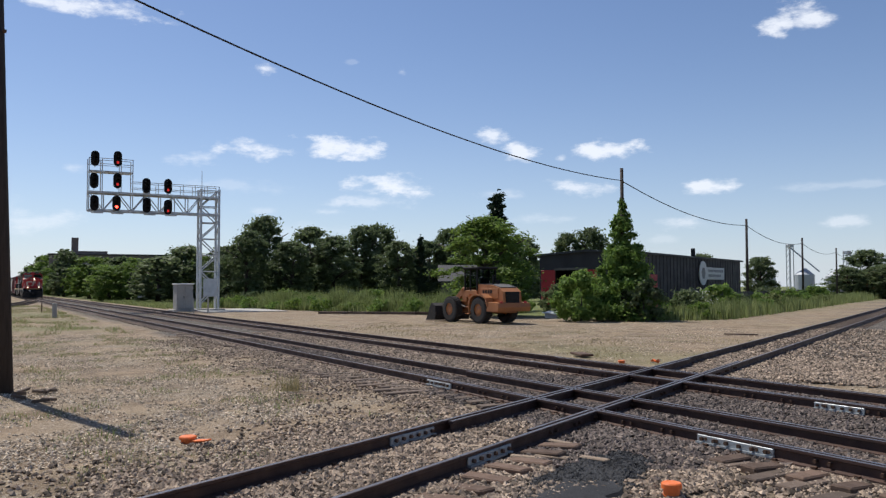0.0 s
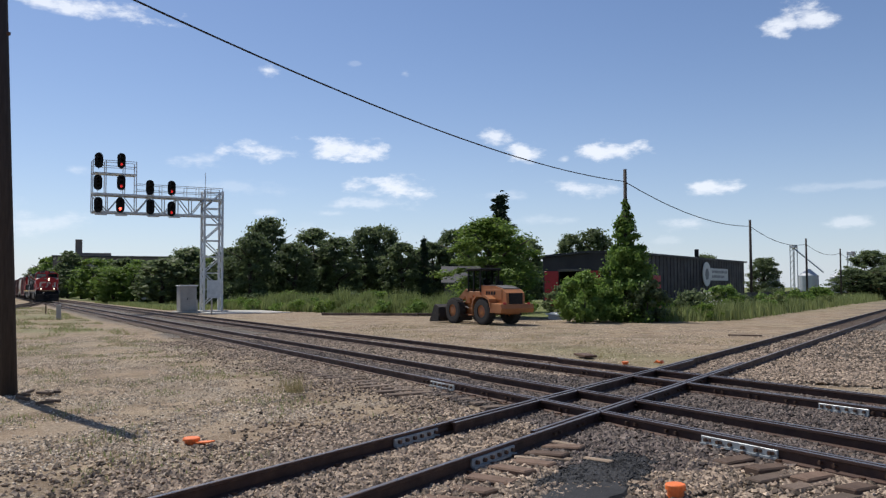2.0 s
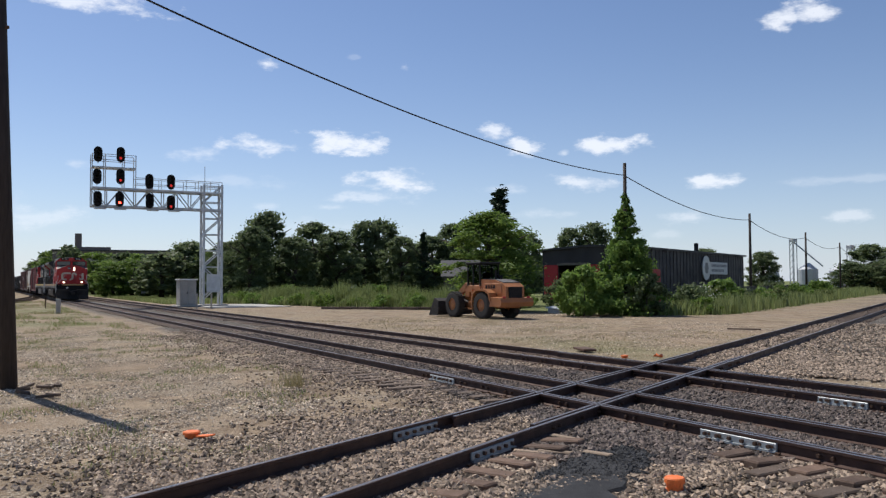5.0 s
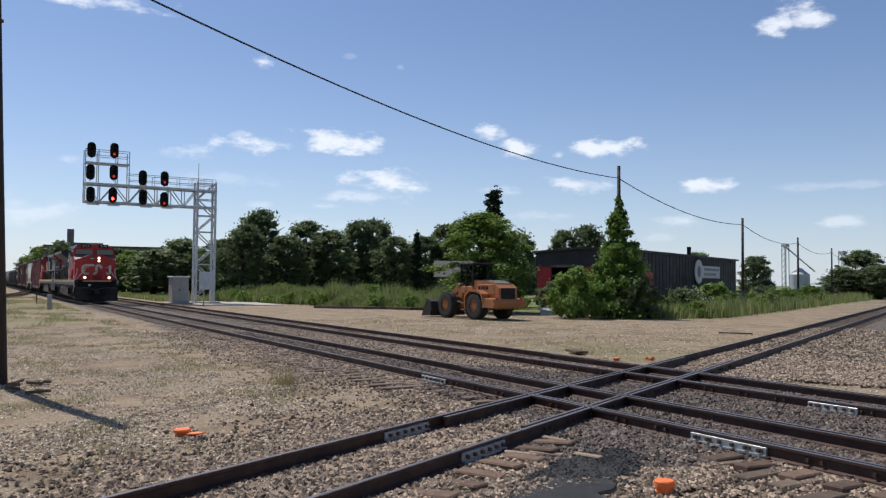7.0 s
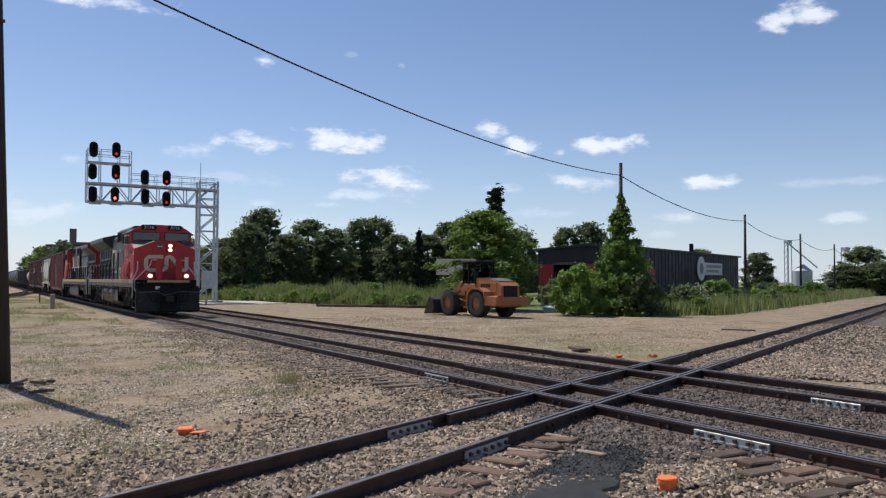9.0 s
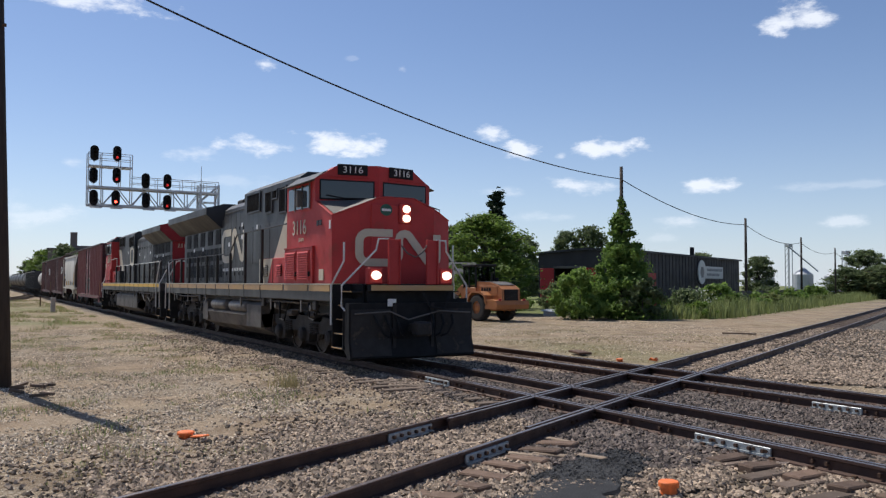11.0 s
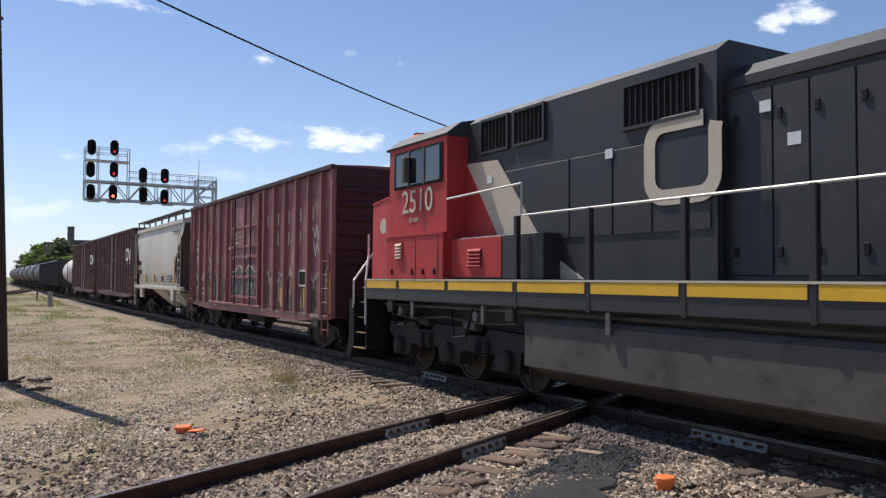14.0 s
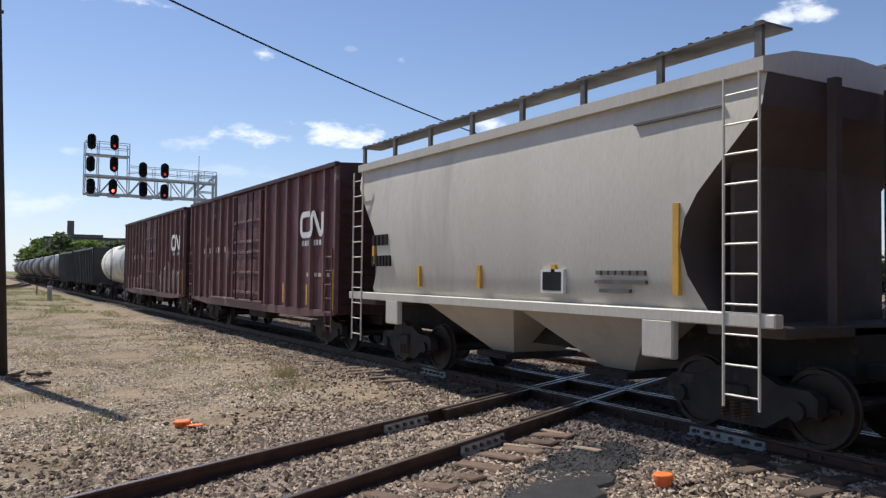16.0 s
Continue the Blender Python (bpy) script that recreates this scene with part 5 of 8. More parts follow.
    # ends wear the oxide with their shade painted in
    for x0, x1 in ((0.0, 0.06), (-length - 0.06, -length)):
        for i in range(9):
            z = 1.2 + i * 0.36
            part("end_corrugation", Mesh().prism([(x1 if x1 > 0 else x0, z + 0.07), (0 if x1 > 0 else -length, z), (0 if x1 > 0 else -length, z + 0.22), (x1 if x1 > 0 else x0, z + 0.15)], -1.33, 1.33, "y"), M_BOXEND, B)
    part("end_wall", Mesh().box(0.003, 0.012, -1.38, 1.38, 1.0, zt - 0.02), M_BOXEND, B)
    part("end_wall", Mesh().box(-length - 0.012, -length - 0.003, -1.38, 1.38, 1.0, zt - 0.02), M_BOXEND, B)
    part("hand_brake_wheel", Mesh().tube([(0.1, -0.4, 2.4), (0.14, -0.4, 2.4)], 0.28, 16), M_GRIME, B)
    couplers(B, length)
    freight_bogie(B, -1.85)
    freight_bogie(B, -length + 1.85)
    return B


box_front = boxcar("faded oxide-red ribbed boxcar with graffiti along its foot", M_BOXRED, M_BOXRIB, 15.2, True, True, 3)
door_notice = next(c for c in box_front.children if c.name.startswith("door") and not c.name.startswith("door_") and c.data.vertices[0].co.y < 0)
for line, z in (("CLOSE AND LOCK", 3.42), ("DOORS BEFORE", 3.25), ("MOVING CAR", 3.08)):
    lettering("notice", line, 0.15, M_GRAFFITI, door_notice, pose(-8.2, -1.457, z, 90, 0, 0), 0.003)
box_mid = boxcar("dark red ribbed boxcar with white looped mark", M_BOXRED2, M_BOXRIB2, 15.4, False, False, 5, True)
box_rear = boxcar("dark red ribbed boxcar with pale graffiti", M_BOXRED2, M_BOXRIB2, 15.4, False, True, 7, True)


def covered_hopper():
    H = thing("covered_hopper", Matrix(), "pale grey curved-side covered hopper car with roof walkway", "hopper car", "freight cars of the train")
    n = 11.4
    rows = [(1.55, 0.95, 1.42), (1.68, 1.0, 1.47), (2.0, 1.22, 1.5), (2.35, 1.32, 1.52), (2.7, 1.25, 1.52), (3.0, 1.05, 1.52), (3.4, 0.66, 1.5), (3.75, 0.32, 1.47), (3.95, 0.16, 1.45), (4.2, 0.14, 1.42), (4.36, 0.14, 1.38)]
    cols = 80
    me = Mesh()
    vs, fs = [], []
    for z, dx, hw in rows:
        xs_ = [-dx + (-(n - dx) + dx) * i / (cols - 1) for i in range(cols)]
        for s in (-1, 1):
            for i, x in enumerate(xs_ if s < 0 else reversed(xs_)):
                wob = 0.006 * noise.noise((x * 0.9, z * 0.9, 4))
                vs.append((x, s * (hw + (wob if 1.6 < z < 4.1 else 0)), z))
    ring = 2 * cols
    for r in range(len(rows) - 1):
        for k in range(ring):
            fs.append((r * ring + k, r * ring + (k + 1) % ring, (r + 1) * ring + (k + 1) % ring, (r + 1) * ring + k))
    fs.append(tuple(range(ring)))
    fs.append(tuple((len(rows) - 1) * ring + k for k in reversed(range(ring))))
    me.add(vs, fs)
    shell = me.data("body", M_HOPPER)
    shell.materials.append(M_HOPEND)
    # end faces take the colour with the shadow painted in
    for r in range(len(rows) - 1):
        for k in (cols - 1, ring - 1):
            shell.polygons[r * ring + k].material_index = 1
    shell.shade_smooth()
    shell.set_sharp_from_angle(angle=radians(32))
    part("body", shell, None, H)
    part("roof", Mesh().prism([(-1.48, 4.32), (-1.48, 4.48), (-1.0, 4.62), (0, 4.70), (1.0, 4.62), (1.48, 4.48), (1.48, 4.32)], -n + 0.12, -0.12, "x"), M_HOPPER, H)
    for s in (-1, 1):
        part("side_sill", Mesh().box(-n - 0.1, 0.1, *sorted((s * 1.42, s * 1.56)), 1.42, 1.58, c=0.015), M_HOPPER, H)
        rw = part("roof_walk", Mesh().box(-n + 0.3, -0.1, *sorted((s * 1.05, s * 1.48)), 4.84, 4.87), M_RES, H)
        for i in range(40):
            x = -n + 0.35 + i * (n - 0.5) / 40
            part("grating_bar", Mesh().box(x, x + 0.05, *sorted((s * 1.05, s * 1.48)), 4.87, 4.89), M_GRIME, rw)
        for i in range(8):
            x = -0.2 - i * (n - 0.6) / 7
            part("walk_post", Mesh().box(x - 0.05, x + 0.05, *sorted((s * 1.42, s * 1.47)), 4.4, 4.9), M_RES, rw)
        for a in (-0.1, -n + 0.1):
            ladder(H, a - 0.5 if a > -1 else a, a if a > -1 else a + 0.5, s * 1.56, s * 1.56, 0.5, 4.3, 11, M_HOPPER)
        for x in (-1.6, -9.2):
            part("jacking_plate", Mesh().box(x - 0.35, x + 0.2, *sorted((s * 1.45, s * 1.562)), 0.95, 1.44, c=0.02), M_HOPPER, H)
        for x, z0, z1 in ((-1.42, 1.75, 2.9), (-3.9, 1.75, 2.15), (-6.0, 1.75, 2.15), (-8.2, 1.75, 2.15), (-10.3, 2.2, 2.6)):
            part("yellow_tape", Mesh().box(x, x + 0.1, *sorted((s * 1.49, s * 1.545)), z0, z1), M_YELLOW, H)
        part("mark_bar", bars(4, -10.35, -9.55, 2.60, 2.83, *sorted((s * 1.49, s * 1.546)), 0.35), M_BLACK, H)
        part("mark_bar", bars(6, -10.35, -9.4, 2.15, 2.38, *sorted((s * 1.49, s * 1.546)), 0.35), M_BLACK, H)
        part("data_bar", bars(7, -2.9, -1.9, 2.0, 2.06, *sorted((s * 1.49, s * 1.542))).box(-2.9, -1.9, *sorted((s * 1.49, s * 1.542)), 1.88, 1.93).box(-2.8, -2.2, *sorted((s * 1.49, s * 1.542)), 1.76, 1.81), M_RES, H)
        part("line_of_text", Mesh().box(-2.2, -0.7, *sorted((s * 1.43, s * 1.485)), 4.0, 4.03), M_RES, H)
        part("data_panel", Mesh().box(-4.15, -3.6, *sorted((s * 1.49, s * 1.545)), 1.72, 2.08), M_WHITE, H)
        part("data_panel_field", Mesh().box(-4.1, -3.65, *sorted((s * 1.545, s * 1.549)), 1.76, 2.04), M_BLACK, H)
    for c in (-3.7, -6.9):
        ch = Mesh()
        top, bot = [(-1.7, -1.35), (1.7, -1.35), (1.7, 1.35), (-1.7, 1.35)], [(-0.35, -0.5), (0.35, -0.5), (0.35, 0.5), (-0.35, 0.5)]
        ch.add([(c + x, y, 1.56) for x, y in top] + [(c + x, y, 0.55) for x, y in bot], [(0, 1, 2, 3), (4, 5, 6, 7), (0, 1, 5, 4), (1, 2, 6, 5), (2, 3, 7, 6), (3, 0, 4, 7)])
        part("outlet_chute", ch, M_HOPPER, H)
        part("chute_gate", Mesh().box(c - 0.5, c + 0.5, -0.75, 0.75, 0.44, 0.55, c=0.02), M_GRIME, H)
    part("centre_sill", Mesh().box(-n - 0.1, 0.1, -0.3, 0.3, 0.75, 1.4), M_GRIME, H)
    for a, b in ((-1.0, 0.1), (-n - 0.1, -n + 1.0)):
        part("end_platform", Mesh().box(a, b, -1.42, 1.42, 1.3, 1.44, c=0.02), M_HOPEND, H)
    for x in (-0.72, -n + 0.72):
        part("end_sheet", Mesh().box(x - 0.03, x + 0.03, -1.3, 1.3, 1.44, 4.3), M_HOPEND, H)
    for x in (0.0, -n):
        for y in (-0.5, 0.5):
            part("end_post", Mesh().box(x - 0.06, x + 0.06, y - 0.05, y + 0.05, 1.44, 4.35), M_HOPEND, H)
    couplers(H, n)
    freight_bogie(H, -0.95)
    freight_bogie(H, -n + 1.6)
    return H


hopper = covered_hopper()


def tank_car(label, paint, length, r):
    K = thing("tank_car", Matrix(), label, "tank car", "freight cars of the train")
    zc = 1.15 + r
    part("tank", Mesh().tube([(0.0, 0, zc), (-0.12, 0, zc), (-0.35, 0, zc), (-length + 0.35, 0, zc), (-length + 0.12, 0, zc), (-length, 0, zc)], [r * 0.45, r * 0.78, r, r, r * 0.78, r * 0.45], 28), paint, K, smooth=True)
    part("manway", Mesh().tube([(-length / 2, 0, zc + r - 0.1), (-length / 2, 0, zc + r + 0.3)], 0.35, 14), M_GRIME, K)
    part("manway_platform", Mesh().box(-length / 2 - 1.1, -length / 2 + 1.1, -1.0, 1.0, zc + r + 0.02, zc + r + 0.06), M_GRIME, K)
    part("underframe", Mesh().box(-length - 0.3, 0.3, -0.3, 0.3, 0.75, 1.15).box(-1.0, 0.3, -1.35, 1.35, 1.02, 1.14).box(-length - 0.3, -length + 1.0, -1.35, 1.35, 1.02, 1.14), M_GRIME, K)
    for s in (-1, 1):
        ladder(K, -length / 2 - 0.25, -length / 2 + 0.25, s * (r + 0.05), s * (r + 0.05), 0.6, zc + r, 9, M_GRIME)
        part("tank_band", Mesh().tube([(-2.0, 0, zc), (-2.06, 0, zc)], r + 0.012, 28).tube([(-length + 2.0, 0, zc), (-length + 2.06, 0, zc)], r + 0.012, 28), M_GRIME, K)
    couplers(K, length)
    freight_bogie(K, -1.7)
    freight_bogie(K, -length + 1.7)
    return K


tank_white = tank_car("short grime-streaked white tank car on the train", M_TANKWHITE, 11.2, 1.32)


def gondola():
    """A high-sided open coal hopper, almost black."""
    K = thing("open_hopper", Matrix(), "black steel open-top hopper car with ribbed sides", "hopper car", "freight cars of the train")
    n = 13.0
    part("body", Mesh().prism([(-1.5, 1.1), (1.5, 1.1), (1.5, 3.75), (1.42, 3.75), (1.42, 1.3), (-1.42, 1.3), (-1.42, 3.75), (-1.5, 3.75)], -n, 0, "x").box(-0.08, 0, -1.42, 1.42, 1.3, 3.75).box(-n, -n + 0.08, -1.42, 1.42, 1.3, 3.75), M_LBLACK, K)
    for s in (-1, 1):
        for i in range(13):
            x = -0.2 - i * (n - 0.4) / 12
            part("side_rib", Mesh().box(x - 0.06, x + 0.06, *sorted((s * 1.5, s * 1.58)), 1.1, 3.75, c=0.01), M_LBLACK, K)
        part("top_chord", Mesh().box(-n, 0, *sorted((s * 1.5, s * 1.6)), 3.62, 3.76, c=0.01), M_LBLACK, K)
    part("underframe", Mesh().box(-n, 0, -0.3, 0.3, 0.7, 1.1), M_GRIME, K)
    couplers(K, n)
    freight_bogie(K, -1.8)
    freight_bogie(K, -n + 1.8)
    return K


open_hopper = gondola()
tank_dark = tank_car("long dull black tank car on the train", M_TANKBLACK, 15.0, 1.45)


def to_gauge(car, sx=0.976, sy=1.12, sz=0.985):
    """Gives a car body its full width; the bogies keep the gauge of the track and only shift along."""
    grow = Matrix.Diagonal((sx, sy, sz, 1))

    def visit(ob, m):
        for c in ob.children:
            if c.name.startswith("bogie"):
                c.matrix_basis = Matrix.Translation((c.matrix_basis.translation.x * (sx - 1), 0, 0)) @ c.matrix_basis
                continue
            w = m @ c.matrix_basis
            c.data.transform(w.inverted() @ grow @ w)
            visit(c, w)

    visit(car, Matrix())


for car in (loco_lead, loco_second, box_front, hopper, box_mid, box_rear, open_hopper):
    to_gauge(car)
to_gauge(tank_white, sy=1.06, sz=1.0)
to_gauge(tank_dark, sy=1.0, sz=1.0)
SPEED = 14.347
START = -2.955 - SPEED * 11.3
train = [(loco_lead, 0.0, 0), (loco_second, -40.9, 180), (box_front, -43.04, 0), (hopper, -59.2, 0), (box_mid, -71.5, 0), (box_rear, -87.7, 0),
         (tank_white, -104.0, 0), (open_hopper, -116.3, 0)]
train.append((copy_thing(open_hopper, Matrix()), -130.5, 0))
train.append((tank_dark, -144.6, 0))
train += [(copy_thing(tank_dark, Matrix()), -144.6 - 16.1 * (i + 1), 0) for i in range(6)]


def motions():
    """The train rolls in at a steady speed; the wheels of the cars that pass close by turn with it."""
    for car, off, turned in train:
        walk(car, [(t, pose(START + SPEED * t + off, 0, 0, 0, 0, turned)) for t in range(0, 17, 2)])
    for ob, x, r, way in WHEELS[:24]:
        walk(ob, [(i / 30, pose(x, 0, r) @ Matrix.Rotation(way * SPEED * i / 30 / r, 4, "Y")) for i in range(0, 481)])


# ------------------------------------------------------------ the crossing: guard rails, joint bars, patches
def crossing_parts():
    for t, m, x0, x1 in ((near_track, pose(0, 0, 0), -4.9, 6.6), (far_track, pose(0, DF, 0), -6.8, 5.2), (cross_track, C_POSE, -3.3, 8.6)):
        for off in (-0.632, 0.632):
            ob = part("guard_rail", Mesh().prism([(y + off, z - 0.004) for y, z in rail_profile()], x0, x1, "x", m), M_RAIL, t)
            part("rail_head", Mesh().prism([(off - 0.022, -0.0015), (off - 0.022, -0.006), (off + 0.022, -0.006), (off + 0.022, -0.0015)], x0, x1, "x", m), M_RAILTOP, ob)
        for s in (-1, 1):
            for k in range(int((x1 - x0) / 0.8)):
                x = x0 + 0.3 + k * 0.8
                part("filler_block", Mesh().box(x, x + 0.3, *sorted((s * 0.655, s * 0.735)), -0.14, -0.055, m), M_RAIL, t)
                for q in (0.06, 0.24):
                    part("bolt", Mesh().tube([m @ Vector((x + q, s * 0.765, -0.085)), m @ Vector((x + q, s * 0.81, -0.085))], 0.024, 6), M_BOLT, t)
    # galvanised joint bars on the faces that the rails turn to the lot
    def joint_bar(t, m, a, b, off, side):
        y0, y1 = sorted((off + side * 0.013, off + side * 0.046))
        ob = part("joint_bar", Mesh().box(a, b, y0, y1, -0.135, -0.04, m, c=0.008).box(a, b, *sorted((off + side * 0.02, off + side * 0.075)), -0.155, -0.13, m), M_PLATE, t, "pale galvanised bolted joint bar")
        n = 6
        for i in range(n):
            x = a + (i + 0.5) * (b - a) / n
            part("bolt", Mesh().tube([m @ Vector((x, off + side * 0.045, -0.088)), m @ Vector((x, off + side * 0.085, -0.088))], 0.026, 6), M_BOLT, ob)
    one = pose(0, 0, 0)
    for a, b, off in ((-4.2, -3.2, -0.7525), (-4.4, -3.4, 0.7525), (3.3, 4.5, -0.7525), (3.1, 4.25, 0.7525)):
        joint_bar(near_track, one, a, b, off, -1)
    for a, b, off in ((2.2, 3.1, -0.7525), (-5.5, -4.6, 0.7525)):
        joint_bar(far_track, pose(0, DF, 0), a, b, off, -1)
    for a, b, off in ((-4.62, -3.6, 0.7525), (-5.15, -4.12, -0.7525)):
        joint_bar(cross_track, C_POSE, a, b, off, -1)
        joint_bar(cross_track, C_POSE, a, b, off, 1)
    # tie plates and rail clips where the ties carry the rails near by
    for t, m, xa, xb in ((near_track, one, -14, 8), (far_track, pose(0, DF, 0), -12, 6), (cross_track, C_POSE, -9, 10)):
        plate = Mesh().box(-0.09, 0.09, -0.17, 0.17, -0.176, -0.163).box(-0.03, 0.03, -0.11, -0.07, -0.17, -0.135).box(-0.03, 0.03, 0.07, 0.11, -0.17, -0.135).data("tie_plate", M_BOLT)
        x = xa
        while x < xb:
            for off in (-0.7525, 0.7525):
                ob = part("tie_plate", plate, None, t)
                ob.matrix_basis = m @ pose(x, off, 0)
            x += 0.53
    # tie ends that stand clear of the stones beside the crossing track
    for k in range(9):
        ob = part("tie_end", Mesh().box(-0.12, 0.12, -0.27, 0.27, -0.12, 0.0, c=0.018), M_TIEEND, cross_track)
        ob.matrix_basis = C_POSE @ pose(-3.4 - k * 0.52 + random.uniform(-0.05, 0.05), -1.2 + random.uniform(-0.1, 0.08), -0.125 + random.uniform(-0.012, 0.012), random.uniform(-4, 4), random.uniform(-4, 4), random.uniform(-9, 9))
    for k in range(7):
        ob = part("tie_end", Mesh().box(-0.12, 0.12, -0.24, 0.24, -0.12, 0.0, c=0.018), M_TIEEND, near_track)
        ob.matrix_basis = pose(4.2 + k * 0.52 + random.uniform(-0.05, 0.05), -1.22 + random.uniform(-0.1, 0.1), -0.125 + random.uniform(-0.012, 0.012), random.uniform(-4, 4), 0, random.uniform(-8, 8))
    # long diamond timbers with paler, broken ends
    for k in range(12):
        x = -3.6 - k * 0.5
        ob = part("long_timber", Mesh().box(-0.11, 0.11, -1.75, 1.75, -0.30, -0.176, c=0.015), M_TIE, near_track)
        ob.matrix_basis = pose(x, -0.15 + random.uniform(-0.25, 0.2), 0, 0, 0, random.uniform(-3, 3))
    for k in range(16):
        x = 1.9 + k * 0.5
        ob = part("long_timber", Mesh().box(-0.11, 0.11, -1.75, 1.75, -0.30, -0.174, c=0.015), M_TIE, near_track)
        ob.matrix_basis = pose(x, -0.1 + random.uniform(-0.2, 0.2), 0, 0, 0, random.uniform(-3, 3))


crossing_parts()


def switch_branch():
    """The siding that leaves the main line far out."""
    t = thing("track_4", Matrix(), "siding of rusty rails curving away from the main line", "railway track", "tracks of the crossing", "structure")
    pts = [Vector((-175 + k * 4, -0.0011 * (k * 4) ** 2, 0)) for k in range(0, 24)]
    for off in (-0.7525, 0.7525):
        me = Mesh()
        for a, b in zip(pts, pts[1:]):
            d = (b - a).normalized()
            n = Vector((-d.y, d.x, 0)) * off
            ang = math.degrees(math.atan2(d.y, d.x))
            me.prism(rail_profile(), 0, (b - a).length + 0.02, "x", Matrix.Translation(a + n) @ pose(0, 0, 0, 0, 0, ang))
        part("rail", me, M_RAIL, t)
    me = Mesh()
    for k in range(30, 170):
        x = -175 + k * 0.53
        y = -0.0011 * (x + 175) ** 2
        me.box(-0.11, 0.11, -1.3, 1.3, -0.26, -0.172, pose(x, y, 0, 0, 0, math.degrees(math.atan(-0.0022 * (x + 175)))))
    tagged(part("distant_ties", me, M_TIE, t), kind="stuff")


switch_branch()


def asphalt_patch():
    rim = [(2.95, -2.3), (3.15, -1.95), (3.45, -2.05), (4.0, -2.6), (4.55, -3.25), (5.3, -4.2), (5.4, -5.2), (4.9, -5.3), (4.25, -4.35), (3.65, -3.4)]
    pts = []
    for i, (x, y) in enumerate(rim):
        x2, y2 = rim[(i + 1) % len(rim)]
        for k in range(5):
            u = k / 5
            n = noise.noise((x * 3 + u * 4, y * 3, 1)) * 0.16
            pts.append((x + (x2 - x) * u + n, y + (y2 - y) * u + n))
    me = Mesh()
    n = len(pts)
    cx, cy = sum(p[0] for p in pts) / n, sum(p[1] for p in pts) / n
    rings = (1.0, 0.93, 0.7, 0.4, 0.15)
    vs = [(cx + (x - cx) * r, cy + (y - cy) * r, -0.215 + (0.0 if r == 1.0 else 0.042) + 0.01 * noise.noise((x * r * 2, y * r * 2, 5))) for r in rings for x, y in pts]
    fs = [(r * n + k, r * n + (k + 1) % n, (r + 1) * n + (k + 1) % n, (r + 1) * n + k) for r in range(len(rings) - 1) for k in range(n)] + [tuple((len(rings) - 1) * n + k for k in range(n))]
    me.add(vs, fs)
    return thing("asphalt_patch", Matrix(), "worn black asphalt patch beside the crossing track", "asphalt", kind="structure", mesh=me, mat=M_ASPHALT)


asphalt_patch()


def scatter_stones(name, label, count, box, keep, r0, r1, seed, mat, power=1.0, sunk=False):
    """Angular stones, each a dented octahedron, as one heap."""
    rng = np.random.default_rng(seed)
    base = np.array([(1, 0, 0), (-1, 0, 0), (0, 1, 0), (0, -1, 0), (0, 0, 1), (0, 0, -1)], float)
    tri = np.array([(0, 2, 4), (2, 1, 4), (1, 3, 4), (3, 0, 4), (2, 0, 5), (1, 2, 5), (3, 1, 5), (0, 3, 5)])
    pts = []
    while len(pts) < count:
        x, y = rng.uniform(box[0], box[1]), rng.uniform(box[2], box[3])
        d = math.hypot(x - EYE[0], y - EYE[1])
        if rng.random() > min(1.0, (11.0 / d) ** power):
            continue
        if keep(x, y):
            pts.append((x, y, ground_z(x, y)))
    pts = np.array(pts)
    n = len(pts)
    size = rng.uniform(r0, r1, (n, 1, 1)) * rng.uniform(0.65, 1.35, (n, 6, 1))
    ang = rng.uniform(0, 2 * math.pi, n)
    tilt = rng.uniform(-0.5, 0.5, n)
    v = base[None] * size * np.array([1.25, 0.9, 0.75])
    ca, sa, ct, st = np.cos(ang)[:, None], np.sin(ang)[:, None], np.cos(tilt)[:, None], np.sin(tilt)[:, None]
    x, y, z = v[..., 0], v[..., 1], v[..., 2]
    x, z = x * ct - z * st, x * st + z * ct
    x, y = x * ca - y * sa, x * sa + y * ca
    lift = rng.uniform(0.1, 0.9, n) * (r0 + r1) / 2
    if sunk:
        tri, lift = tri[:4], lift * 0.5
    vs = np.stack([x + pts[:, 0:1], y + pts[:, 1:2], z + (pts[:, 2] + lift)[:, None]], -1).reshape(-1, 3)
    fs = (tri[None] + (np.arange(n) * 6)[:, None, None]).reshape(-1, 3)
    me = bpy.data.meshes.new(name)
    me.from_pydata(vs.tolist(), [], fs.tolist())
    me.materials.append(mat)
    return tagged(new(name, me), label, "stones", kind="stuff")


def clear_of_rails(x, y):
    c = C_NOR.x * x + C_NOR.y * y
    for d in (abs(y) - 0.7525, abs(y - DF) - 0.7525, abs(c) - 0.7525):
        if abs(d) < 0.09:
            return False
    return not (math.hypot((x - 4.15 + 0.55 * (y + 3.4)) / 0.62, (y + 3.4) / 1.6) < 0.94 + 0.25 * noise.noise((x * 4, y * 4, 3)))




def oiled(x, y):
    """Where the stones of the diamond are dark with oil and brake dust."""
    return noise.noise((x * 0.8, y * 0.8, 31)) * 1.2 + 3.4 - math.hypot(x * 0.62, (y - 1.6)) > 0 or math.hypot(x - 3.0, y + 2.2) < 1.3 + 0.5 * noise.noise((x, y, 35)) or abs(y) < 0.62 + 0.3 * noise.noise((x, 0, 33))


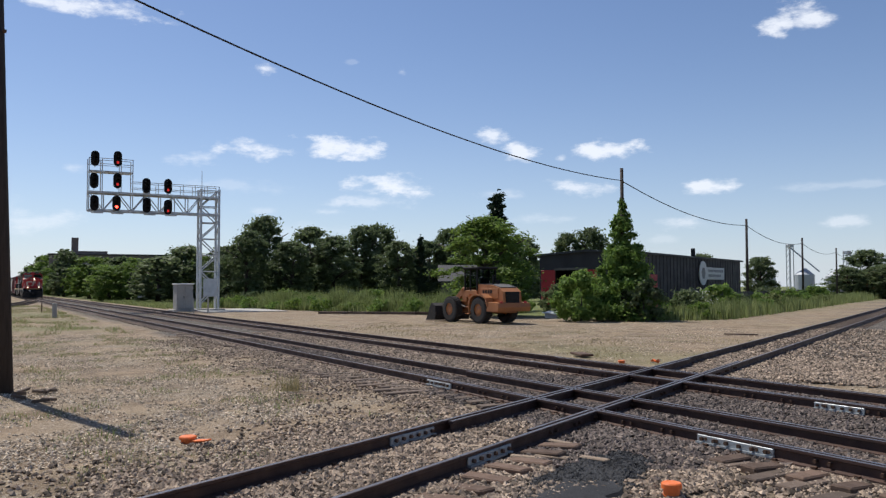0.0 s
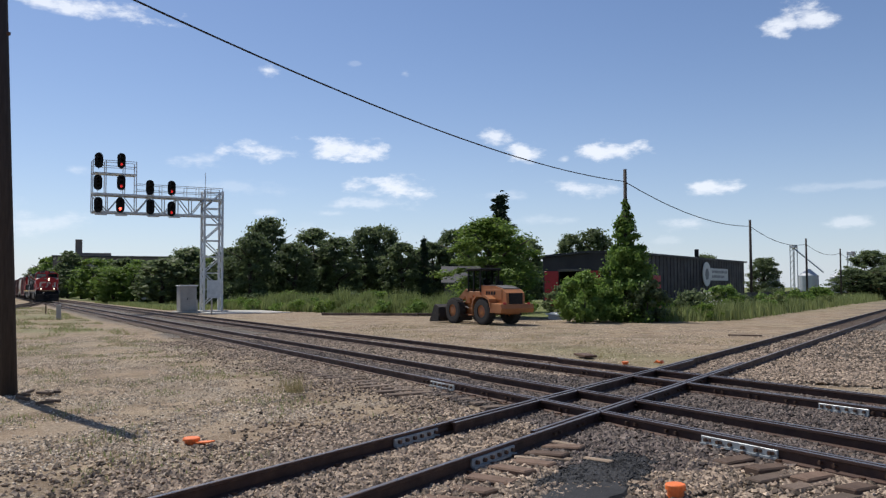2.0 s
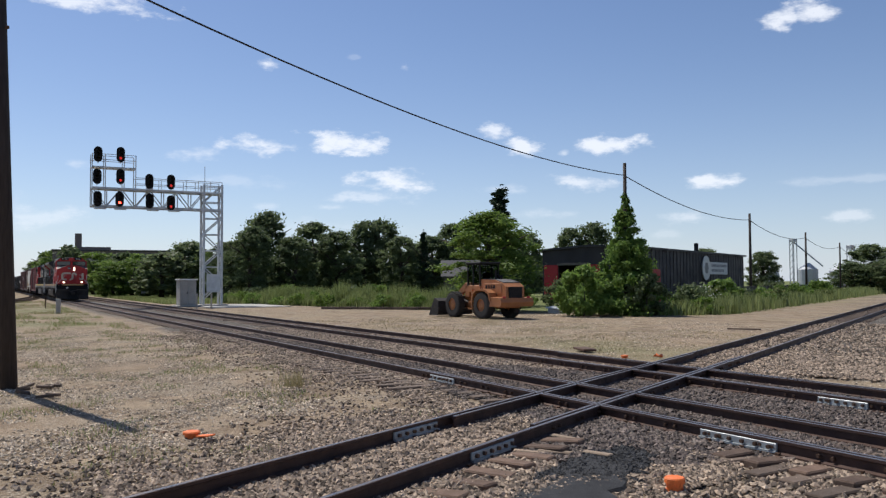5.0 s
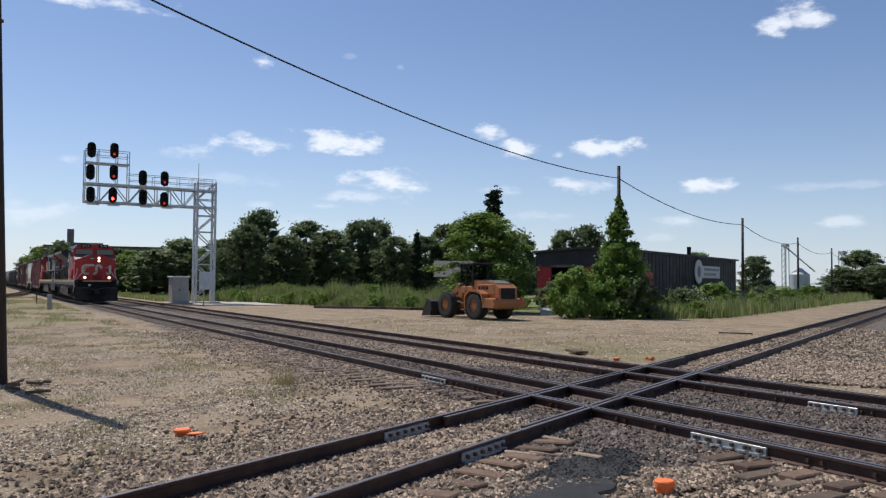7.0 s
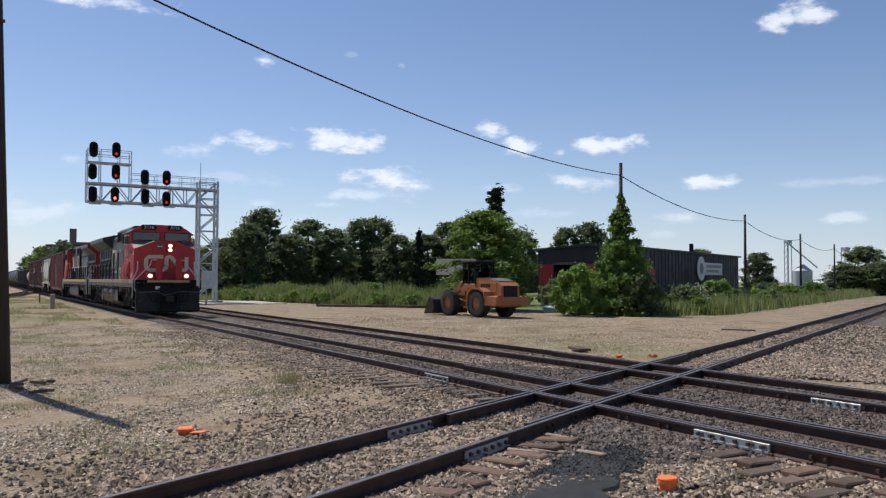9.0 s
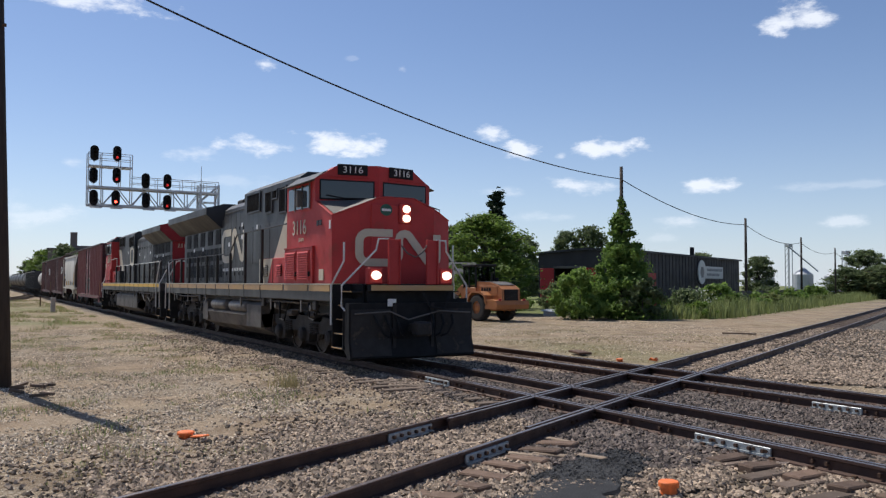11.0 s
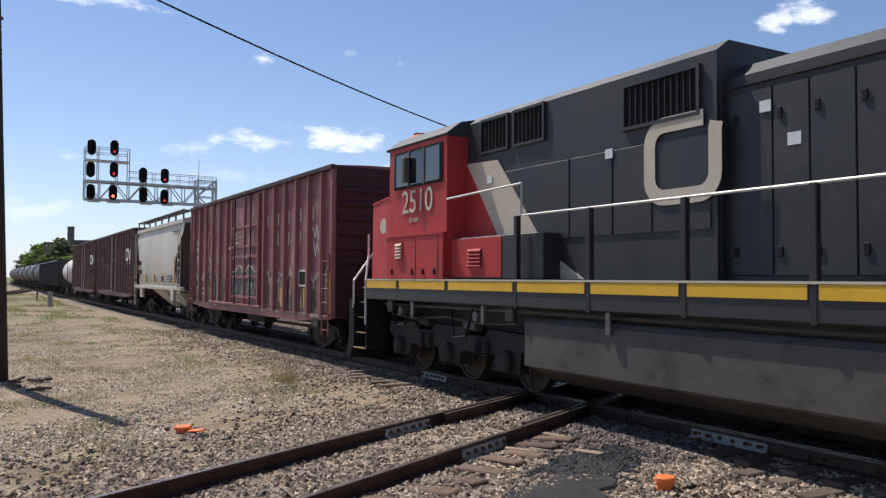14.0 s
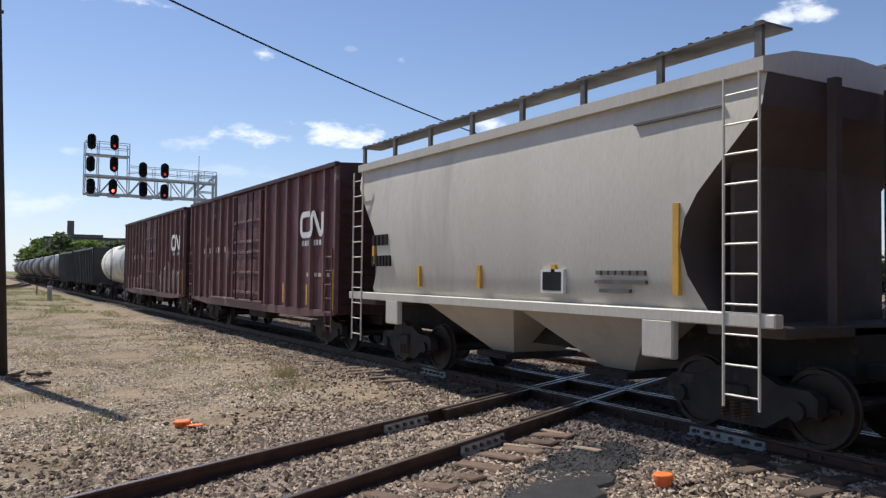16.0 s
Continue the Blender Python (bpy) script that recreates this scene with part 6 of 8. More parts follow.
scatter_stones("ballast_stones", "loose grey and brown crushed ballast between the rails", 70000, (-26, 9, -10, 12),
               lambda x, y: clear_of_rails(x, y) and not oiled(x, y) and random.random() < bed(x, y), 0.02, 0.046, 5, M_STONE, 1.3)
scatter_stones("oiled_stones", "oil-darkened brown ballast within the crossing", 30000, (-22, 7, -4, 7),
               lambda x, y: clear_of_rails(x, y) and oiled(x, y) and random.random() < bed(x, y), 0.02, 0.046, 15, M_STONE_OILED, 1.3)
M_PEBBLE = material("lot_pebble", (0.62, 0.52, 0.40), (0.28, 0.205, 0.14), 0.95, 0, 3, 30, 0.2, per_island=0.85)
scatter_stones("lot_pebbles", "scattered pebbles and clods on the dry lot", 44000, (-30, 6, -11, -2.4),
               lambda x, y: bed(x, y) < 0.8 and noise.noise((x * 0.5, y * 0.5, 21)) + 0.5 * noise.noise((x * 2, y * 2, 22)) > 0.2 - 0.5 * random.random(), 0.006, 0.028, 6, M_PEBBLE, 1.4, True)
scatter_stones("spilled_stones", "crushed stones spilled from the track beds onto the lot", 16000, (-24, 6, -10.5, -1.5),
               lambda x, y: -3.2 < bed_depth(x, y) < 0.9 and random.random() < math.exp(min(0.0, bed_depth(x, y)) / 0.6) * (1.0 if noise.noise((x * 0.9, y * 0.9, 41)) > -0.1 else 0.25), 0.015, 0.045, 8, M_STONE, 1.2)
scatter_stones("asphalt_crumbs", "black crumbs of broken asphalt on the patch", 3500, (2.2, 6.0, -6.0, -1.5),
               lambda x, y: not clear_of_rails(x, y) and abs(C_NOR.x * x + C_NOR.y * y) > 0.9 and abs(y) > 1.0, 0.014, 0.034, 18, M_CRUMB, 1.0)
scatter_stones("far_lot_gravel", "thin grey gravel on the lot beyond the far track", 9000, (-34, 4, 6.5, 24),
               lambda x, y: bed(x, y) < 0.5 and noise.noise((x * 0.4, y * 0.4, 25)) > 0.25 - 0.6 * random.random(), 0.01, 0.032, 9, M_PEBBLE, 0.6, True)
scatter_stones("far_gravel", "grey gravel heaped along the crossing track", 9000, (-22, 10, 6, 28),
               lambda x, y: clear_of_rails(x, y) and bed(x, y) > 0.4, 0.03, 0.055, 7, M_STONE, 1.0)


def tufts(name, label, count, spots, h0, h1, w, mat, seed, lean=0.35):
    """Upright blades and stalks, as one growth; spots gives a place for a random generator."""
    rng = random.Random(seed)
    vs, fs = [], []
    for _ in range(count):
        p = spots(rng)
        if p is None:
            continue
        x, y, k = p
        z = ground_z(x, y) - 0.02
        h = rng.uniform(h0, h1) * k
        a = rng.uniform(0, math.tau)
        b = rng.uniform(0, math.tau)
        l = rng.uniform(0, lean) * h
        dx, dy = math.cos(a) * w * rng.uniform(0.6, 1.4), math.sin(a) * w * rng.uniform(0.6, 1.4)
        ex, ey = math.cos(b) * l, math.sin(b) * l
        i = len(vs)
        vs += [(x - dx, y - dy, z), (x + dx, y + dy, z), (x + dx * 0.8 + ex * 0.4, y + dy * 0.8 + ey * 0.4, z + h * 0.6), (x - dx * 0.8 + ex * 0.4, y - dy * 0.8 + ey * 0.4, z + h * 0.6), (x + ex, y + ey, z + h)]
        fs += [(i, i + 1, i + 2, i + 3), (i + 3, i + 2, i + 4)]
    me = bpy.data.meshes.new(name)
    me.from_pydata(vs, [], fs)
    me.materials.append(mat)
    return tagged(new(name, me), label, "grass", kind="stuff")


def leaf_material(name, a, b, through=0.35):
    m = bpy.data.materials.new(name)
    m.use_nodes = True
    nt = m.node_tree
    p = nt.nodes["Principled BSDF"]
    out = nt.nodes["Material Output"]
    isl = nt.nodes.new("ShaderNodeNewGeometry")
    inf = nt.nodes.new("ShaderNodeObjectInfo")
    add = nt.nodes.new("ShaderNodeMath")
    add.operation = "MULTIPLY_ADD"
    nt.links.new(isl.outputs["Random Per Island"], add.inputs[0])
    add.inputs[1].default_value = 0.65
    mul = nt.nodes.new("ShaderNodeMath")
    mul.operation = "MULTIPLY"
    mul.inputs[1].default_value = 0.35
    nt.links.new(inf.outputs["Random"], mul.inputs[0])
    nt.links.new(mul.outputs[0], add.inputs[2])
    mix = nt.nodes.new("ShaderNodeMix")
    mix.data_type = "RGBA"
    mix.inputs["A"].default_value, mix.inputs["B"].default_value = (*a, 1), (*b, 1)
    nt.links.new(add.outputs[0], mix.inputs["Factor"])
    nt.links.new(mix.outputs["Result"], p.inputs["Base Color"])
    p.inputs["Roughness"].default_value = 0.6
    p.inputs["Specular IOR Level"].default_value = 0.25
    tr = nt.nodes.new("ShaderNodeBsdfTranslucent")
    nt.links.new(mix.outputs["Result"], tr.inputs["Color"])
    ms = nt.nodes.new("ShaderNodeMixShader")
    ms.inputs[0].default_value = through
    nt.links.new(p.outputs[0], ms.inputs[1])
    nt.links.new(tr.outputs[0], ms.inputs[2])
    nt.links.new(ms.outputs[0], out.inputs["Surface"])
    return m


M_LEAF = leaf_material("dark_tree_leaves", (0.08, 0.115, 0.05), (0.17, 0.21, 0.10), 0.55)
M_LEAF_BRIGHT = leaf_material("bright_tree_leaves", (0.09, 0.155, 0.028), (0.19, 0.27, 0.06), 0.5)
M_LEAF_VINE = leaf_material("vine_leaves", (0.10, 0.18, 0.035), (0.21, 0.30, 0.075), 0.52)
M_NEEDLE = leaf_material("conifer_needles", (0.016, 0.032, 0.016), (0.028, 0.05, 0.022), 0.15)
M_WEED = leaf_material("green_weeds", (0.13, 0.175, 0.05), (0.30, 0.33, 0.14), 0.45)
M_STRAW = leaf_material("straw_grass", (0.26, 0.22, 0.11), (0.42, 0.36, 0.20), 0.3)
M_FLOWER = leaf_material("white_wildflowers", (0.62, 0.62, 0.55), (0.75, 0.74, 0.68), 0.3)
M_BARK = material("bark", (0.075, 0.058, 0.045), (0.045, 0.036, 0.03), 0.95, 0, 3, 20, 0.5, stretch=(4, 4, 1))


def crown_mesh(name, r, h0, h1, clumps, leaves, size, seed, mat, cone=False):
    """A crown of small leaf blades gathered in clumps, with gaps and an uneven outline."""
    rng = np.random.default_rng(seed)
    cs = []
    for _ in range(clumps):
        u = rng.uniform(0, 1)
        z = h0 + (h1 - h0) * u
        if cone:
            u = u ** 1.25
            z = h0 + (h1 - h0) * u
            k = (1 - u) ** 1.1 * r * rng.uniform(0.7, 1.15)
        else:
            k = r * math.sqrt(max(0.04, 1 - (2 * u - 0.85) ** 2 / 1.4)) * rng.uniform(0.55, 1.0)
        a = rng.uniform(0, 2 * math.pi)
        q = k * (rng.uniform(0.3, 1.0) ** 0.5)
        cs.append((math.cos(a) * q, math.sin(a) * q, z, r * rng.uniform(0.09, 0.30) * (0.2 + 0.84 * (1 - u) if cone else 0.85)))
    cs.append((0, 0, h1 - r * (0.1 if cone else 0.25), r * (0.06 if cone else 0.3)))
    cs = np.array(cs)
    pick = rng.integers(0, len(cs), leaves)
    d = rng.normal(size=(leaves, 3))
    d /= np.linalg.norm(d, axis=1)[:, None]
    rad = cs[pick, 3:4] * (rng.uniform(0.2, 1.15, (leaves, 1)) + (rng.random((leaves, 1)) < 0.16) * rng.uniform(0, 0.9, (leaves, 1)))
    c = cs[pick, :3] + d * rad * np.array([1, 1, 0.75])
    n = d + rng.normal(scale=0.6, size=(leaves, 3))
    n /= np.linalg.norm(n, axis=1)[:, None]
    t = np.cross(n, rng.normal(size=(leaves, 3)))
    t /= np.linalg.norm(t, axis=1)[:, None]
    b = np.cross(n, t)
    s = size * rng.uniform(0.6, 1.4, (leaves, 1))
    vs = np.stack([c - t * s, c - b * s * 0.55, c + t * s, c + b * s * 0.55], 1).reshape(-1, 3)
    fs = np.arange(leaves * 4).reshape(-1, 4)
    me = bpy.data.meshes.new(name)
    me.from_pydata(vs.tolist(), [], fs.tolist())
    me.materials.append(mat)
    return me


def spruce_mesh(name, r, h0, h1, seed, mat):
    """Whorls of drooping boughs clad in short needle sprays, with sky between them."""
    rng = np.random.default_rng(seed)
    cs = []
    for k in range(17):
        u = (k + rng.uniform(-0.3, 0.3)) / 17
        for _ in range(5):
            z = h0 + (h1 - h0) * max(0.0, min(0.97, u + rng.uniform(-0.05, 0.05)))
            a, l = rng.uniform(0, 2 * math.pi), (0.12 + (1 - u) ** 0.85) * r * rng.uniform(0.45, 1.1)
            for q in np.linspace(0.12, 1.0, 6):
                cs.append((math.cos(a) * l * q, math.sin(a) * l * q, z - 0.3 * l * q + 0.28 * l * q * q, 0.12 + 0.2 * (1 - q) + 0.1 * (1 - u)))
    cs.append((0, 0, h1, 0.12))
    cs = np.array(cs)
    n = 11000
    pick = rng.integers(0, len(cs), n)
    c = cs[pick, :3] + rng.normal(size=(n, 3)) * cs[pick, 3:4] * np.array([0.7, 0.7, 0.4])
    t = rng.normal(size=(n, 3)) * np.array([1, 1, 0.5])
    t /= np.linalg.norm(t, axis=1)[:, None]
    b = np.cross(t, rng.normal(size=(n, 3)))
    b /= np.linalg.norm(b, axis=1)[:, None]
    s = 0.17 * rng.uniform(0.6, 1.4, (n, 1))
    vs = np.stack([c - t * s, c - b * s * 0.3, c + t * s, c + b * s * 0.3], 1).reshape(-1, 3)
    me = bpy.data.meshes.new(name)
    me.from_pydata(vs.tolist(), [], np.arange(n * 4).reshape(-1, 4).tolist())
    me.materials.append(mat)
    return me


def trunk_mesh(name, h, r, seed, top=0.75):
    rng = random.Random(seed)
    me = Mesh()
    me.tube([(0, 0, -0.3), (0.05 * h * rng.uniform(-0.3, 0.3), 0.02 * h, h * 0.3), (0.04 * h * rng.uniform(-1, 1), 0.03 * h * rng.uniform(-1, 1), h * top)], [r * 1.25, r * 0.85, r * 0.3], 9)
    for i in range(6):
        a, z = i * 2.4 + rng.random(), h * rng.uniform(0.28, 0.6)
        l = h * rng.uniform(0.18, 0.3)
        me.tube([(0, 0, z), (math.cos(a) * l * 0.5, math.sin(a) * l * 0.5, z + l * 0.5), (math.cos(a) * l, math.sin(a) * l, z + l * 0.85)], [r * 0.45, r * 0.3, r * 0.12], 6)
    return me.data(name, M_BARK, True)


def tree(name, x, y, h, r, label, crown, trunk, group="", base=10.0, crown_r=3.0, turn=0.0):
    """A tree from a shared crown and trunk drawn for 10 m of height and 3 m of radius."""
    t = thing(name, pose(x, y, ground_z(x, y), 0, 0, turn), label, "tree", group)
    for nm, me in (("trunk", trunk), ("crown", crown)):
        ob = part(nm, me, None, t)
        ob.scale = (r / crown_r, r / crown_r, h / base)
    return t


CROWNS = [crown_mesh("crown", 3.0, 0.9, 9.6, 210, 12500, 0.16, 11 + i, M_LEAF) for i in range(4)]
CROWNS_B = [crown_mesh("crown", 3.0, 0.5, 9.6, 150, 12000, 0.15, 31 + i, M_LEAF_BRIGHT) for i in range(2)]
CROWNS_FAR = [crown_mesh("crown", 3.0, 0.9, 9.6, 170, 3400, 0.3, 51 + i, M_LEAF) for i in range(3)]
CROWNS_FAR_B = [crown_mesh("crown", 3.0, 0.5, 9.6, 130, 4200, 0.26, 55 + i, M_LEAF_BRIGHT) for i in range(2)]
TRUNKS = [trunk_mesh("trunk", 10, 0.26, 3 + i) for i in range(2)]
wood = [(-90.4, 17.7, 7.6, 3.4), (-84.9, 18.9, 9.0, 3.4), (-92.0, 23.2, 11.7, 3.9), (-87.1, 25.1, 8.2, 3.5), (-93.8, 30.2, 10.7, 4.2), (-89.0, 31.5, 9.0, 4.0),
        (-96.6, 39.1, 11.3, 3.6), (-97.3, 42.3, 11.8, 3.9), (-89.0, 41.2, 8.7, 3.6), (-98.3, 51.3, 9.4, 4.2), (-99.4, 55.5, 11.6, 3.9), (-98.5, 60.8, 10.6, 4.6), (-86.6, 60.6, 9.7, 3.4),
        (-106.0, 84.6, 12.1, 3.8), (-103.4, 87.8, 13.1, 4.6), (-83.3, 94.2, 7.8, 3.0), (-50.2, 67.4, 5.6, 2.3), (-74.6, 126.0, 8.5, 5.0), (-71.8, 115.9, 5.2, 4.2), (-67.2, 118.8, 5.8, 4.4)]
for i, (x, y, h, r) in enumerate(wood):
    tree("tree", x, y, h, r, "broad dark green tree of the wood behind the lot", CROWNS[i % 4], TRUNKS[i % 2], "trees behind the lot", turn=i * 77)
far_left = [(-420.0, 19.0, 17.0, 9.5), (-369.0, 15.5, 16.5, 8.6), (-231.0, 11.2, 13.2, 4.6), (-170.0, 10.8, 8.8, 4.6), (-125.8, 8.8, 5.6, 3.2), (-123.4, 11.2, 6.2, 3.6),
            (-136.3, 18.9, 7.6, 4.2), (-125.8, 20.5, 9.4, 4.0), (-115.4, 20.8, 7.3, 3.2), (-121.9, 14.1, 3.0, 2.2), (-296.0, 13.8, 7.8, 6.0),
            (-152.0, 11.4, 6.6, 4.2), (-166.0, 16.2, 8.6, 4.6), (-150.0, 16.6, 7.8, 4.4), (-160.0, 22.5, 8.8, 4.8), (-176.0, 13.4, 8.8, 5.0), (-143.0, 22.0, 7.6, 4.2),
            (-200.0, 11.5, 7.4, 4.4), (-216.0, 9.8, 7.6, 4.4), (-238.0, 10.2, 8.4, 4.8), (-258.0, 10.6, 8.8, 5.0), (-280.0, 11.2, 9.6, 5.4), (-228.0, 15.5, 8.6, 5.0), (-188.0, 15.5, 8.0, 4.6)]
for i, (x, y, h, r) in enumerate(far_left):
    tree("tree", x, y, h, r, "rounded leafy tree beside the main line", (CROWNS_FAR_B if x < -140 else CROWNS_B)[i % 2] if i in (1, 3, 4, 5, 6, 8, 9, 10, 11, 13, 15, 17, 19, 20, 23) else CROWNS_FAR[i % 3] if x < -140 else CROWNS[i % 4], TRUNKS[i % 2], "trees along the line", turn=i * 50)
for i in range(26):
    x, y = -104 - 3 * (i % 5) - i * 0.6, 12 + i * 4.3
    tree("tree", x, y, 6.5 + 1.8 * math.sin(i * 2.1), 4.2, "dark tree in the depth of the wood", CROWNS_FAR[i % 3], TRUNKS[i % 2], "trees behind the lot", turn=i * 33)
for i in range(22):
    x, y = -330 + 7 * i, 30 + 7.5 * i
    tree("tree", x, y, 10.5 + 2 * math.sin(i * 1.7), 6.5, "far tree on the skyline", CROWNS_FAR[i % 3], TRUNKS[i % 2], "trees on the skyline", turn=i * 61)
for i in range(12):
    tree("tree", -520 + 9 * i, 20 + 5 * i, 17 + 2.5 * math.sin(i * 2.3), 10, "far tree on the skyline", CROWNS_FAR[(i + 2) % 3], TRUNKS[i % 2], "trees on the skyline", turn=i * 41)
near_tree = tree("tree", -39.3, 23.5, 7.5, 4.1, "bright green leafy tree behind the wheel loader", crown_mesh("crown", 3.0, 0.5, 9.6, 150, 26000, 0.105, 71, M_LEAF_BRIGHT), TRUNKS[0], turn=20)
CONIFER = spruce_mesh("crown", 2.4, 1.0, 10.0, 81, M_NEEDLE)
tree("conifer", -51.2, 32.6, 11.2, 3.3, "dark ragged spruce rising over the other trees", CONIFER, TRUNKS[1])
tree("conifer", -85.8, 43.0, 9.3, 2.0, "small dark spruce at the edge of the wood", CONIFER, TRUNKS[1], turn=60)


def shrub(x, y, h, r, label, mat, leaves, seed, size=0.12):
    s = thing("shrub", pose(x, y, ground_z(x, y)), label, "shrub", "shrubs on the lot")
    part("crown", crown_mesh("crown", r, 0.15, h, 40, leaves, size, seed, mat), None, s)
    part("stem", Mesh().tube([(0, 0, -0.2), (0.1, 0, h * 0.5)], [0.08, 0.03], 6), M_BARK, s)
    return s


shrub(-28.4, 23.4, 3.0, 2.2, "dense bright green shrub at the foot of the vine-covered pole", M_LEAF_VINE, 7000, 91)
shrub(-29.3, 25.4, 2.6, 1.7, "dense green shrub beside the vine-covered pole", M_LEAF_VINE, 4500, 92)
shrub(-26.3, 26.6, 2.4, 1.5, "shaded green shrub behind the pole", M_LEAF, 3500, 93)
shrub(-33.4, 28.6, 2.2, 1.7, "low tangled shrub behind the loader", M_LEAF_VINE, 2600, 94)
shrub(-37.0, 30.5, 2.4, 2.0, "low tangled shrub behind the loader", M_LEAF, 2600, 95)
for i in range(9):
    x, y = -28.5 - i * 3.3, 33.0 + i * 6.4
    shrub(x + 1.2 * math.sin(i * 3), y, 1.7 + 0.5 * math.sin(i * 1.9), 1.8, "wild green shrub along the fence line", M_LEAF_VINE if i % 2 else M_LEAF, 2200, 100 + i, 0.13)
for i in range(16):
    x, y = -26.5 - i * 1.9, 31.0 + i * 3.7
    shrub(x + 1.5 * math.sin(i * 5.3), y + 0.8 * math.cos(i * 2.9), 1.0 + 0.7 * abs(math.sin(i * 2.3)), 1.3 + 0.4 * math.sin(i), "rank weedy bush in front of the fence", (M_LEAF_BRIGHT, M_LEAF_VINE, M_WEED)[i % 3], 1700, 210 + i, 0.09)
for i, (x, y) in enumerate(((-35.6, 28.6), (-37.6, 28.9), (-40.0, 32.0), (-42.6, 33.6), (-45.0, 30.5), (-33.0, 31.0))):
    shrub(x, y, 2.0 + 0.5 * math.sin(i * 2.7), 1.6, "tangled dark shrub between loader and shed", M_LEAF if i % 2 else M_LEAF_VINE, 2200, 160 + i, 0.12)
for i in range(13):
    x = -77 + i * 2.6 + math.sin(i * 4)
    shrub(x, 12.6 + 9.0 * (x + 80) / 37 + 0.9 + 0.8 * math.sin(i * 2.4), 0.95 + 0.3 * math.sin(i * 1.3), 1.2, "leafy weed clump at the edge of the tall grass", M_LEAF_BRIGHT if i % 2 else M_LEAF_VINE, 1300, 180 + i, 0.09)
for i in range(7):
    shrub(-79 + i * 5.0, 17.5 + i * 1.6 + math.sin(i), 1.7 + 0.35 * math.sin(i * 2.2), 1.7, "low bush growing in the tall weeds", M_LEAF_BRIGHT if i % 3 else M_LEAF, 1500, 120 + i, 0.14)


def berm(rng):
    u = rng.random()
    x = -80 + 37 * u
    y = 12.6 + 9.0 * u + rng.uniform(0, 8) ** 1.0
    k = 0.45 + 0.55 * min(1, (y - 12.6 - 9.0 * u) / 3)
    return x, y, k * (0.75 + 0.9 * noise.noise((x * 0.35, y * 0.35, 2)))


def fence_weeds(rng):
    u = rng.random() ** 1.3
    x = -25.5 - 50 * u
    y = 29.0 + 100 * u + rng.uniform(-1.2, 5)
    return x + rng.uniform(-2.5, 0.5), y, 0.8 + 0.5 * noise.noise((x * 0.3, y * 0.3, 2))


def lot_tufts(rng):
    x, y = rng.uniform(-30, 3), rng.uniform(-10, -2.6)
    n = noise.noise((x * 0.6, y * 0.6, 12)) + 0.5 * noise.noise((x * 2.2, y * 2.2, 13))
    return (x, y, 0.6 + max(0, n)) if n > 0.22 and bed(x, y) < 0.6 else None


def straw_far(rng):
    x, y = rng.uniform(-34, 0), rng.uniform(7, 18)
    n = noise.noise((x * 0.4, y * 0.4, 14))
    return (x, y, 0.6 + max(0, n)) if n > -0.1 and bed(x, y) < 0.4 else None


def line_side(rng):
    x, y = rng.uniform(-100, -30), rng.uniform(-7.5, -2.6)
    n = noise.noise((x * 0.3, y * 0.5, 15))
    return (x, y, 0.7 + max(0, n)) if n > 0.12 else None


tufts("tall_weeds", "tall green weeds and seeding grass behind the lot", 30000, berm, 0.9, 2.1, 0.035, M_WEED, 1)
tufts("fence_weeds", "green roadside weeds along the fence line", 16000, fence_weeds, 0.5, 1.5, 0.035, M_WEED, 2)
tufts("lot_grass", "sparse short green and straw grass tufts on the lot", 16000, lot_tufts, 0.04, 0.14, 0.006, M_WEED, 3, 0.8)
tufts("straw_grass", "dry straw-coloured grass stubble beside the tracks", 40000, lot_tufts, 0.025, 0.10, 0.005, M_STRAW, 4, 0.9)
tufts("straw_verge", "yellowed grass verge beyond the far track", 26000, straw_far, 0.03, 0.12, 0.008, M_STRAW, 5, 0.7)
tufts("line_side_weeds", "patchy weeds beside the main line", 11000, line_side, 0.05, 0.26, 0.009, M_WEED, 6, 0.9)
tufts("line_side_straw", "dry straw grass beside the main line", 11000, line_side, 0.05, 0.24, 0.01, M_STRAW, 16, 0.9)
tufts("far_bank_grass", "green grass bank beyond the signal gantry", 16000, lambda r: (r.uniform(-140, -76), r.uniform(7.5, 16), 1.0), 0.15, 0.5, 0.05, M_WEED, 8, 0.5)
tufts("dead_weed", "dry brown weed clump in the ballast", 160, lambda r: (-5.3 + r.gauss(0, 0.18), -3.5 + r.gauss(0, 0.18), 1.0), 0.15, 0.45, 0.006, M_STRAW, 7, 0.6)
tagged(new("wildflowers", crown_mesh("wildflowers", 1.8, 0.7, 1.7, 14, 260, 0.06, 151, M_FLOWER)), "white wildflowers among the fence weeds", "flowers", kind="stuff").matrix_basis = pose(-31, 36.5, -0.2)


# ------------------------------------------------------------ poles and wires
def pole(x, y, h, r, label, group="utility poles", lean=(0.0, 0.0)):
    p = thing("utility_pole", pose(x, y, ground_z(x, y)), label, "utility pole", group)
    part("shaft", Mesh().tube([(0, 0, -0.4), (lean[0] * 0.5 + 0.02, lean[1] * 0.5, h * 0.5), (lean[0], lean[1] + 0.03, h)], [r, r * 0.86, r * 0.72], 14), M_POLE, p, smooth=True)
    part("insulator", Mesh().tube([(0, 0, h - 0.95), (0.16, 0, h - 0.95)], 0.05, 8), M_BOLT, p)
    return p


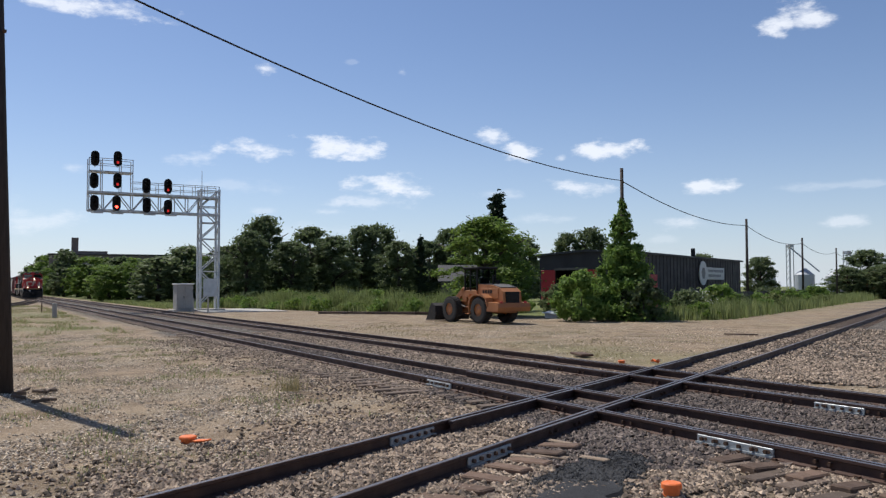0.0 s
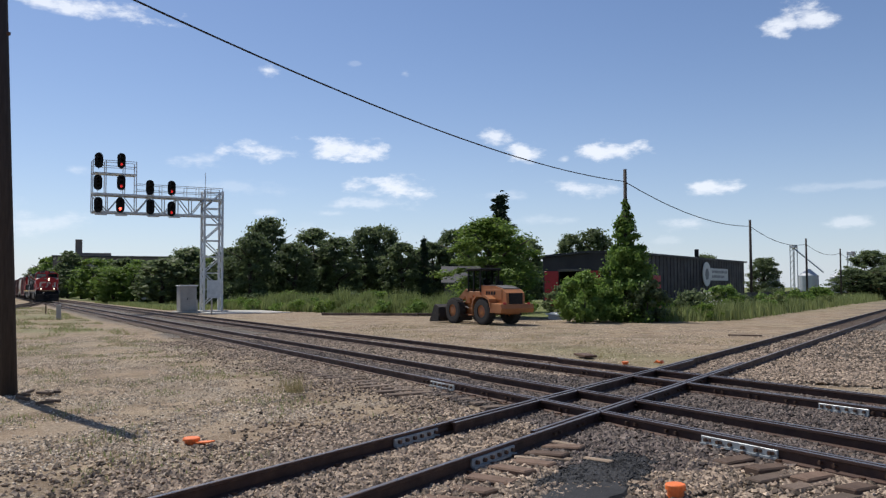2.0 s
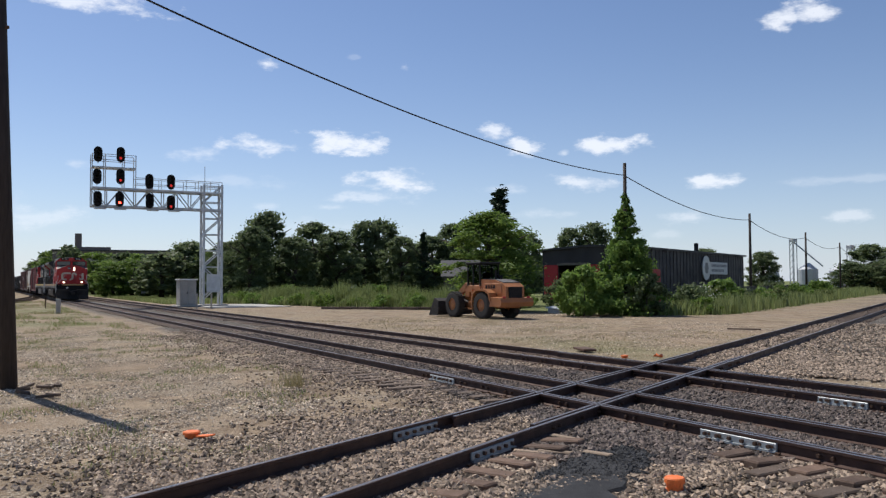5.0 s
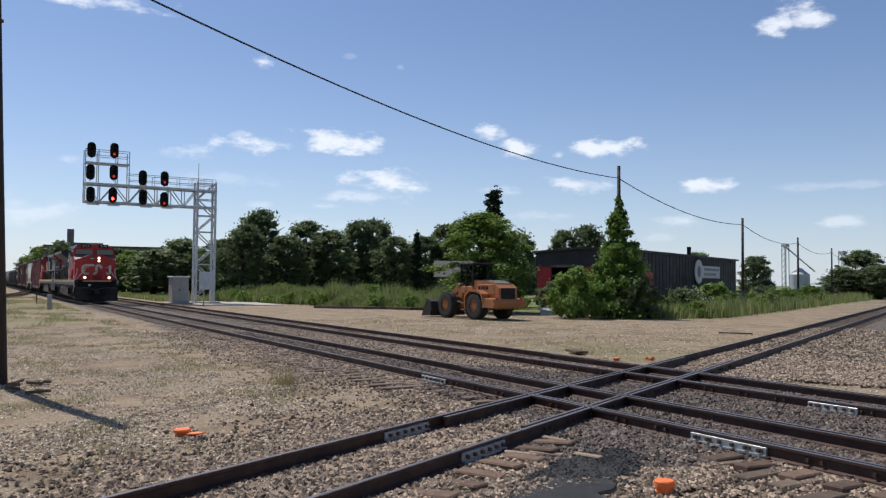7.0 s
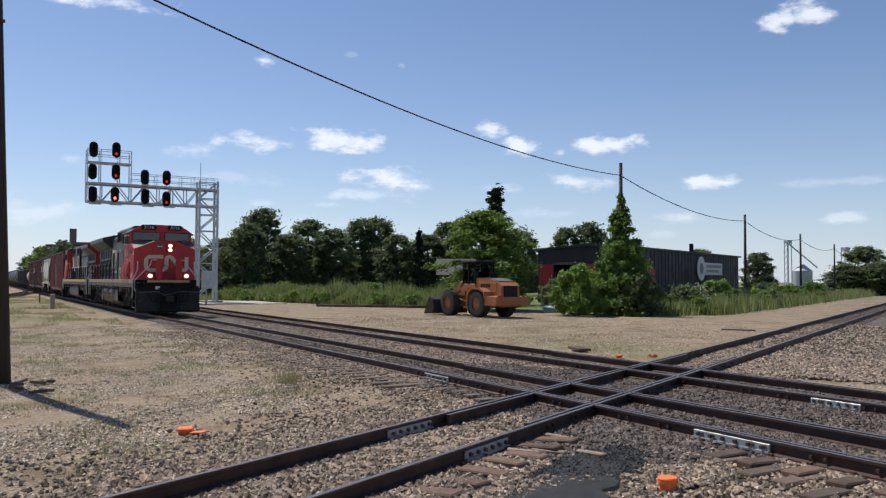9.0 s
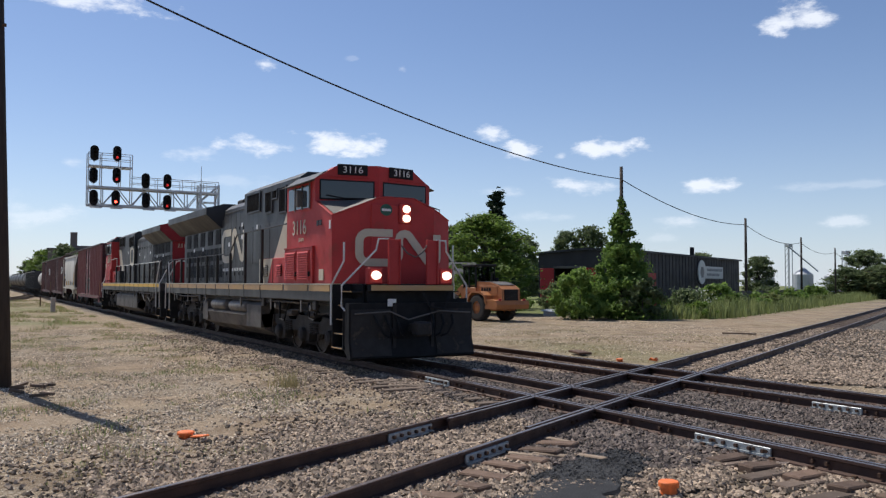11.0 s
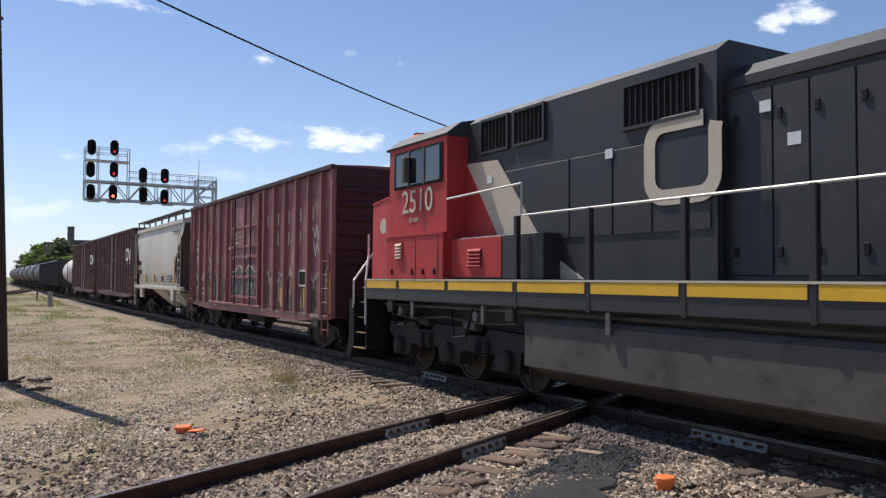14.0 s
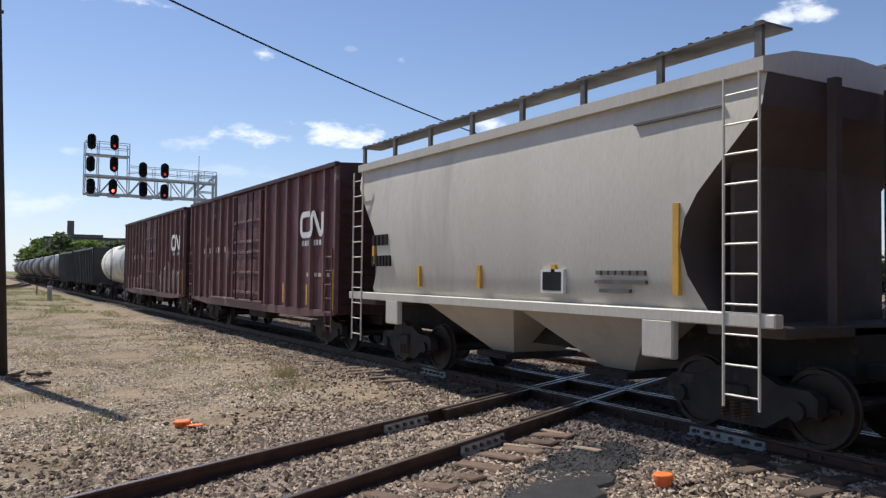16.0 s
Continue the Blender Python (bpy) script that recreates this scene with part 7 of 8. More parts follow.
pole(-7.93, -8.64, 10.7, 0.17, "dark creosoted wooden utility pole on the dry lot", lean=(-0.25, -0.43))
bolt = thing("pole_tag", pose(-7.95, -8.8, 7.3), "small metal bolt end on the wooden pole", "bolt", mesh=Mesh().box(-0.02, 0.06, -0.04, 0.04, -0.03, 0.03, c=0.01), mat=M_BOLT)
line = [(-28.4, 26.9, 9.85), (-41.8, 55.0, 8.65), (-55.6, 82.2, 8.35), (-69.4, 109.5, 8.2), (-83.0, 136.8, 8.2), (-97.0, 164.0, 8.2)]
for i, (x, y, h) in enumerate(line):
    pole(x, y, h, 0.15, "wooden utility pole wrapped in climbing vines" if i == 0 else "plain wooden utility pole at the fence line")


def vine_cover():
    v = thing("climbing_vine", pose(-28.4, 26.9, ground_z(-28.4, 26.9)), "bright green climbing vine covering the wooden pole", "vine")
    part("leaves", crown_mesh("leaves", 2.9, 0.2, 7.9, 170, 24000, 0.1, 141, M_LEAF_VINE, cone=True), None, v)
    part("shaded_mass", crown_mesh("shaded_mass", 1.7, 0.2, 5.4, 50, 6000, 0.13, 142, M_LEAF_VINE), None, v)
    part("stem", Mesh().tube([(0.2, 0, -0.2), (0.24, 0.1, 3), (0.2, -0.05, 6.8)], [0.06, 0.05, 0.02], 6), M_BARK, v)


vine_cover()


def wire(a, b, sag, r, label):
    a, b = Vector(a), Vector(b)
    pts = [a.lerp(b, i / 28) - Vector((0, 0, sag * 4 * (i / 28) * (1 - i / 28))) for i in range(29)]
    me = Mesh().tube([p - a for p in pts], r, 6)
    return thing("overhead_wire", Matrix.Translation(a), label, "wire", "overhead wires", mesh=me, mat=M_WIRE)


wire((-8.14, -9.0, 9.42), (-28.35, 26.85, 8.8), 0.9, 0.026, "black overhead cable strung between wooden poles")
tops = [(-28.4, 26.9, 8.8), (-41.8, 55.0, 7.8), (-55.6, 82.2, 7.4), (-69.4, 109.5, 7.3), (-83.0, 136.8, 7.2), (-97.0, 164.0, 7.2)]
for a, b in zip(tops, tops[1:]):
    wire(a, b, 0.75, 0.03, "black overhead cable sagging between wooden poles")
wire((-28.4, 27.0, 8.6), (-30.3, 26.6, 0.0), 0.0, 0.015, "thin guy wire beside the vine-covered pole")


# ------------------------------------------------------------ signal gantry
def gantry():
    g = thing("signal_gantry", pose(-67.6, 0, -0.2), "galvanised steel cantilever signal gantry over the tracks", "signal gantry")
    yc, hw = 9.95, 0.85
    arm0, z0, z1 = -0.8, 9.15, 10.75
    zt = 11.6
    for x in (-0.6, 0.6):
        for y in (yc - hw, yc + hw):
            part("mast_leg", Mesh().box(x - 0.1, x + 0.1, y - 0.1, y + 0.1, 0, zt, c=0.015), M_GALV, g)
    for y in (yc - hw, yc + hw):
        for k in range(7):
            a, b = 0.6 + k * 1.55, 0.6 + (k + 1) * 1.55
            s = 0.6 if k % 2 else -0.6
            part("brace", Mesh().tube([(s, y, a), (-s, y, b)], 0.055, 6), M_GALV, g)
    for x in (-0.6, 0.6):
        for k in range(7):
            a, b = 0.6 + k * 1.55, 0.6 + (k + 1) * 1.55
            s = hw if k % 2 else -hw
            part("brace", Mesh().tube([(x, yc + s, a), (x, yc - s, b)], 0.06, 6), M_GALV, g)
            part("strut", Mesh().tube([(x, yc - hw, b), (x, yc + hw, b)], 0.05, 6), M_GALV, g)
    part("footing", Mesh().box(-1.1, 1.1, yc - 1.4, yc + 1.4, -0.3, 0.12, c=0.04), M_CONCRETE, g)
    part("equipment_panel", Mesh().box(0.7, 0.78, yc - 0.6, yc + 0.7, 1.3, 3.0, c=0.02), M_GALV, g)
    for x in (-0.6, 0.6):
        for z in (z0, z1):
            part("chord", Mesh().box(x - 0.09, x + 0.09, arm0, yc + hw, z - 0.09, z + 0.09, c=0.015), M_GALV, g)
        n = 8
        st = (yc - hw - arm0) / n
        for k in range(n):
            y = arm0 + k * st
            part("brace", Mesh().tube([(x, y, z0 if k % 2 else z1), (x, y + st, z1 if k % 2 else z0)], 0.05, 6), M_GALV, g)
            part("post", Mesh().tube([(x, y, z0), (x, y, z1)], 0.05, 6), M_GALV, g)
    part("walkway", Mesh().box(-0.5, 0.5, arm0, yc + hw, z1 + 0.09, z1 + 0.13), M_GALV, g)
    # guard rails of the walkway and the raised signal platform
    for x in (-0.62, 0.62):
        for z in (0.55, 1.1):
            part("guard_rail", Mesh().tube([(x, 2.9, z1 + z), (x, yc + hw, z1 + z)], 0.03, 6), M_GALV, g)
        for k in range(8):
            y = 2.9 + k * (yc + hw - 2.9) / 7
            part("guard_post", Mesh().tube([(x, y, z1), (x, y, z1 + 1.1)], 0.03, 6), M_GALV, g)
        for z in (1.95, 2.6, 3.1):
            part("guard_rail", Mesh().tube([(x, arm0, z1 + z), (x, 2.9, z1 + z)], 0.03, 6), M_GALV, g)
        for y in (arm0, 0.3, 1.9, 2.9):
            part("guard_post", Mesh().tube([(x, y, z1), (x, y, z1 + 3.1)], 0.045, 6), M_GALV, g)
    part("upper_platform", Mesh().box(-0.6, 0.6, arm0, 2.9, z1 + 1.85, z1 + 1.95), M_GALV, g)
    part("antenna", Mesh().tube([(0.6, yc - 0.8, zt), (0.6, yc - 0.8, zt + 1.7)], 0.03, 6), M_GALV, g)
    for y in (-0.1, 1.6, 4.4, 6.3):
        part("hanger", Mesh().box(0.5, 0.9, y - 0.5, y + 0.5, z0 - 0.3, z0 - 0.18, c=0.02), M_GALV, g)
    heads = [(-0.35, 13.75, 0), (1.55, 13.85, 1), (-0.4, 11.75, 0), (1.55, 11.85, 1), (-0.35, 9.75, 0), (1.5, 9.8, 2), (4.05, 11.55, 0), (5.98, 11.6, 1), (4.1, 9.75, 0), (5.98, 9.65, 1)]
    for y, z, lit in heads:
        facing = lit > 0
        out = []
        for a in range(0, 181, 20):
            out.append((0.36 * math.cos(radians(a)), 0.34 + 0.36 * math.sin(radians(a))))
        for a in range(180, 361, 20):
            out.append((0.36 * math.cos(radians(a)), -0.34 + 0.36 * math.sin(radians(a))))
        x = 0.85
        h = part("signal_head", Mesh().prism([(y + p, z + q) for p, q in out], x, x + 0.06, "x"), M_BLACK, g, "black oval signal head")
        for k, q in enumerate((0.34, 0.0, -0.34)):
            hood = Mesh()
            n = 14
            vs = []
            for xx, rr in ((x + 0.06, 0.14), (x + 0.42, 0.15)):
                for i in range(n):
                    a = radians(-30 + 240 * i / (n - 1))
                    vs.append((xx, y + rr * math.cos(a), z + q + rr * math.sin(a)))
            hood.add(vs, [(i, i + 1, n + i + 1, n + i) for i in range(n - 1)])
            part("hood", hood, M_BLACK, h)
            if facing:
                part("lens", Mesh().tube([(x + 0.06, y, z + q), (x + 0.09, y, z + q)], 0.12, 12), (M_RED_LAMP if lit == 2 else M_RED_DIM) if k == 2 else M_BLACK, h)
        part("bracket", Mesh().tube([(0.6, y, z - 0.75), (0.85, y, z - 0.75), (0.86, y, z - 0.4)], 0.045, 6), M_GALV, h)
    part("case", Mesh().box(0.62, 0.85, 3.8, 4.4, 10.7, 11.4, c=0.03), M_GALV, g)


M_CONCRETE = material("pale_concrete", (0.42, 0.40, 0.36), (0.33, 0.31, 0.28), 0.9, 0, 2, 30, 0.2)
gantry()


def cabinet():
    c = thing("equipment_cabinet", pose(-66.0, 7.3, -0.22, 0, 0, 4), "grey metal trackside equipment cabinet on a concrete pad", "cabinet")
    part("body", Mesh().box(-0.6, 0.6, -0.75, 0.75, 0.15, 2.45, c=0.02), M_CONCRETE, c)
    part("roof", Mesh().box(-0.7, 0.7, -0.85, 0.85, 2.45, 2.56, c=0.03), M_WHITE, c)
    part("door", Mesh().box(0.6, 0.625, -0.7, -0.03, 0.25, 2.35, c=0.01), M_CONCRETE, c)
    part("door", Mesh().box(0.6, 0.625, 0.03, 0.7, 0.25, 2.35, c=0.01), M_CONCRETE, c)
    part("handle", Mesh().box(0.625, 0.66, -0.12, -0.08, 1.2, 1.4), M_BLACK, c)
    part("pad", Mesh().box(-0.9, 0.9, -1.1, 1.1, -0.1, 0.15, c=0.03), M_CONCRETE, c)


cabinet()
for x, y, h in ((-60.0, 6.9, 1.3), (-59.0, 7.9, 1.3)):
    thing("marker_post", pose(x, y, -0.25), "short pale marker post near the gantry", "post", "marker posts", mesh=Mesh().box(-0.06, 0.06, -0.06, 0.06, 0, h, c=0.02), mat=M_CONCRETE)
thing("marker_post", pose(-54.6, -4.3, -0.25), "short weathered concrete post beside the main line", "post", "marker posts", mesh=Mesh().box(-0.16, 0.16, -0.16, 0.16, 0, 1.1, c=0.04), mat=M_CONCRETE)
thing("marker_stake", pose(-70.0, -4.2, -0.25), "thin rusty stake beside the main line", "post", "marker posts", mesh=Mesh().tube([(0, 0, 0), (0.05, 0, 0.95)], 0.05, 6), mat=M_BOLT)
thing("concrete_pad", pose(-66.5, 11.2, -0.20), "pale concrete slab around the gantry foot", "pavement", kind="structure", mesh=Mesh().box(-4.5, 6.5, -3.0, 4.2, -0.1, 0.02, c=0.01), mat=M_CONCRETE)


# ------------------------------------------------------------ wheel loader
M_LOADER = material("weathered_orange_loader_paint", (0.42, 0.165, 0.055), (0.33, 0.13, 0.05), 0.55, 0, 1.5, 30, 0.06, stain=(0.22, 0.10, 0.05), stain_amount=0.2)
M_TYRE = material("dusty_black_tyre", (0.030, 0.028, 0.026), (0.05, 0.045, 0.04), 0.9, 0, 4, 30, 0.3)


def wheel_loader():
    L = thing("wheel_loader", pose(-29.45, 17.65, -0.2, 0, 0, 184), "weathered orange articulated wheel loader parked on the lot", "wheel loader")
    rear, front = 0.0, 3.0

    def wheel(x, s):
        R, w = 0.76, 0.26
        prof = [(-w, R * 0.5), (-w, R * 0.86), (-w * 0.85, R * 0.97), (w * 0.85, R * 0.97), (w, R * 0.86), (w, R * 0.5)]
        n = 26
        t = Mesh()
        t.add([(q * math.cos(math.tau * k / n), y, q * math.sin(math.tau * k / n)) for y, q in prof for k in range(n)],
              [(i * n + k, i * n + (k + 1) % n, (i + 1) * n + (k + 1) % n, (i + 1) * n + k) for i in range(len(prof) - 1) for k in range(n)])
        for k in range(n):
            t.box(-0.05, 0.05, -w * 0.95, 0.02, R * 0.93, R + 0.03, Matrix.Rotation(math.tau * k / n, 4, "Y") @ pose(0, 0, 0, 0, 0, 18))
            t.box(-0.05, 0.05, -0.02, w * 0.95, R * 0.93, R + 0.03, Matrix.Rotation(math.tau * (k + 0.5) / n, 4, "Y") @ pose(0, 0, 0, 0, 0, -18))
        wh = part("wheel", t, M_TYRE, L, "chunky black tyre")
        wh.matrix_basis = pose(x, s * 0.98, R)
        part("rim", Mesh().tube([(0, s * 0.02, 0), (0, s * 0.2, 0), (0, s * 0.16, 0), (0, s * 0.22, 0)], [0.4, 0.4, 0.3, 0.14], 18), M_LOADER, wh)

    for s in (-1, 1):
        wheel(rear, s)
        wheel(front, s)
        part("rear_fender", Mesh().prism([(-0.95, 1.0), (-0.8, 1.5), (-0.35, 1.72), (0.5, 1.72), (0.85, 1.5), (0.95, 1.15), (0.88, 1.1), (0.75, 1.42), (0.45, 1.62), (-0.3, 1.62), (-0.72, 1.42), (-0.87, 1.0)], *sorted((s * 0.72, s * 1.25)), "y"), M_LOADER, L)
        part("step_ladder", Mesh().box(0.95, 1.35, *sorted((s * 0.9, s * 1.2)), 0.5, 0.56).box(0.95, 1.35, *sorted((s * 0.9, s * 1.15)), 0.9, 0.96).box(0.92, 0.97, *sorted((s * 0.9, s * 1.2)), 0.5, 1.7), M_LOADER, L)
        part("lift_arm", Mesh().prism([(2.1, 1.9), (2.5, 2.05), (4.2, 0.85), (4.75, 0.45), (4.6, 0.25), (3.9, 0.6), (2.6, 1.55)], *sorted((s * 0.45, s * 0.6)), "y"), M_LOADER, L)
        part("lift_cylinder", Mesh().tube([(2.2, s * 0.52, 0.9), (3.6, s * 0.52, 1.2)], 0.07, 8), M_RES, L)
    part("rear_frame", Mesh().box(-1.5, 1.1, -0.55, 0.55, 0.6, 1.15, c=0.04), M_LOADER, L)
    part("front_frame", Mesh().box(1.3, 3.4, -0.45, 0.45, 0.55, 1.3, c=0.04).box(2.0, 2.5, -0.6, 0.6, 1.2, 2.1, c=0.04), M_LOADER, L)
    part("hood", Mesh().prism([(-1.75, 1.1), (0.7, 1.15), (0.7, 2.3), (-0.6, 2.25), (-1.35, 2.08), (-1.7, 1.85)], -0.68, 0.68, "y"), M_LOADER, L)
    part("hood_top", Mesh().prism([(0.65, 2.3), (-0.6, 2.26), (-1.35, 2.09), (-1.35, 2.12), (-0.6, 2.29), (0.65, 2.33)], -0.6, 0.6, "y"), M_RES, L)
    for s in (-1, 1):
        part("side_panel", Mesh().box(-1.3, 0.4, *sorted((s * 0.68, s * 0.7)), 1.45, 2.05, c=0.01), M_LOADER, L)
        part("lettering_bars", bars(4, -0.75, 0.25, 1.75, 1.95, *sorted((s * 0.7, s * 0.71))), M_BLACK, L)
        part("tail_lamp", Mesh().box(-1.86, -1.8, s * 0.9 - 0.1, s * 0.9 + 0.1, 1.15, 1.3, c=0.01), M_LRED, L)
    gr = part("rear_grille", Mesh().box(-1.775, -1.7, -0.5, 0.5, 1.2, 1.85, c=0.02), M_BLACK, L)
    for i in range(9):
        part("slat", Mesh().box(-1.79, -1.77, -0.48, 0.48, 1.22 + i * 0.068, 1.25 + i * 0.068), M_GRIME, gr)
    part("counterweight", Mesh().prism([(-1.85, 0.7), (-1.95, 0.95), (-1.85, 1.2), (-0.9, 1.25), (-0.8, 0.7)], -1.2, 1.2, "y"), M_LOADER, L)
    part("exhaust", Mesh().tube([(-0.3, 0.3, 2.2), (-0.3, 0.3, 2.85)], 0.06, 10), M_BLACK, L)
    part("air_cleaner", Mesh().tube([(0.1, -0.35, 2.25), (0.1, -0.35, 2.55)], 0.13, 12), M_BLACK, L)
    cabp = part("cab", Mesh().box(0.75, 2.05, -0.72, 0.72, 1.5, 1.95, c=0.03), M_LOADER, L)
    part("cab_roof", Mesh().box(0.62, 2.15, -0.8, 0.8, 3.2, 3.36, c=0.05), M_BLACK, cabp)
    for x in (0.78, 1.45, 2.02):
        for s in (-1, 1):
            part("cab_post", Mesh().box(x - 0.04, x + 0.04, *sorted((s * 0.66, s * 0.73)), 1.9, 3.22), M_BLACK, cabp)
    for s in (-1, 1):
        part("cab_glass", Mesh().box(0.8, 2.0, *sorted((s * 0.68, s * 0.69)), 1.95, 3.2), M_CABGLASS, cabp)
    part("cab_glass", Mesh().box(0.76, 0.77, -0.68, 0.68, 1.95, 3.2), M_CABGLASS, cabp)
    part("cab_glass", Mesh().box(2.03, 2.04, -0.68, 0.68, 1.95, 3.2), M_CABGLASS, cabp)
    part("driver_seat", Mesh().box(1.05, 1.5, -0.25, 0.25, 1.95, 2.15, c=0.04).box(1.0, 1.12, -0.24, 0.24, 2.1, 2.7, c=0.04), M_BLACK, cabp)
    part("bucket", Mesh().prism([(4.5, 0.05), (5.5, 0.02), (5.52, 0.06), (4.65, 0.14), (4.5, 0.4), (4.55, 0.85), (4.9, 1.1), (4.86, 1.13), (4.42, 0.95), (4.38, 0.35)], -1.3, 1.3, "y"), M_GRIME, L)
    for y in (-1.33, 1.3):
        part("bucket_side", Mesh().prism([(4.45, 0.05), (5.5, 0.05), (4.9, 1.1), (4.42, 0.9)], y, y + 0.03, "y"), M_GRIME, L)
    part("tilt_link", Mesh().tube([(2.4, 0, 2.0), (3.6, 0, 1.7), (4.4, 0, 0.9)], 0.08, 8), M_LOADER, L)


def clear_glass(name):
    m = bpy.data.materials.new(name)
    m.use_nodes = True
    p = m.node_tree.nodes["Principled BSDF"]
    p.inputs["Base Color"].default_value = (0.55, 0.6, 0.6, 1)
    p.inputs["Transmission Weight"].default_value = 1.0
    p.inputs["Roughness"].default_value = 0.02
    p.inputs["IOR"].default_value = 1.05
    return m


M_CABGLASS = clear_glass("dusty_cab_glass")
wheel_loader()


# ------------------------------------------------------------ buildings
M_SHED = material("charcoal_metal_cladding", (0.040, 0.036, 0.040), (0.028, 0.026, 0.030), 0.6, 0.1, 0.6, 8, 0.05)
M_SHEDROOF = material("dark_roof_edge", (0.06, 0.06, 0.065), None, 0.6, 0.2, 1, 10, 0.05)
M_SHEDRED = material("red_building_panel", (0.42, 0.02, 0.025), (0.34, 0.02, 0.025), 0.5, 0, 1, 10, 0.03)
M_SIGN = material("white_sign_board", (0.72, 0.72, 0.70), (0.62, 0.62, 0.6), 0.5, 0, 2, 20, 0)
M_SIGNGREY = material("grey_sign_writing", (0.25, 0.25, 0.26), None, 0.5, 0, 2, 20, 0)
M_BRICK = material("dull_brick_wall", (0.20, 0.165, 0.15), (0.15, 0.125, 0.115), 0.9, 0, 0.6, 6, 0.1)
M_FARGREY = material("hazy_grey_steel", (0.45, 0.47, 0.50), (0.36, 0.38, 0.41), 0.6, 0.1, 0.3, 4, 0)


def shed():
    # the long wall runs along local x, the gable with the loading door along local y
    a, b, c = Vector((-45.5, 44.5, 0)), Vector((-59.5, 75.2, 0)), Vector((-70.0, 33.4, 0))
    u = (b - a).normalized()
    ang = math.degrees(math.atan2(u.y, u.x))
    lx, ly = (b - a).length, 10.5
    s = thing("shed", pose(a.x, a.y, -0.3, 0, 0, ang), "dark metal-clad shed with red door panels and white sign", "building")
    part("wall", Mesh().box(0, lx, -0.0, 0.25, 0, 5.35), M_SHED, s)
    part("wall", Mesh().box(0, lx, ly - 0.25, ly, 0, 5.35), M_SHED, s)
    part("wall", Mesh().box(lx - 0.25, lx, 0.25, ly - 0.25, 0, 5.35), M_SHED, s)
    g = part("gable_wall", Mesh().box(0, 0.25, 0.25, 5.5, 0, 5.35).box(0, 0.25, 8.7, ly - 0.25, 0, 5.35).box(0, 0.25, 5.5, 8.7, 3.9, 5.35), M_SHED, s)
    part("roof", Mesh().prism([(-0.3, 5.3), (-0.3, 5.5), (ly / 2, 5.85), (ly + 0.3, 5.5), (ly + 0.3, 5.3), (ly / 2, 5.65)], -0.3, lx + 0.3, "x"), M_SHEDROOF, s)
    part("gable_peak", Mesh().prism([(0.0, 5.34), (ly / 2, 5.66), (ly, 5.34)], 0.02, 0.22, "x"), M_SHED, s)
    part("door_recess", Mesh().box(3.0, 3.1, 5.2, 9.0, 0, 4.2), M_BLACK, s)
    part("door_lintel", Mesh().box(-0.12, 0.0, 5.4, 8.8, 3.85, 4.1, c=0.02), M_RES, s)
    for y0, y1 in ((4.2, 5.45), (8.75, 10.3)):
        part("red_panel", Mesh().box(-0.08, -0.004, y0, y1, 0.2, 3.9, c=0.02), M_SHEDRED, s)
    part("red_panel", Mesh().box(2.2, 4.6, -0.08, -0.004, 0.2, 3.4, c=0.02), M_SHEDRED, s)
    for k in range(34):
        x = 0.5 + k * (lx - 1) / 33
        part("cladding_rib", Mesh().box(x, x + 0.08, -0.04, 0.0, 0.1, 5.3), M_SHED, s)
    sg = part("sign_board", Mesh().box(19.6, 26.4, -0.14, -0.05, 3.0, 4.4, c=0.02), M_SIGN, s, "long white sign board on the wall")
    disc = part("round_sign", Mesh().prism([(18.4 + 1.35 * math.cos(math.tau * k / 24), 3.7 + 1.35 * math.sin(math.tau * k / 24)) for k in range(24)], -0.2, -0.1, "y"), M_SIGN, s, "round white sign with a grey mark")
    part("round_mark", Mesh().prism([(18.4 + 0.7 * math.cos(math.tau * k / 6), 3.7 + 0.7 * math.sin(math.tau * k / 6)) for k in range(6)], -0.21, -0.2, "y"), M_SIGNGREY, disc)
    for z in (3.85, 3.3):
        part("sign_bars", bars(12 if z > 3.5 else 9, 20.3, 26.0 if z > 3.5 else 25.0, z, z + 0.3, -0.15, -0.14), M_SIGNGREY, sg)
    part("roof_vent", Mesh().box(22, 22.4, 2, 2.4, 5.6, 6.7, c=0.03), M_BLACK, s)


shed()


def fence():
    f = thing("board_fence", pose(-33, 40, -0.3, 0, 0, 116.5), "weathered grey board fence behind the weeds", "fence")
    me = Mesh().box(-0.06, 0.06, -0.015, 0.015, 0, 1.75).data("board", M_FENCE)
    for i in range(240):
        ob = part("board", me, None, f)
        ob.matrix_basis = pose(i * 0.24, random.uniform(-0.02, 0.02), random.uniform(-0.05, 0.05)) @ Matrix.Diagonal((1.8, 1, 1, 1))
    for z in (0.5, 1.4):
        part("rail", Mesh().box(0, 57.6, 0.02, 0.07, z, z + 0.1), M_FENCE, f)


M_FENCE = material("weathered_fence_board", (0.13, 0.115, 0.105), (0.09, 0.08, 0.075), 0.9, 0, 2, 20, 0.2, per_object=0.3)
fence()


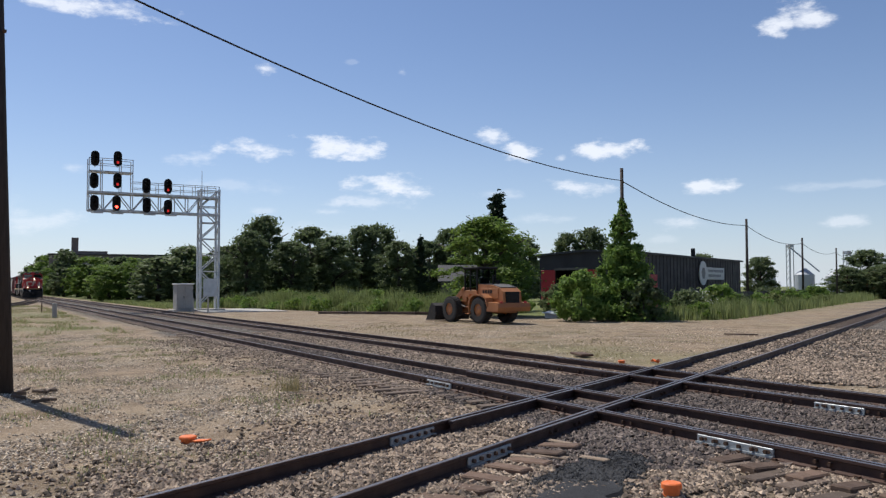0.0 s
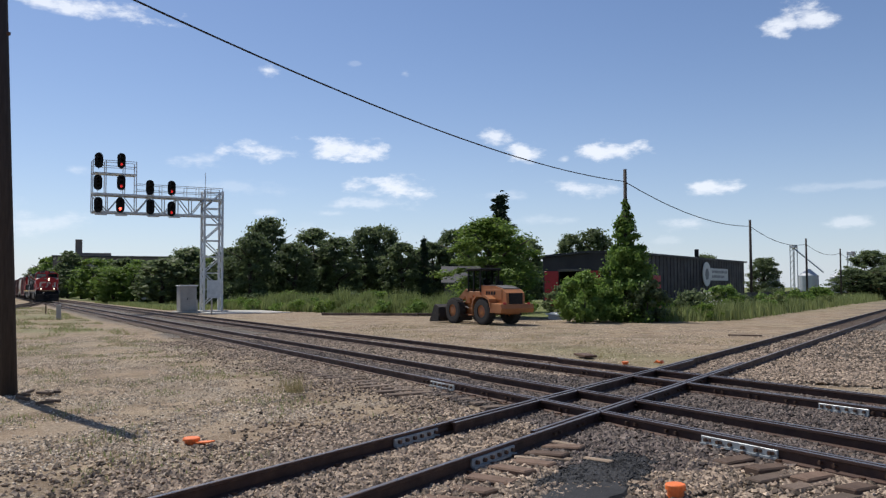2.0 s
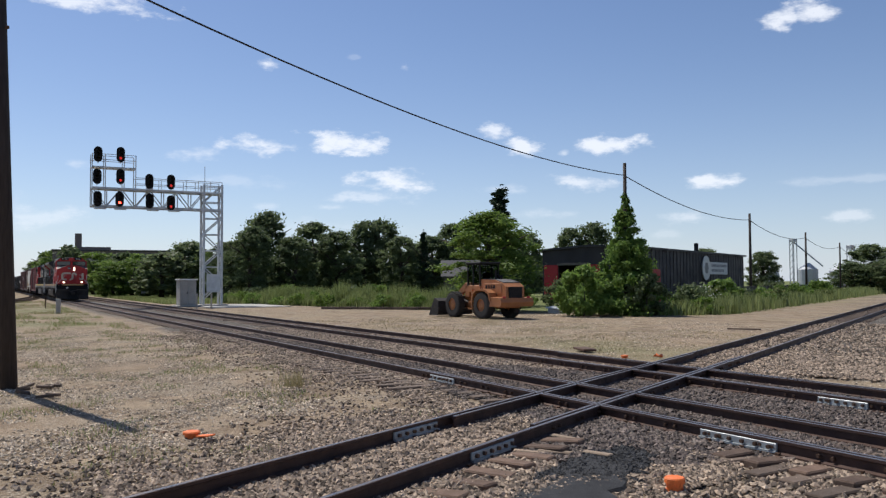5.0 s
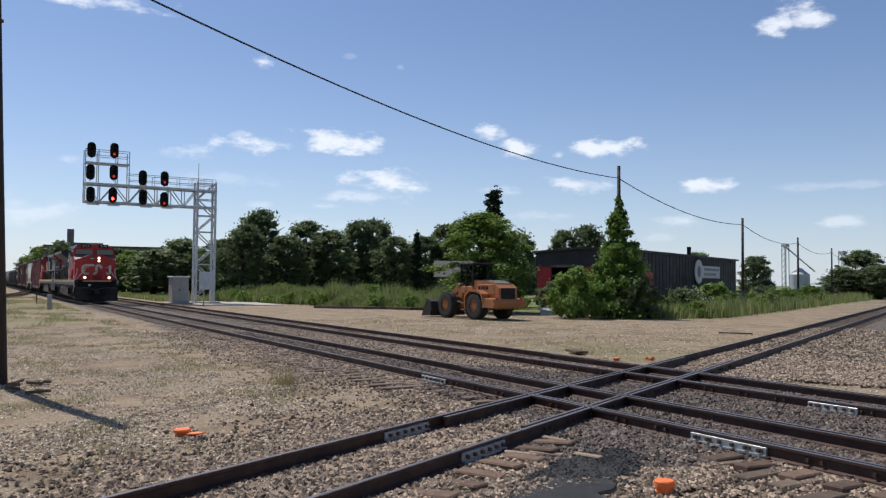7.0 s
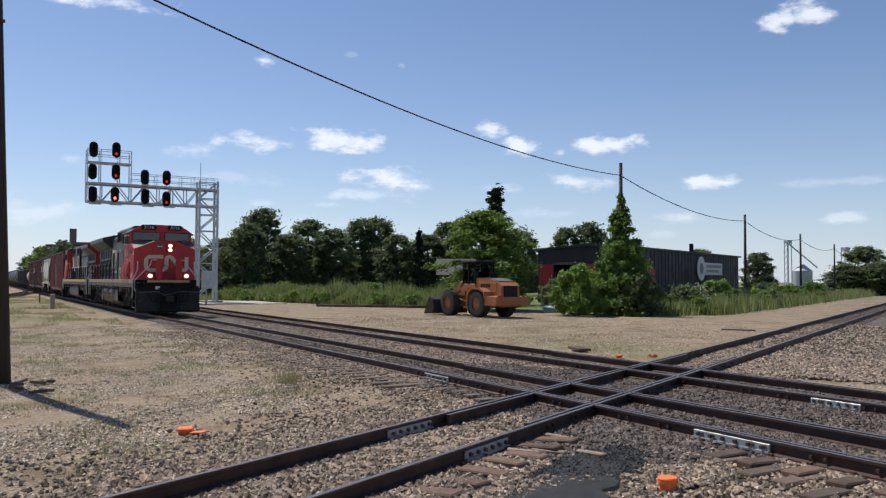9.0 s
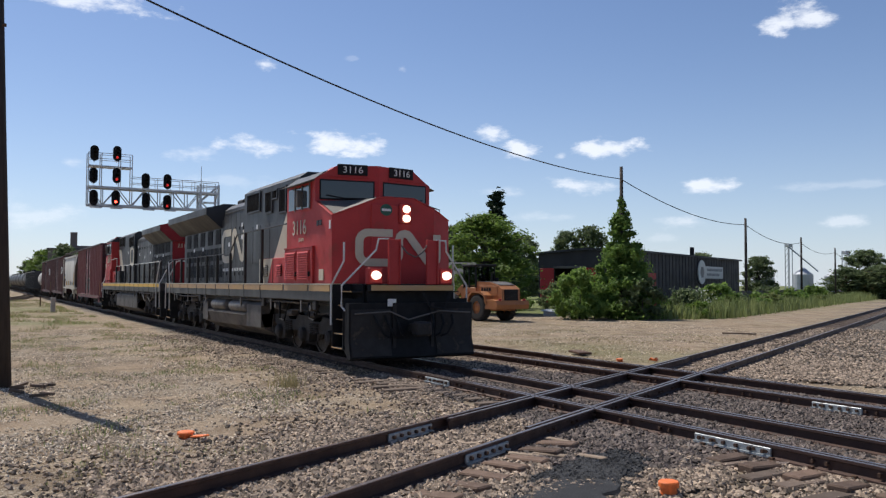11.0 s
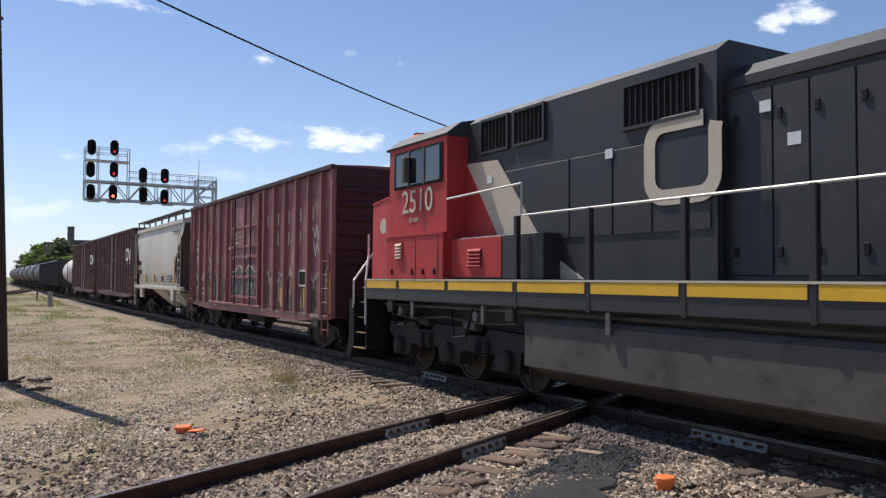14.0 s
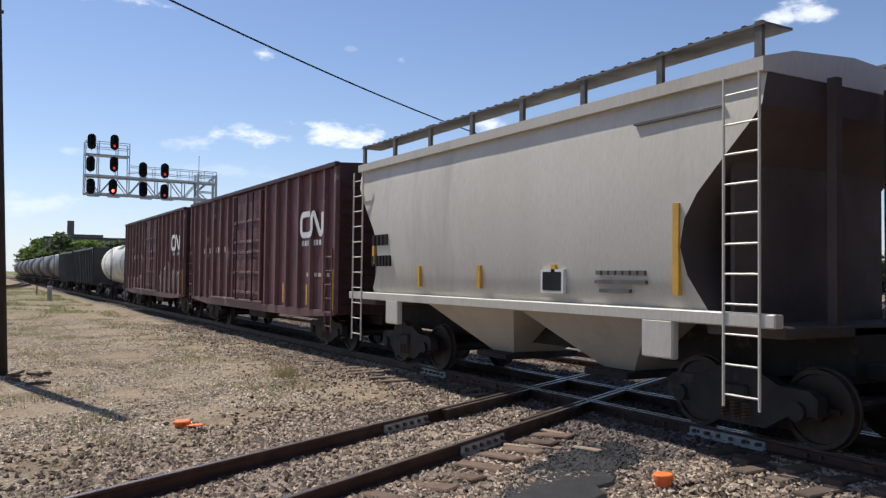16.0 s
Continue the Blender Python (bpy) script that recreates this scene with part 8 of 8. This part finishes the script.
def brick_works():
    b = thing("brick_building", pose(-303, 12, -0.3, 0, 0, 84), "long dull brick factory with a square chimney", "building")
    part("wall", Mesh().box(0, 43, 0, 0.5, 0, 14.0).box(0, 0.5, 0.5, 22, 0, 14.0).box(42.5, 43, 0.5, 22, 0, 14.0).box(0.5, 42.5, 21.5, 22, 0, 14.0), M_BRICK, b)
    part("roof", Mesh().box(-0.4, 43.4, -0.4, 22.4, 14.0, 14.5, c=0.05), M_SHEDROOF, b)
    part("roof_block", Mesh().box(5, 19, 3, 16, 14.5, 15.6, c=0.06), M_BRICK, b)
    part("chimney", Mesh().box(7.0, 9.3, 5, 7.2, 14.4, 20.5, c=0.05), M_BRICK, b)
    for i in range(9):
        w = part("window", Mesh().box(2.4 + i * 4.5, 5.1 + i * 4.5, -0.08, -0.005, 6.7, 11.4), M_GLASS, b)
        part("sill", Mesh().box(2.2 + i * 4.5, 5.3 + i * 4.5, -0.2, -0.005, 6.4, 6.7), M_CONCRETE, w)


brick_works()


def small_house():
    h = thing("house", pose(-88, 52, -0.3, 0, 0, 60), "small grey house half hidden by the trees", "building")
    part("wall", Mesh().box(-4, 4, -3, 3, 0, 3.0), M_FENCE, h)
    part("roof", Mesh().prism([(-3.4, 2.9), (0, 5.2), (3.4, 2.9), (3.4, 3.05), (0, 5.4), (-3.4, 3.05)], -4.4, 4.4, "x"), M_SHEDROOF, h)
    part("window", Mesh().box(4.0, 4.04, -0.8, 0.8, 1.2, 2.3), M_GLASS, h)


small_house()


def grain_plant():
    g = thing("grain_elevator", pose(-165, 233, -0.3), "far grey grain elevator with conveyor towers and bins", "building")
    for x, y, r, h in ((0, 0, 3.2, 6.0), (8, 6, 3.6, 5.5), (-12, -4, 3.0, 5.0), (3, 14, 3.2, 5.6)):
        bn = part("bin", Mesh().tube([(x, y, 0), (x, y, h), (x, y, h + 2.2)], [r, r, 0.6], 20), M_FARGREY, g)
    for x, y, h in ((-4, -2, 16.5), (9, 10, 14.0)):
        for dx in (-0.8, 0.8):
            for dy in (-0.8, 0.8):
                part("tower_leg", Mesh().tube([(x + dx, y + dy, 0), (x + dx, y + dy, h)], 0.15, 5), M_FARGREY, g)
        for k in range(int(h / 2)):
            part("tower_brace", Mesh().tube([(x - 0.8, y - 0.8, k * 2), (x + 0.8, y - 0.8, k * 2 + 2)], 0.1, 5), M_FARGREY, g)
        part("tower_head", Mesh().box(x - 1.0, x + 1.0, y - 0.9, y + 0.9, h - 1.1, h, c=0.1), M_FARGREY, g)
        part("spout", Mesh().tube([(x, y, h - 1), (x + 9, y + 3, 7)], 0.25, 6), M_FARGREY, g)
    part("brick_house", Mesh().box(16, 25, 2, 12, 0, 7.0, c=0.05), M_LOADER, g)


grain_plant()


# ------------------------------------------------------------ small things on the ground
def marker(x, y, label, r=0.11, h=0.13):
    m = thing("survey_marker", pose(x, y, ground_z(x, y) - 0.01), label, "marker", "orange markers on the ballast")
    part("stub", Mesh().tube([(0, 0, 0), (0, 0, h * 0.75)], r * 0.8, 16), M_ORANGE, m)
    part("cap", Mesh().tube([(0, 0, h * 0.7), (0, 0, h), (0, 0, h + 0.012)], [r, r, r * 0.9], 18), M_ORANGE, m)
    return m


marker(4.95, -2.95, "bright orange plastic cap standing in the ballast", 0.105, 0.15)
marker(-0.6, -6.58, "bright orange plastic cap on the stones", 0.12, 0.09)
marker(-6.3, 6.62, "small orange painted cap beyond the far track", 0.1, 0.08)
thing("orange_plate", pose(-0.35, -6.45, -0.185, 4, -8, 20), "orange painted broken board beside the cap", "board", mesh=Mesh().box(-0.16, 0.16, -0.06, 0.06, 0, 0.02, c=0.004), mat=M_ORANGE)
thing("orange_debris", pose(-5.9, 7.5, -0.2, 5, 6, 30), "crumpled orange plastic scrap by the rail", "debris", mesh=Mesh().prism([(-0.12, 0), (-0.06, 0.07), (0.02, 0.03), (0.09, 0.09), (0.14, 0.02), (0.12, 0)], -0.06, 0.06, "y"), mat=M_ORANGE)
thing("orange_board", pose(-8.5, 7.0, -0.2, 0, 0, -20), "flat rust-orange board lying by the far track", "board", mesh=Mesh().box(-0.5, 0.5, -0.2, 0.2, 0.02, 0.09, c=0.01), mat=M_BOLT)
for i in range(7):
    x, y = -49.8 + i * 0.95 + 0.2 * math.sin(i * 5), 15.6 + i * 1.0
    thing("old_rail_tie", pose(x, y, -0.2, 0, 0, 46 + 6 * math.sin(i * 3)), "discarded dark timber lying on the lot", "timber", "discarded timbers",
          mesh=Mesh().box(-1.25, 1.25, -0.12, 0.12, 0.0, 0.2, c=0.02), mat=M_TIE)
thing("plank", pose(-13.2, 19.8, -0.2, 0, 0, 30), "weathered plank lying on the gravel", "plank", mesh=Mesh().box(-0.7, 0.7, -0.12, 0.12, 0, 0.06, c=0.01), mat=M_TIE)
M_SHEET = material("chalky_white_sheet", (0.72, 0.71, 0.68), (0.55, 0.54, 0.50), 0.7, 0, 3, 30, 0.2)
thing("white_sheet", pose(-33.6, 25.4, -0.1, 6, 4, 20), "pale metal sheet thrown behind the loader", "sheet", mesh=Mesh().box(-0.75, 0.75, -0.5, 0.5, 0.2, 0.25, c=0.02).box(-0.6, 0.6, -0.35, 0.35, -0.15, 0.2, c=0.03), mat=M_SHEET)
thing("concrete_block", pose(-120, 13.0, -0.2, 0, 0, 20), "broken pale concrete block on the grass", "block", mesh=Mesh().prism([(-0.9, 0), (0.9, 0), (0.8, 0.9), (0.2, 1.3), (-0.8, 1.1)], -0.6, 0.6, "y"), mat=M_CONCRETE)
rubble = random.Random(21)
for i in range(8):
    thing("wood_scrap", pose(-7.2 + rubble.uniform(-0.6, 1.6), -8.3 + rubble.uniform(-0.3, 0.5), -0.2, rubble.uniform(-8, 8), rubble.uniform(-8, 8), rubble.uniform(0, 180)), "splintered dark wood scrap at the pole's foot", "wood scrap", "scraps of wood",
          mesh=Mesh().box(-0.16, 0.16, -0.035, 0.035, 0.0, 0.06, c=0.008), mat=M_TIE)
for i in range(14):
    x, y = 2.5 + rubble.uniform(-0.9, 1.0), -3.7 + rubble.uniform(-1.6, 1.4)
    thing("broken_tie", pose(x, y, -0.2, 0, rubble.uniform(-5, 5), 25 + rubble.uniform(-30, 30)), "split pale tie fragment in the ballast", "wood scrap", "scraps of wood",
          mesh=Mesh().box(-0.22, 0.22, -0.06, 0.06, 0.0, 0.055, c=0.012), mat=M_TIEPALE)


motions()
